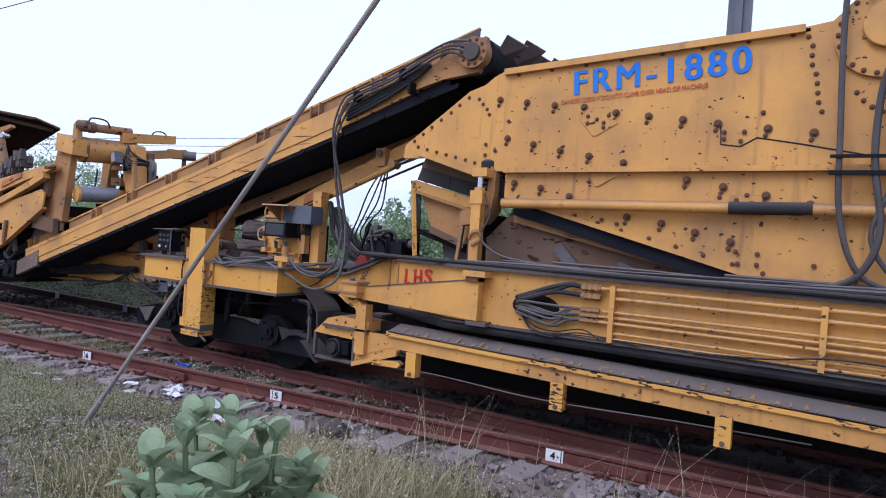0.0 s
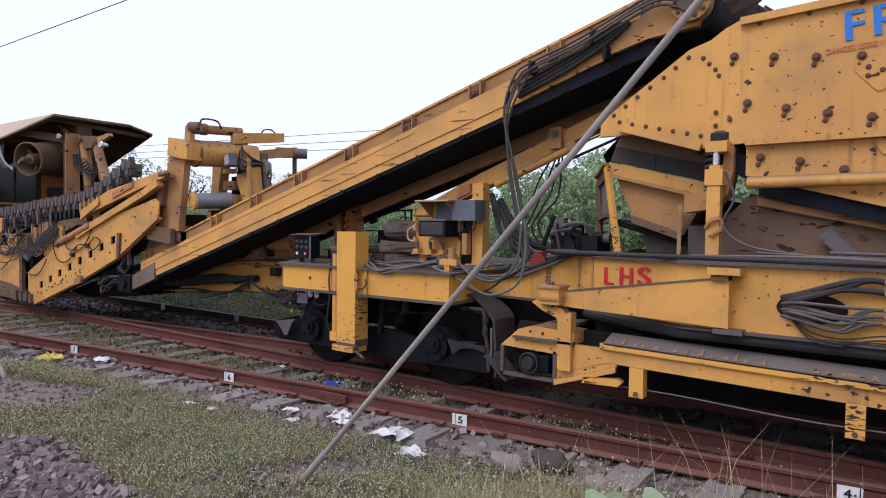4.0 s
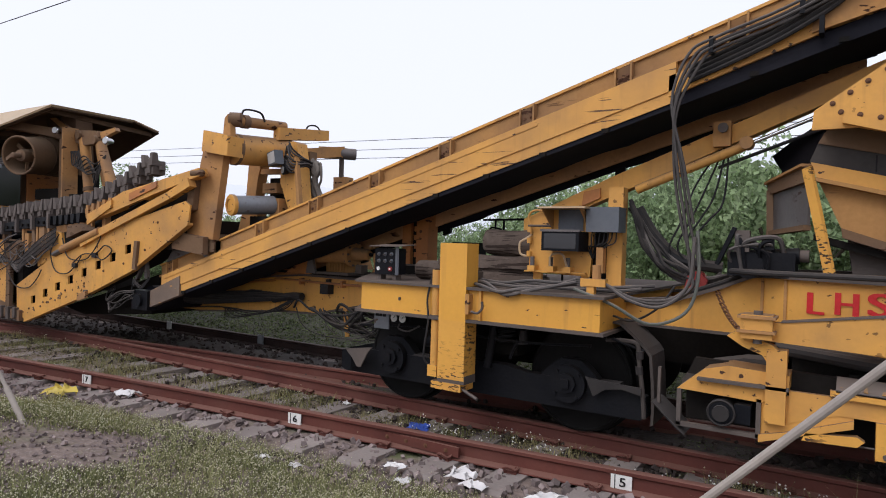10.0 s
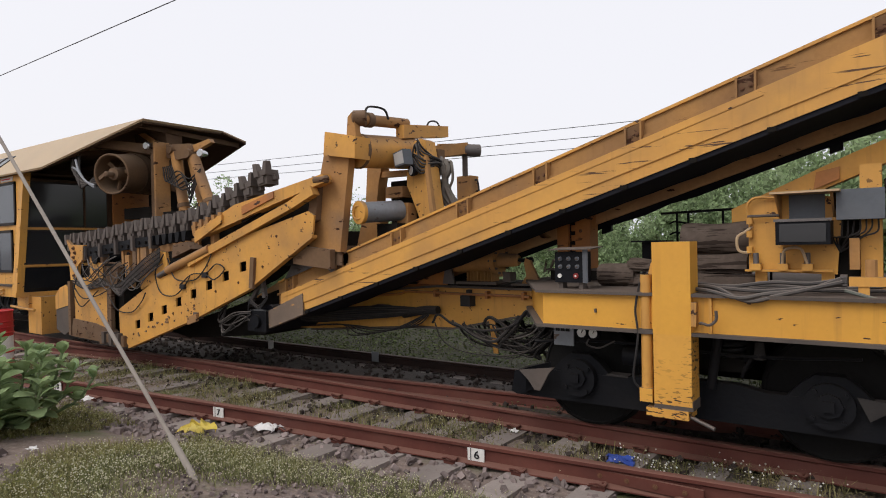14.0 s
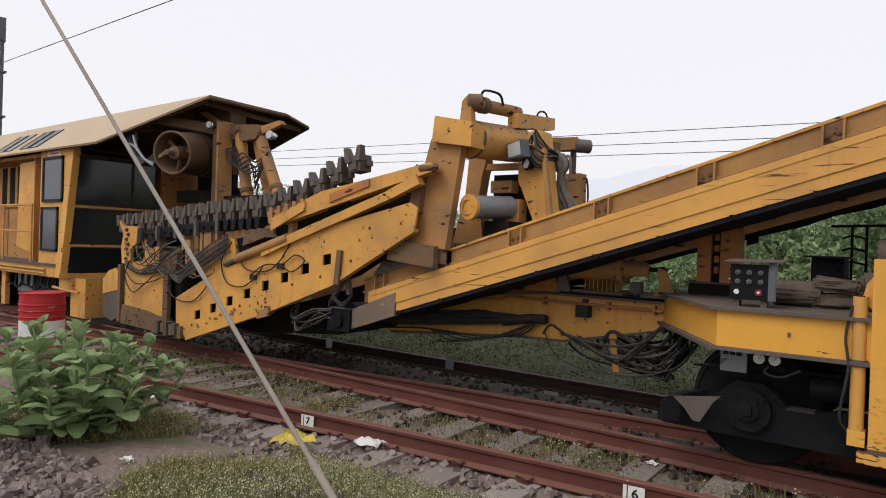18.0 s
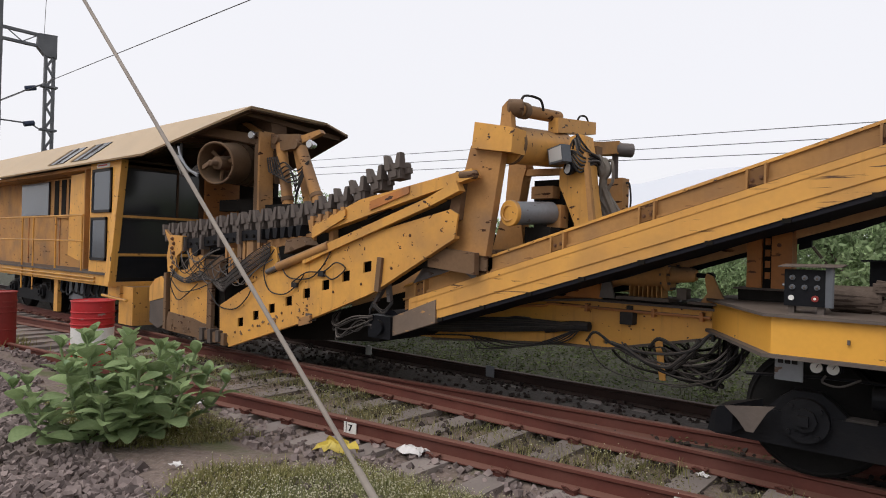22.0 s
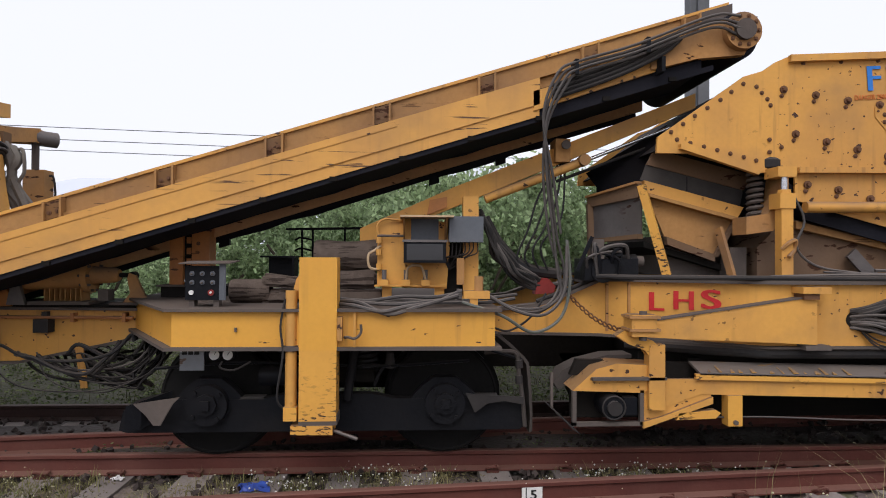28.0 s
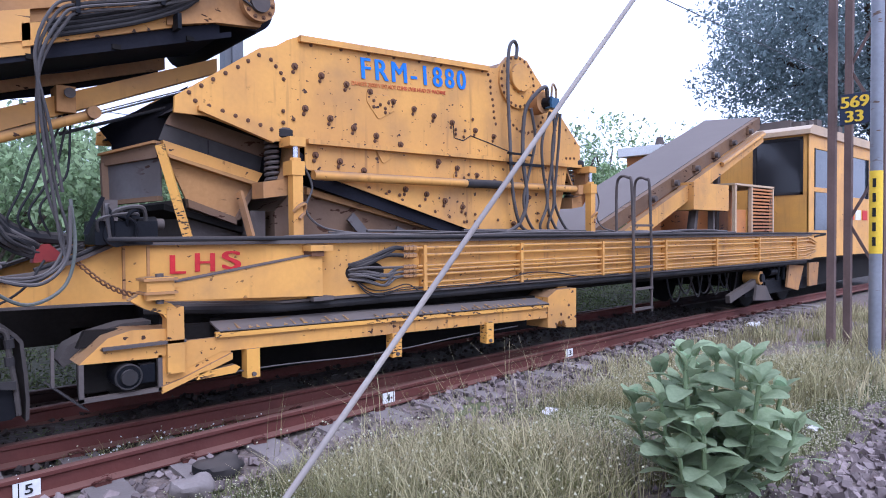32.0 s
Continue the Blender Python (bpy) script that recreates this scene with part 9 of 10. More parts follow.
part("cab_roof", box(12.9, 15.2, 7.1, 8.1, 3.1, 3.28), white, far_cab, bevel=0.04)
part("horn", rod((13.4, 7.4, 3.28), (13.4, 7.4, 3.5), 0.12, 12, 0.06), dusty_steel, far_cab)
part("roof_rack", box(13.6, 15.0, 7.3, 7.9, 3.32, 3.38), black_steel, far_cab)
part("cab_leg", box(13.3, 14.6, 7.3, 7.9, 1.36, 1.45), under_steel, far_cab)

# ---- masts, guys and overhead wires ----
def lattice_mast(name, x, y, w, d, height, material, label, rungs=0.45, flat=False):
    m = thing(name, label, "catenary mast", (x, y, 0.0), "catenary masts")
    z0 = -0.3
    posts = ((-w / 2, -d / 2), (w / 2, -d / 2)) if flat else ((-w / 2, -d / 2), (w / 2, -d / 2), (-w / 2, d / 2), (w / 2, d / 2))
    for dx, dy in posts:
        part("mast_leg", box(x + dx - 0.04, x + dx + 0.04, y + dy - 0.04, y + dy + 0.04, z0, height), material, m, bevel=0.006)
    n = int((height - z0) / rungs)
    for k in range(n):
        z = z0 + rungs * (k + 0.5)
        if flat:
            part("batten_plate", box(x - w / 2, x + w / 2, y - d / 2 - 0.05, y - d / 2 - 0.035, z - 0.07, z + 0.07), material, m)
        else:
            s = 1 if k % 2 else -1
            part("lacing", bar((x - s * w / 2, y - d / 2, z - rungs / 2), (x + s * w / 2, y - d / 2, z + rungs / 2), 0.012, 0.035), material, m)
            part("lacing", bar((x + w / 2, y - s * d / 2, z - rungs / 2), (x + w / 2, y + s * d / 2, z + rungs / 2), 0.012, 0.035), material, m)
    return m


near_mast = thing("batten_mast", "grey battened steel mast with a yellow band", "catenary mast", (-9.3, 2.7, 0.0), "catenary masts")
for y in (2.585, 2.815):
    part("mast_leg", box(-9.42, -9.28, y - 0.035, y + 0.035, -0.3, 9.0), mast_grey, near_mast, bevel=0.006)
for k in range(10):
    z = 0.5 + 0.87 * k
    part("batten_plate", box(-9.28, -9.268, 2.55, 2.85, z - 0.1, z + 0.1), mast_grey, near_mast)
    for y in (2.58, 2.82):
        part("rivet", rod((-9.268, y, z), (-9.258, y, z), 0.012, 8), mast_grey, near_mast)
part("yellow_band", box(-9.279, -9.265, 2.545, 2.625, 2.2, 3.03), letter_gold, near_mast, "painted yellow band")
number_mast = lattice_mast("number_mast", 9.72, 2.66, 0.6, 0.5, 9.0, mast_brown, "brown lattice mast with a number board", 0.95)
part("number_board", box(9.33, 9.35, 2.50, 2.81, 2.71, 3.06), board_blue, number_mast, "dark blue number board with yellow figures", 0.004)
FACE = Matrix.Rotation(radians(-90), 4, "Z")
lettering("569", 9.326, 2.79, 2.90, 0.27, 0.13, letter_gold, number_mast, "number", face=FACE)
lettering("33", 9.326, 2.745, 2.735, 0.17, 0.13, letter_gold, number_mast, "number", face=FACE)
pole = thing("grey_pole", "grey steel pole with a yellow number band beside the mast", "pole", (8.62, 2.26, 0.0))
part("pole_body", rod((8.62, 2.26, -0.3), (8.62, 2.26, 9.0), 0.058, 16), galvanized, pole)
part("yellow_band", rod((8.62, 2.26, 1.25), (8.62, 2.26, 2.1), 0.061, 16), letter_gold, pole, "yellow painted band with upright marks")
for k in range(5):
    part("band_mark", box(8.552, 8.562, 2.245, 2.275, 1.33 + 0.15 * k, 1.42 + 0.15 * k), letter_black, pole)
far_mast = thing("steel_mast", "dark steel mast rising behind the conveyor", "catenary mast", (5.13, 10.0, 0.0), "catenary masts")
part("mast_body", box(4.98, 5.28, 9.9, 10.1, -0.3, 9.5), mast_grey, far_mast, bevel=0.02)
part("mast_rib", box(5.08, 5.18, 9.84, 9.9, -0.3, 9.5), mast_grey, far_mast)
# portal across the tracks, far down the line
portal = thing("catenary_portal", "dark steel lattice portal with insulator brackets", "catenary portal", (-28.0, 9.5, -0.3))
for y in (9.38, 9.66):
    part("portal_leg", box(-28.08, -27.95, y - 0.05, y + 0.05, -0.3, 8.9), mast_grey, portal, bevel=0.01)
for k in range(22):
    z, s_ = 0.0 + 0.4 * k, 1 if k % 2 else -1
    part("lacing", bar((-27.94, 9.52 - s_ * 0.12, z), (-27.94, 9.52 + s_ * 0.12, z + 0.4), 0.02, 0.09), mast_grey, portal)
part("gusset", cross([(9.75, 8.75), (9.75, 9.68), (9.1, 9.62), (9.06, 9.1), (9.32, 8.8)], -28.15, -27.93), mast_grey, portal, "solid corner gusset", 0.01)
for z in (9.13, 9.56):
    part("boom", box(-28.1, -27.95, -3.0, 9.1, z - 0.05, z + 0.05), mast_grey, portal)
for k in range(22):
    y = 9.1 - 0.55 * k
    za, zb = (9.15, 9.54) if k % 2 else (9.54, 9.15)
    part("lacing", bar((-27.95, y, za), (-27.95, y - 0.55, zb), 0.02, 0.04), mast_grey, portal)
for z, z1, y1, z2 in ((7.62, 7.45, 8.89, 6.83), (5.92, 6.08, 8.87, 6.07)):
    arm_ = part("bracket_arm", tube([(-28, 9.4, z), (-28, 9.2, z), (-28, y1 + 0.12, z1 + (z - z1) * 0.3), (-28, y1, z1), (-28, 7.98, z2), (-28, 6.4, z2 - (0.9 if z > 7 else -0.05))], 0.03, 6, 2), dark_wire, portal)
    part("insulator", rod((-28, y1 + 0.16, z1 + 0.04), (-28, y1 - 0.18, z1 - 0.06), 0.1, 12), board_blue, arm_, "dark ribbed insulator")
    part("bracket_clamp", box(-28.2, -27.9, 9.25, 9.8, z - 0.04, z + 0.04), mast_grey, arm_)

for a, b in (((1.632, 2.752, -0.2), (9.38, 2.383, 8.05)), ((-1.985, 2.802, -0.2), (-10.135, 2.15, 8.0))):
    g = thing("guy_rod", "grey steel guy rod running up to the mast", "guy rod", a, "guy rods of the masts")
    part("rod_body", rod(a, b, 0.0148, 10), wire_mat, g)
    a_, b_ = Vector(a), Vector(b)
    part("turnbuckle", rod(a_.lerp(b_, 0.02), a_.lerp(b_, 0.07), 0.022, 10), wire_mat, g)
# overhead line above the track, anchored at the masts, and telegraph wires far behind
for w in ([(-60, 5.5, 5.12), (0, 5.5, 5.12), (60, 5.5, 5.12)], [(-28, 9.3, 9.6), (-20, 6.77, 8.35), (-12, 4.24, 5.69), (-9.35, 3.4, 4.8)]):
    single("overhead_wire", tube(w, 0.008, 5, 1), dark_wire, "thin dark overhead line wire", "wire", w[0], "overhead wires")
for z in (5.9, 6.4, 6.95):
    single("telegraph_wire", tube([(-90, 30, z + 2.4), (0, 30, z), (90, 30, z - 2.4)], 0.018, 5, 4), dark_wire, "thin telegraph wire far behind the bushes", "wire", (-90, 30, z), "telegraph wires")
for x in (-90, 90):
    single("telegraph_pole", rod((x, 30, -0.3), (x, 30, 9.5 if x < 0 else 4.8), 0.12, 10, 0.08), bark, "plain wooden telegraph pole in the distance", "pole", (x, 30, -0.3), "telegraph poles")

# ridge on the far horizon, its haze put into the pale colour
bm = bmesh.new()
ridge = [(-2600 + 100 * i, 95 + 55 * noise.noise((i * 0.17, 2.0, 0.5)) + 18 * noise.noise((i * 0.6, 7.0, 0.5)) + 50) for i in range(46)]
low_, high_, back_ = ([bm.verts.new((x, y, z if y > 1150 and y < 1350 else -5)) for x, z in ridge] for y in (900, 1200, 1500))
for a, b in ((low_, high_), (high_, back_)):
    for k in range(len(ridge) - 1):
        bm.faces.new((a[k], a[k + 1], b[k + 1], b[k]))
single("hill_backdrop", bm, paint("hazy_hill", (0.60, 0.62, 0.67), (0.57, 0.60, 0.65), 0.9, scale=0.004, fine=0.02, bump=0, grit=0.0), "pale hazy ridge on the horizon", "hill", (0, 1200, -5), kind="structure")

# ---- drums, litter and loose things on the ground ----
def oil_drum(x, y, z, bands, label):
    RD = 0.262
    d = thing("oil_drum", label, "drum", (x, y, z), "oil drums by the track")
    for k, (z0, z1, m_) in enumerate(bands):
        part("drum_band", rod((x, y, z + z0), (x, y, z + z1), RD, 32), m_, d)
    for h in (0.0, 0.29, 0.56, 0.64, 0.72, 0.865):
        part("drum_rib", tube([(x + (RD + 0.003) * math.cos(k * math.tau / 28), y + (RD + 0.003) * math.sin(k * math.tau / 28), z + h + 0.008) for k in range(29)], 0.011, 6, 1), bands[-1][2] if h > 0.5 else bands[0][2], d)
    part("drum_lid", rod((x, y, z + 0.84), (x, y, z + 0.85), RD - 0.012, 28), bands[-1][2], d)
    part("bung", rod((x + 0.15, y, z + 0.85), (x + 0.15, y, z + 0.87), 0.03, 10), dusty_steel, d)


oil_drum(-9.1, 3.93, -0.08, ((0.0, 0.2, red_paint), (0.2, 0.52, white), (0.52, 0.87, red_paint)), "red and white banded oil drum on the ballast")
oil_drum(-11.6, 3.5, -0.1, ((0.0, 0.87, red_rust),), "plain dull red oil drum behind the mast")


def crumpled(name, x, y, w, h, material, label, category):
    bm = bmesh.new()
    bmesh.ops.create_grid(bm, x_segments=9, y_segments=7, size=0.5)
    for v in bm.verts:
        n_ = noise.noise_vector(Vector((v.co.x * 3 + x * 7, v.co.y * 3 + y * 5, 0)))
        v.co = Vector((v.co.x * w + n_.x * w * 0.35, v.co.y * w * 0.7 + n_.y * w * 0.3, h * (0.35 + abs(n_.z) * 1.6) * (1 - min(v.co.x ** 2 + v.co.y ** 2, 0.45) * 1.6)))
    bmesh.ops.solidify(bm, geom=bm.faces[:], thickness=0.003)
    z = ground_z(x, y) + 0.03
    bmesh.ops.translate(bm, verts=bm.verts, vec=(x, y, z))
    single(name, bm, material, label, category, (x, y, z), "litter along the track")


for x, y, w in ((-3.6, 4.40, 0.26), (-4.45, 4.55, 0.1), (-0.59, 3.91, 0.1), (0.0, 4.39, 0.14), (0.51, 4.55, 0.22), (1.25, 4.46, 0.3), (1.56, 4.3, 0.22), (-0.88, 3.84, 0.1), (0.17, 4.25, 0.12), (0.69, 4.42, 0.16), (-1.58, 5.62, 0.09), (-4.06, 2.5, 0.08), (-6.34, 3.95, 0.16), (6.0, 1.97, 0.09), (5.42, 3.93, 0.16), (12.3, 5.0, 0.3), (10.76, 5.0, 0.12)):
    crumpled("plastic_scrap", x, y, w, w * 0.3, plastic_white, "crumpled white plastic scrap on the gravel", "litter")
crumpled("yellow_bag", -4.05, 3.92, 0.32, 0.14, plastic_yellow, "crumpled yellow plastic bag on the gravel", "litter")
crumpled("blue_scrap", -0.48, 5.38, 0.22, 0.07, plastic_blue, "crumpled blue plastic between the rails", "litter")
for x, y, s, m_, lab in ((2.66, 4.64, 0.13, rubber, "black lump of tar beside the rail"), (2.4, 4.42, 0.11, concrete, "broken grey concrete lump beside the rail"), (3.1, 4.5, 0.1, concrete, "broken grey concrete lump beside the rail")):
    bm = bmesh.new()
    bmesh.ops.create_icosphere(bm, subdivisions=3, radius=1)
    for v in bm.verts:
        v.co *= 1 + 0.45 * noise.noise(v.co * 1.3 + Vector((x, y, 0)))
        v.co = Vector((v.co.x * s * 1.3, v.co.y * s, v.co.z * s * 0.75))
    z = ground_z(x, y)
    bmesh.ops.translate(bm, verts=bm.verts, vec=(x, y, z + s * 0.4))
    single("lump", bm, m_, lab, "lump", (x, y, z))
single("ground_cable", tube([(-2.2, 2.9, 0.06), (-1.9, 3.2, 0.0), (-1.6, 3.4, -0.05), (-1.2, 3.8, -0.12), (-0.9, 4.1, -0.17)], 0.014, 6, 5), rubber, "black cable lying across the gravel", "cable", (-1.6, 3.4, -0.1))

# ---- broad-leaved shrubs ----
leaf_plant = paint("broad_leaf", (0.36, 0.43, 0.26), (0.27, 0.34, 0.19), 0.8, scale=5, fine=30, vary=0.22, bump=0.15, through_light=0.35)

leaf_green = paint("green_broad_leaf", (0.31, 0.40, 0.20), (0.23, 0.31, 0.14), 0.7, scale=5, fine=30, vary=0.25, bump=0.15, through_light=0.35)


def leaf_mesh(material, cup=0.18, n=6):
    """A broad oval leaf along +y, folded a little at its midrib and with some thickness."""
    bm = bmesh.new()
    rows = []
    for i in range(n + 1):
        t = i / n
        w = 0.31 * math.sin(math.pi * min(max(t, 0.03), 0.97)) ** 0.6 * (0.9 + 0.2 * t)
        z = 0.10 * math.sin(t * math.pi * 0.9) - 0.12 * t * t
        rows.append([bm.verts.new((s * w, t, z + abs(s) * w * cup)) for s in (-1, -0.5, 0, 0.5, 1)])
    for a, b in zip(rows, rows[1:]):
        for k in range(4):
            bm.faces.new((a[k], a[k + 1], b[k + 1], b[k]))
    me = mesh_only(bm, material, "leaf")
    me.polygons.foreach_set("use_smooth", [True] * len(me.polygons))
    return me


broad = [leaf_mesh(leaf_plant, c) for c in (0.06, 0.14, 0.24)]
young = leaf_mesh(leaf_young, 0.3)


def shrub(x, y, stems, height, spread, leaf, label, broad):
    z0 = ground_z(x, y) - 0.03
    s_ = thing("broad_leaved_shrub", label, "shrub", (x, y, z0), "broad-leaved shrubs")
    for k in range(stems):
        a = k * 2.4 + random.uniform(-0.3, 0.3)
        r = spread * math.sqrt((k + 0.5) / stems)
        h = height * (1.0 - 0.55 * (r / spread) ** 2) * random.uniform(0.8, 1.0)
        base = Vector((x + 0.1 * r * math.cos(a), y + 0.1 * r * math.sin(a), z0))
        tip = Vector((x + r * math.cos(a), y + r * math.sin(a), z0 + h))
        mid = base.lerp(tip, 0.5) + Vector((0.22 * r * math.cos(a), 0.22 * r * math.sin(a), -0.06 * h))
        line_ = smooth_line([base, mid, tip], 8)
        part("stem", tube(line_[::2], 0.011, 6, 1), stem_mat, s_)
        pairs = max(int(h / 0.075), 4)
        for i in range(pairs):
            f = 0.2 + 0.8 * i / (pairs - 1)
            p = line_[min(int(f * (len(line_) - 1)), len(line_) - 1)]
            top_ = i == pairs - 1
            for j in range(4 if top_ else 2):
                yaw = a + i * math.pi / 2 + j * (math.pi / 2 if top_ else math.pi) + random.uniform(-0.35, 0.35)
                pitch = random.uniform(0.6, 1.15) if top_ else random.uniform(-0.35, 0.5) + 0.3 * f
                size = leaf * random.uniform(0.55, 0.8) if top_ else leaf * random.uniform(0.8, 1.15) * (0.75 + 0.35 * math.sin(f * 2.6))
                ob = shared("leaf", random.choice(broad), s_, p)
                ob.rotation_mode = "XYZ"
                ob.rotation_euler = (Matrix.Rotation(yaw, 3, "Z") @ Matrix.Rotation(pitch, 3, "X") @ Matrix.Rotation(random.uniform(-0.4, 0.4), 3, "Y")).to_euler()
                ob.scale = (size,) * 3
            if top_ and k % 2 == 0:
                for j in range(2):
                    ob = shared("young_leaf", young, s_, p)
                    ob.rotation_euler = (Matrix.Rotation(a + j * 2.6, 3, "Z") @ Matrix.Rotation(1.25, 3, "X")).to_euler()
                    ob.scale = (leaf * 0.5,) * 3


shrub(4.34, 1.95, 18, 0.92, 0.46, 0.20, "grey-green broad-leaved shrub beside the gravel heap", broad)
shrub(-5.15, 2.6, 26, 0.92, 0.82, 0.2, "large green broad-leaved shrub beside the track", [leaf_mesh(leaf_green, c) for c in (0.08, 0.18, 0.28)])

# ---- ballast stones ----
rng = np.random.default_rng(7)
CUBE = np.array([[-1, -1, -1], [1, -1, -1], [1, 1, -1], [-1, 1, -1], [-1, -1, 1], [1, -1, 1], [1, 1, 1], [-1, 1, 1]], float) * 0.72
CUBE_FACES = np.array([[0, 3, 2, 1], [4, 5, 6, 7], [0, 1, 5, 4], [1, 2, 6, 5], [2, 3, 7, 6], [3, 0, 4, 7]])


def turns(n):
    q = rng.normal(size=(n, 4))
    q /= np.linalg.norm(q, axis=1)[:, None]
    w, x, y, z = q.T
    return np.stack([np.stack([1 - 2 * (y * y + z * z), 2 * (x * y - z * w), 2 * (x * z + y * w)], -1), np.stack([2 * (x * y + z * w), 1 - 2 * (x * x + z * z), 2 * (y * z - x * w)], -1), np.stack([2 * (x * z - y * w), 2 * (y * z + x * w), 1 - 2 * (x * x + y * y)], -1)], 1)


def stones(name, spots, size, material, label):
    """Crushed stones, each a jittered angular block, lying on the ground."""
    n = len(spots)
    shape = CUBE[None] * (1 + rng.uniform(-0.26, 0.26, (n, 8, 3))) * rng.uniform(0.55, 1.2, (n, 1, 3))
    r = rng.uniform(size[0], size[1], n)
    v = np.einsum("nij,nkj->nki", turns(n), shape) * r[:, None, None]
    lift_ = np.array([ground_z(a, b) for a, b in spots]) + r * rng.uniform(0.1, 0.7, n)
    v += np.stack([spots[:, 0], spots[:, 1], lift_], -1)[:, None, :]
    f = (CUBE_FACES[None] + (np.arange(n) * 8)[:, None, None]).reshape(-1, 4)
    me = bpy.data.meshes.new(name)
    me.from_pydata(v.reshape(-1, 3).tolist(), [], f.tolist())
    me.materials.append(material)
    tagged(new(name, me), label, "stones", kind="stuff")


def scatter(n, x0, x1, y0, y1, keep=None):
    p = np.stack([rng.uniform(x0, x1, n), rng.uniform(y0, y1, n)], -1)
    return p if keep is None else p[[keep(a, b) for a, b in p]]


def patch(a, b, s=0.8):
    return noise.noise((a * s, b * s, 5.0))


rail_side = scatter(9000, -13, 15, 3.3, 5.6, lambda a, b: NEAR_RAIL - branch(a) - 1.0 + 0.4 * patch(a, b) < b < NEAR_RAIL - branch(a) - 0.07)
stones("rail_ballast", rail_side, (0.018, 0.042), stone, "grey crushed ballast between the sleeper ends")
stones("heap_ballast", scatter(13000, -9.5, -2.6, 0.2, 3.0, lambda a, b: b < 2.35 + 0.25 * patch(a, b, 2) - 0.18 * (a + 5) and patch(a, b, 0.9) < 0.45), (0.019, 0.042), stone, "purple-grey crushed stone heap beside the path")
stones("right_ballast", scatter(9000, 4.4, 11, 0.0, 2.4, lambda a, b: b < 1.75 + 0.3 * patch(a, b, 2)), (0.019, 0.042), stone, "purple-grey crushed stone beside the shrub")


def in_heap(a, b):
    """The low heap of crushed stone beside the path."""
    return ((a - 0.3) / 1.6) ** 2 + ((b - 1.5) / 0.8) ** 2 < 1 + 0.35 * patch(a, b, 2.2)


stones("path_ballast", scatter(5200, -2.0, 2.6, 0.6, 2.7, in_heap), (0.02, 0.043), stone, "purple-grey crushed stone heap beside the path")
stones("mid_gravel", scatter(9000, -3.8, 8, 1.6, 4.6, lambda a, b: patch(a, b, 0.9) < -0.05), (0.008, 0.022), stone, "loose gravel among the weeds")
stones("bed_gravel", scatter(5000, -12, 14, 5.0, 8.2), (0.015, 0.036), paint("oily_ballast", (0.07, 0.055, 0.05), (0.045, 0.036, 0.033), 0.9, scale=6, vary=0.4, island=True), "dark oily gravel between the rails")

# ---- grass and weeds ----
def blades(name, spots, height, width, lean, material, label, per=9, spread=0.06):
    """Tufts of thin bent blades."""
    n = len(spots) * per
    base = np.repeat(np.array([(a, b, ground_z(a, b) - 0.01) for a, b in spots]), per, 0)
    base[:, :2] += rng.normal(0, spread, (n, 2))
    h = rng.uniform(height[0], height[1], n)
    a = rng.uniform(0, math.tau, n)
    out = np.stack([np.cos(a), np.sin(a), np.zeros(n)], -1)
    side = np.stack([-np.sin(a), np.cos(a), np.zeros(n)], -1) * (width * rng.uniform(0.6, 1.2, n))[:, None]
    l = (h * rng.uniform(0.1, lean, n))[:, None]
    up = np.array([0, 0, 1.0])
    mid = base + out * l * 0.35 + up * (h * 0.6)[:, None]
    tip = base + out * l + up * h[:, None]
    v = np.stack([base - side, base + side, mid + side * 0.7, mid - side * 0.7, tip], 1)
    i = np.arange(n) * 5
    faces = [tuple(f) for f in np.stack([i, i + 1, i + 2, i + 3], -1).tolist()] + [tuple(f) for f in np.stack([i + 3, i + 2, i + 4], -1).tolist()]
    me = bpy.data.meshes.new(name)
    me.from_pydata(v.reshape(-1, 3).tolist(), [], faces)
    me.materials.append(material)
    tagged(new(name, me), label, "grass", kind="stuff")
    return tip


def specks(name, at, r, material, label):
    n = len(at)
    octa = np.array([[1, 0, 0], [0, 1, 0], [-1, 0, 0], [0, -1, 0], [0, 0, 1], [0, 0, -1]], float) * r
    v = at[:, None, :] + octa[None] * rng.uniform(0.6, 1.3, (n, 1, 1))
    f = np.array([[0, 1, 4], [1, 2, 4], [2, 3, 4], [3, 0, 4], [1, 0, 5], [2, 1, 5], [3, 2, 5], [0, 3, 5]])
    me = bpy.data.meshes.new(name)
    me.from_pydata(v.reshape(-1, 3).tolist(), [], (f[None] + (np.arange(n) * 6)[:, None, None]).reshape(-1, 3).tolist())
    me.materials.append(material)
    tagged(new(name, me), label, "flowers", kind="stuff")


def leaflets(name, spots, height, size, material, label, per=8, spread=0.12):
    """Low leafy weeds: small leaves held near the ground."""
    n = len(spots) * per
    at = np.repeat(np.array([(a, b, ground_z(a, b)) for a, b in spots]), per, 0)
    at[:, :2] += rng.normal(0, spread, (n, 2))
    at[:, 2] += rng.uniform(height[0], height[1], n) * np.repeat(rng.uniform(0.3, 1.0, len(spots)), per)
    m = turns(n)
    m[:, 2, :] *= 0.55
    quad = np.array([[-0.5, 0, 0.05], [0, -1, 0], [0.5, 0, 0.05], [0, 1, -0.1]])
    v = np.einsum("nij,kj->nki", m, quad) * (size * rng.uniform(0.5, 1.3, n))[:, None, None] + at[:, None, :]
    me = bpy.data.meshes.new(name)
    me.from_pydata(v.reshape(-1, 3).tolist(), [], ((np.arange(n) * 4)[:, None] + np.arange(4)).tolist())
    me.materials.append(material)
    tagged(new(name, me), label, "weeds", kind="stuff")


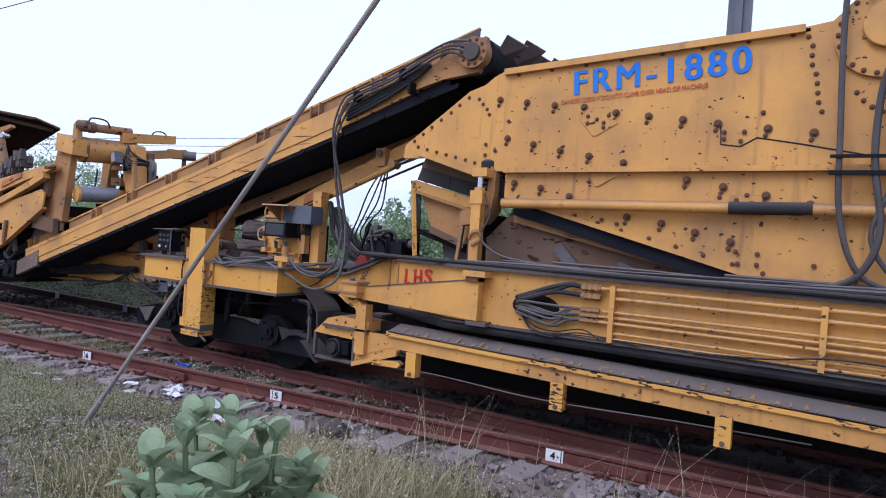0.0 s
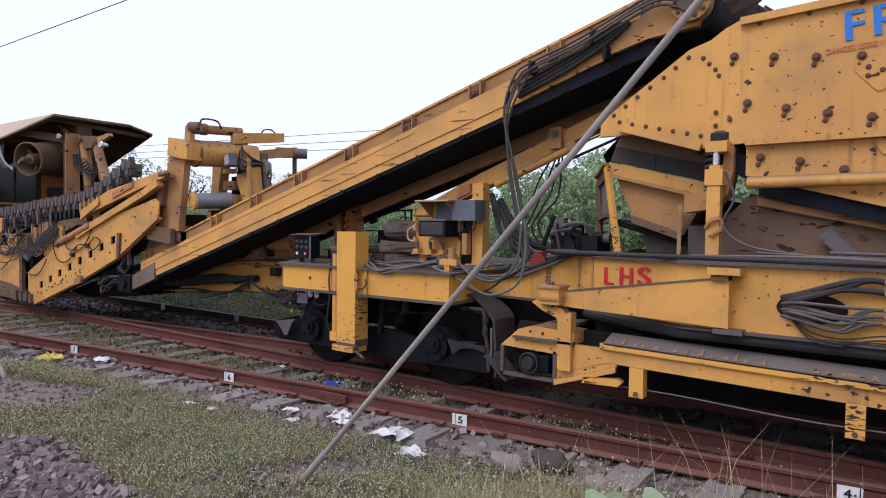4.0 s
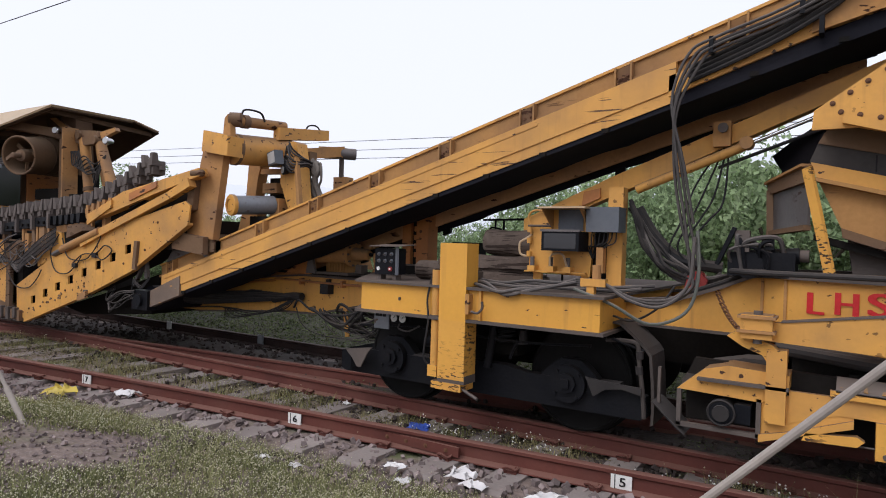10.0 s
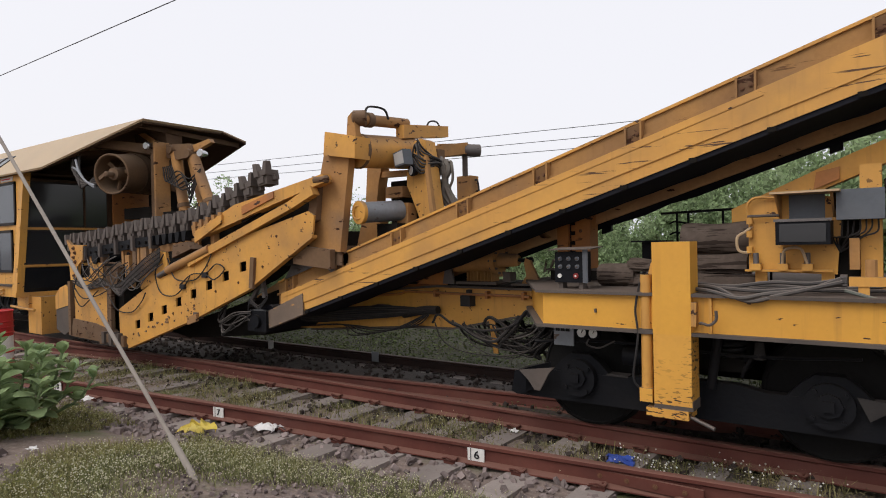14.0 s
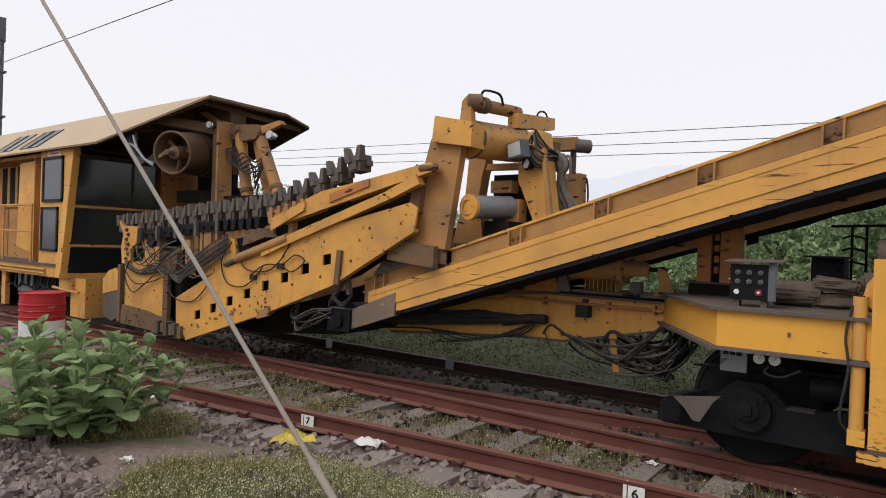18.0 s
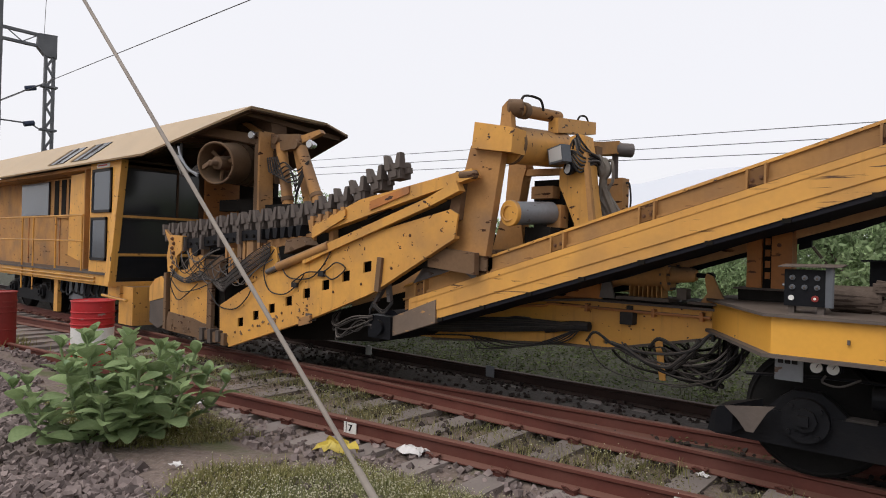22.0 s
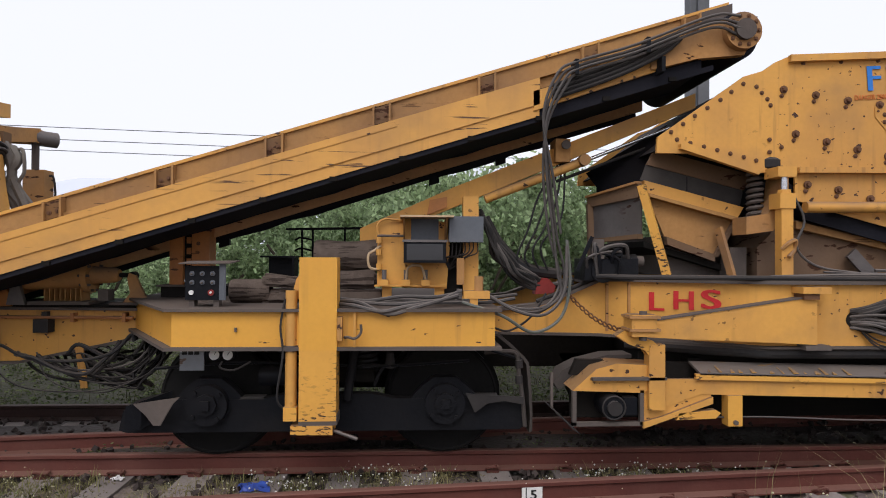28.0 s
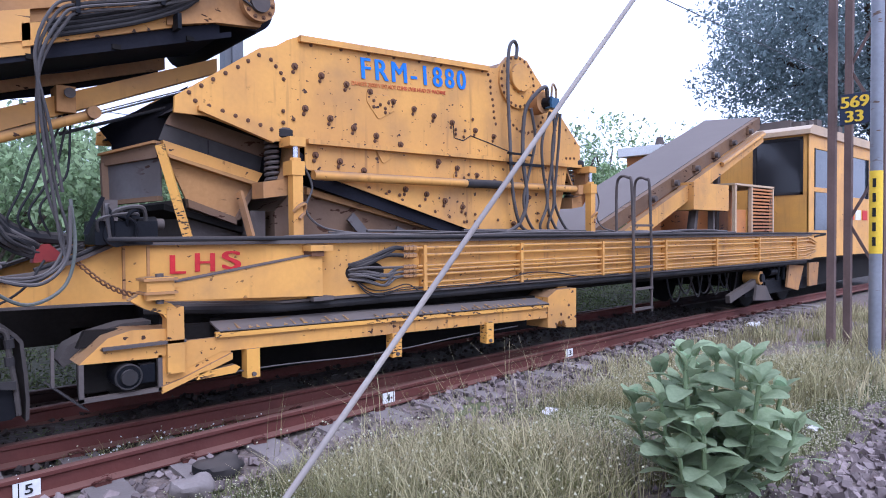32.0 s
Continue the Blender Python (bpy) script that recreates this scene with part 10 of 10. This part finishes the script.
low_spots = scatter(4600, -6.6, -2.0, 1.7, 3.7, lambda a, b: patch(a, b, 0.8) > -0.12 and b > 2.25 - 0.15 * (a + 5) and (a + 2.6) ** 2 + (b - 2.8) ** 2 > 0.35)
tips = blades("low_weeds", low_spots, (0.03, 0.1), 0.0042, 1.3, grass_green, "low green weeds with tiny pale flowers", 9, 0.05)
specks("weed_flowers", tips[rng.random(len(tips)) < 0.12], 0.0055, flower, "tiny pale flower heads on the weeds")
mid_spots = scatter(11500, -3.5, 9, 1.7, 4.4, lambda a, b: patch(a, b, 0.9) > (-0.45 if -1.4 < a < 3.6 else -0.25) and b < NEAR_RAIL - branch(a) - 0.62 and not in_heap(a, b))
tips = blades("mixed_grass", mid_spots, (0.02, 0.085), 0.0038, 1.7, weed_olive, "low olive weeds with pale flower heads beside the track", 11, 0.07)
specks("grass_flowers", tips[rng.random(len(tips)) < 0.45], 0.0052, flower, "pale seed heads in the grass")
tall_spots = scatter(2700, 2.2, 8.2, 2.2, 4.1, lambda a, b: patch(a, b, 0.7) > -0.2 and b < NEAR_RAIL - branch(a) - 0.9)
tips = blades("tall_grass", tall_spots[::2], (0.1, 0.32), 0.0028, 1.9, grass_dry, "tall dry grass tufts with seed stalks", 12, 0.09)
blades("green_tufts", tall_spots, (0.04, 0.17), 0.0035, 1.6, grass_green, "green grass blades among the dry tufts", 12, 0.08)
specks("tall_seed_heads", tips[rng.random(len(tips)) < 0.15], 0.008, flower, "pale seed heads of the tall grass")
blades("long_stalks", scatter(60, 2.6, 6.5, 3.2, 4.6), (0.4, 0.75), 0.0026, 1.3, grass_dry, "long bent dry grass stalks", 3, 0.06)
bed = scatter(2500, -10.5, 6.0, 4.4, 5.7, lambda a, b: NEAR_RAIL - branch(a) + 0.06 < b < 5.68 and patch(a, b, 1.1) > -0.1)
tips = blades("rail_weeds", bed, (0.03, 0.13), 0.0036, 1.4, grass_green, "small weeds between the two rails", 8, 0.05)
specks("rail_flowers", tips[(rng.random(len(tips)) < 0.16) & (tips[:, 0] > -0.6) & (tips[:, 0] < 4.2)], 0.008, white, "tiny white flowers between the rails")
specks("rail_seed_heads", tips[rng.random(len(tips)) < 0.07], 0.007, flower, "pale seed heads between the rails")
leaflets("path_leaves", low_spots[::2], (0.0, 0.07), 0.014, low_leaf, "low yellow-green leafy weeds on the path edge", 11, 0.05)
leaflets("verge_leaves", mid_spots[::4], (0.0, 0.05), 0.012, weed_olive, "small olive leaves among the verge weeds", 9, 0.08)
tangle = scatter(2600, -10.5, 3.4, 4.4, 5.7, lambda a, b: NEAR_RAIL - branch(a) + 0.08 < b < 5.66 and patch(a, b, 0.9) > -0.22)
leaflets("rail_tangle", tangle, (0.0, 0.08), 0.013, tangle_leaf, "tangled dry leafy weeds between the rails", 13, 0.06)
leaflets("inner_weeds", scatter(700, -9, 4.0, 4.9, 6.5, lambda a, b: patch(a, b, 1.2) > 0.05 and abs(b - 5.78) > 0.12 and b > NEAR_RAIL - branch(a) + 0.1), (0.0, 0.07), 0.017, weed_leaf, "low leafy weeds beside the rails", 9, 0.07)
back_spots = scatter(5200, -22, 26, 8.1, 12.0)
blades("back_grass", back_spots[::3], (0.05, 0.2), 0.006, 1.5, weed_dark, "dull olive weeds behind the machine", 8, 0.12)
leaflets("back_weeds", back_spots, (0.0, 0.26), 0.036, weed_leaf, "low dark leafy weeds behind the far rail", 14, 0.14)
blades("side_grass", scatter(1700, -22, -9.0, 1.0, 4.2, lambda a, b: patch(a, b, 0.7) > 0.0), (0.05, 0.2), 0.008, 0.9, grass_green, "low grass beyond the shrub", 8, 0.08)
blades("mast_grass", scatter(1700, 6.6, 16, 2.0, 4.8, lambda a, b: patch(a, b, 0.7) > -0.1), (0.08, 0.3), 0.007, 0.9, grass_dry, "dry grass round the foot of the mast", 8, 0.09)

# ---- bushes and trees behind the track ----
def leaf_cloud(n, shape, leaf, material, clumps=26, name="crown"):
    """Many small leaves gathered in clumps inside an uneven outline."""
    c = []
    while len(c) < clumps:
        p = rng.uniform(-1, 1, 3)
        if 0.25 < np.linalg.norm(p) < 1 and p[2] > -0.85:
            c.append(p)
    c = np.array(c)
    pick = rng.integers(0, clumps, n)
    spread_ = rng.uniform(0.14, 0.34, clumps)
    d = rng.normal(size=(n, 3))
    d /= np.linalg.norm(d, axis=1)[:, None]
    pos = (c[pick] + d * (spread_[pick] * rng.uniform(0.3, 1.0, n) ** 0.5)[:, None]) * np.array(shape)
    m = turns(n)
    s = leaf * rng.uniform(0.6, 1.3, n)
    quad = np.array([[-0.45, -1, 0], [0.45, -1, 0.1], [0.45, 1, 0], [-0.45, 1, 0.1]])
    v = np.einsum("nij,kj->nki", m, quad) * s[:, None, None] + pos[:, None, :]
    me = bpy.data.meshes.new(name)
    me.from_pydata(v.reshape(-1, 3).tolist(), [], ((np.arange(n) * 4)[:, None] + np.arange(4)).tolist())
    me.materials.append(material)
    return me


bush_crowns = [leaf_cloud(12000, (1.7, 1.2, 1.35), 0.04, leaf_bush, 60) for _ in range(3)]
for k in range(34):
    x = -30 + k * 1.9 + random.uniform(-0.6, 0.6)
    y = 12.6 + random.uniform(-0.6, 2.2)
    tall = 1.0 if -3 < x < 14 else 0.72 if x < -3 else 1.15
    s = random.uniform(0.85, 1.1) * tall * 1.22
    z = ground_z(x, y)
    b_ = thing("bush", "dense green thorn bush behind the track", "bush", (x, y, z), "bushes behind the track")
    cr = shared("crown", bush_crowns[k % 3], b_, (x, y, z + 1.2 * s))
    cr.scale, cr.rotation_euler = (s, s, s * 1.1), (0, 0, random.uniform(0, 6.3))
    bm = bmesh.new()
    for j in range(5):
        a = j * 1.3 + k
        tube([(x, y, z - 0.1), (x + 0.3 * s * math.cos(a), y + 0.3 * s * math.sin(a), z + 0.7 * s), (x + 0.9 * s * math.cos(a), y + 0.8 * s * math.sin(a), z + 1.5 * s)], 0.03, 5, 3, bm)
    part("limb", bm, bark, b_)
for k in range(26):
    x = -24 + k * 2.2 + random.uniform(-0.6, 0.6)
    y = 16.5 + random.uniform(-0.8, 1.5)
    s = random.uniform(1.15, 1.4) * (1.0 if x > -4 else 0.72)
    z = ground_z(x, y)
    b_ = thing("bush", "dense green thorn bush farther behind the track", "bush", (x, y, z), "bushes behind the track")
    cr = shared("crown", bush_crowns[k % 3], b_, (x, y, z + 1.25 * s))
    cr.scale, cr.rotation_euler = (s * 1.1, s, s * 1.1), (0, 0, random.uniform(0, 6.3))
thin_crowns = [leaf_cloud(2600, (2.4, 2.0, 1.9), 0.055, leaf_bush, 60) for _ in range(2)]
for x, y, s in ((19, 15, 1.15), (24, 16, 1.3), (16, 17, 1.0), (30, 15, 1.3), (-21, 16, 0.9), (-27, 17, 1.1), (-16, 18, 0.75), (12, 18, 1.0)):
    z = ground_z(x, y)
    t_ = thing("thorn_tree", "thin feathery green thorn tree behind the track", "tree", (x, y, z), "thorn trees behind the track")
    cr = shared("crown", thin_crowns[int(x) % 2], t_, (x, y, z + 2.9 * s))
    cr.scale, cr.rotation_euler = (s, s, s), (0, 0, x)
    bm = bmesh.new()
    for j in range(8):
        a = j * 0.8 + x
        tube([(x, y, z - 0.1), (x + 0.2 * math.cos(a), y + 0.2 * math.sin(a), z + 1.5 * s), (x + 1.0 * s * math.cos(a), y + s * math.sin(a), z + 2.8 * s), (x + 1.7 * s * math.cos(a), y + 1.5 * s * math.sin(a), z + (3.4 + 0.3 * (j % 3)) * s)], 0.035, 5, 4, bm)
    part("limb", bm, bark, t_)


def big_tree(x, y, height, radius):
    z = ground_z(x, y)
    t_ = thing("large_tree", "large dark broad-crowned tree behind the rear cab", "tree", (x, y, z))
    part("trunk", rod((x, y, z - 0.3), (x + 0.3, y, z + height * 0.45), 0.5, 14, 0.32), bark, t_)
    bm = bmesh.new()
    for j in range(14):
        a = j * 2.4
        r = radius * (0.5 + 0.4 * ((j * 7) % 5) / 5)
        tube([(x + 0.2, y, z + height * 0.35), (x + 0.4 * r * math.cos(a), y + 0.4 * r * math.sin(a), z + height * (0.5 + 0.02 * (j % 4))), (x + r * math.cos(a), y + r * math.sin(a), z + height * (0.55 + 0.06 * (j % 6)))], 0.13, 6, 4, bm)
    part("limb", bm, bark, t_)
    ob = shared("crown", leaf_cloud(60000, (radius, radius, height * 0.36), 0.115, leaf_tree, 150), t_, (x, y, z + height * 0.66))


big_tree(46, 11.8, 19.5, 9.0)
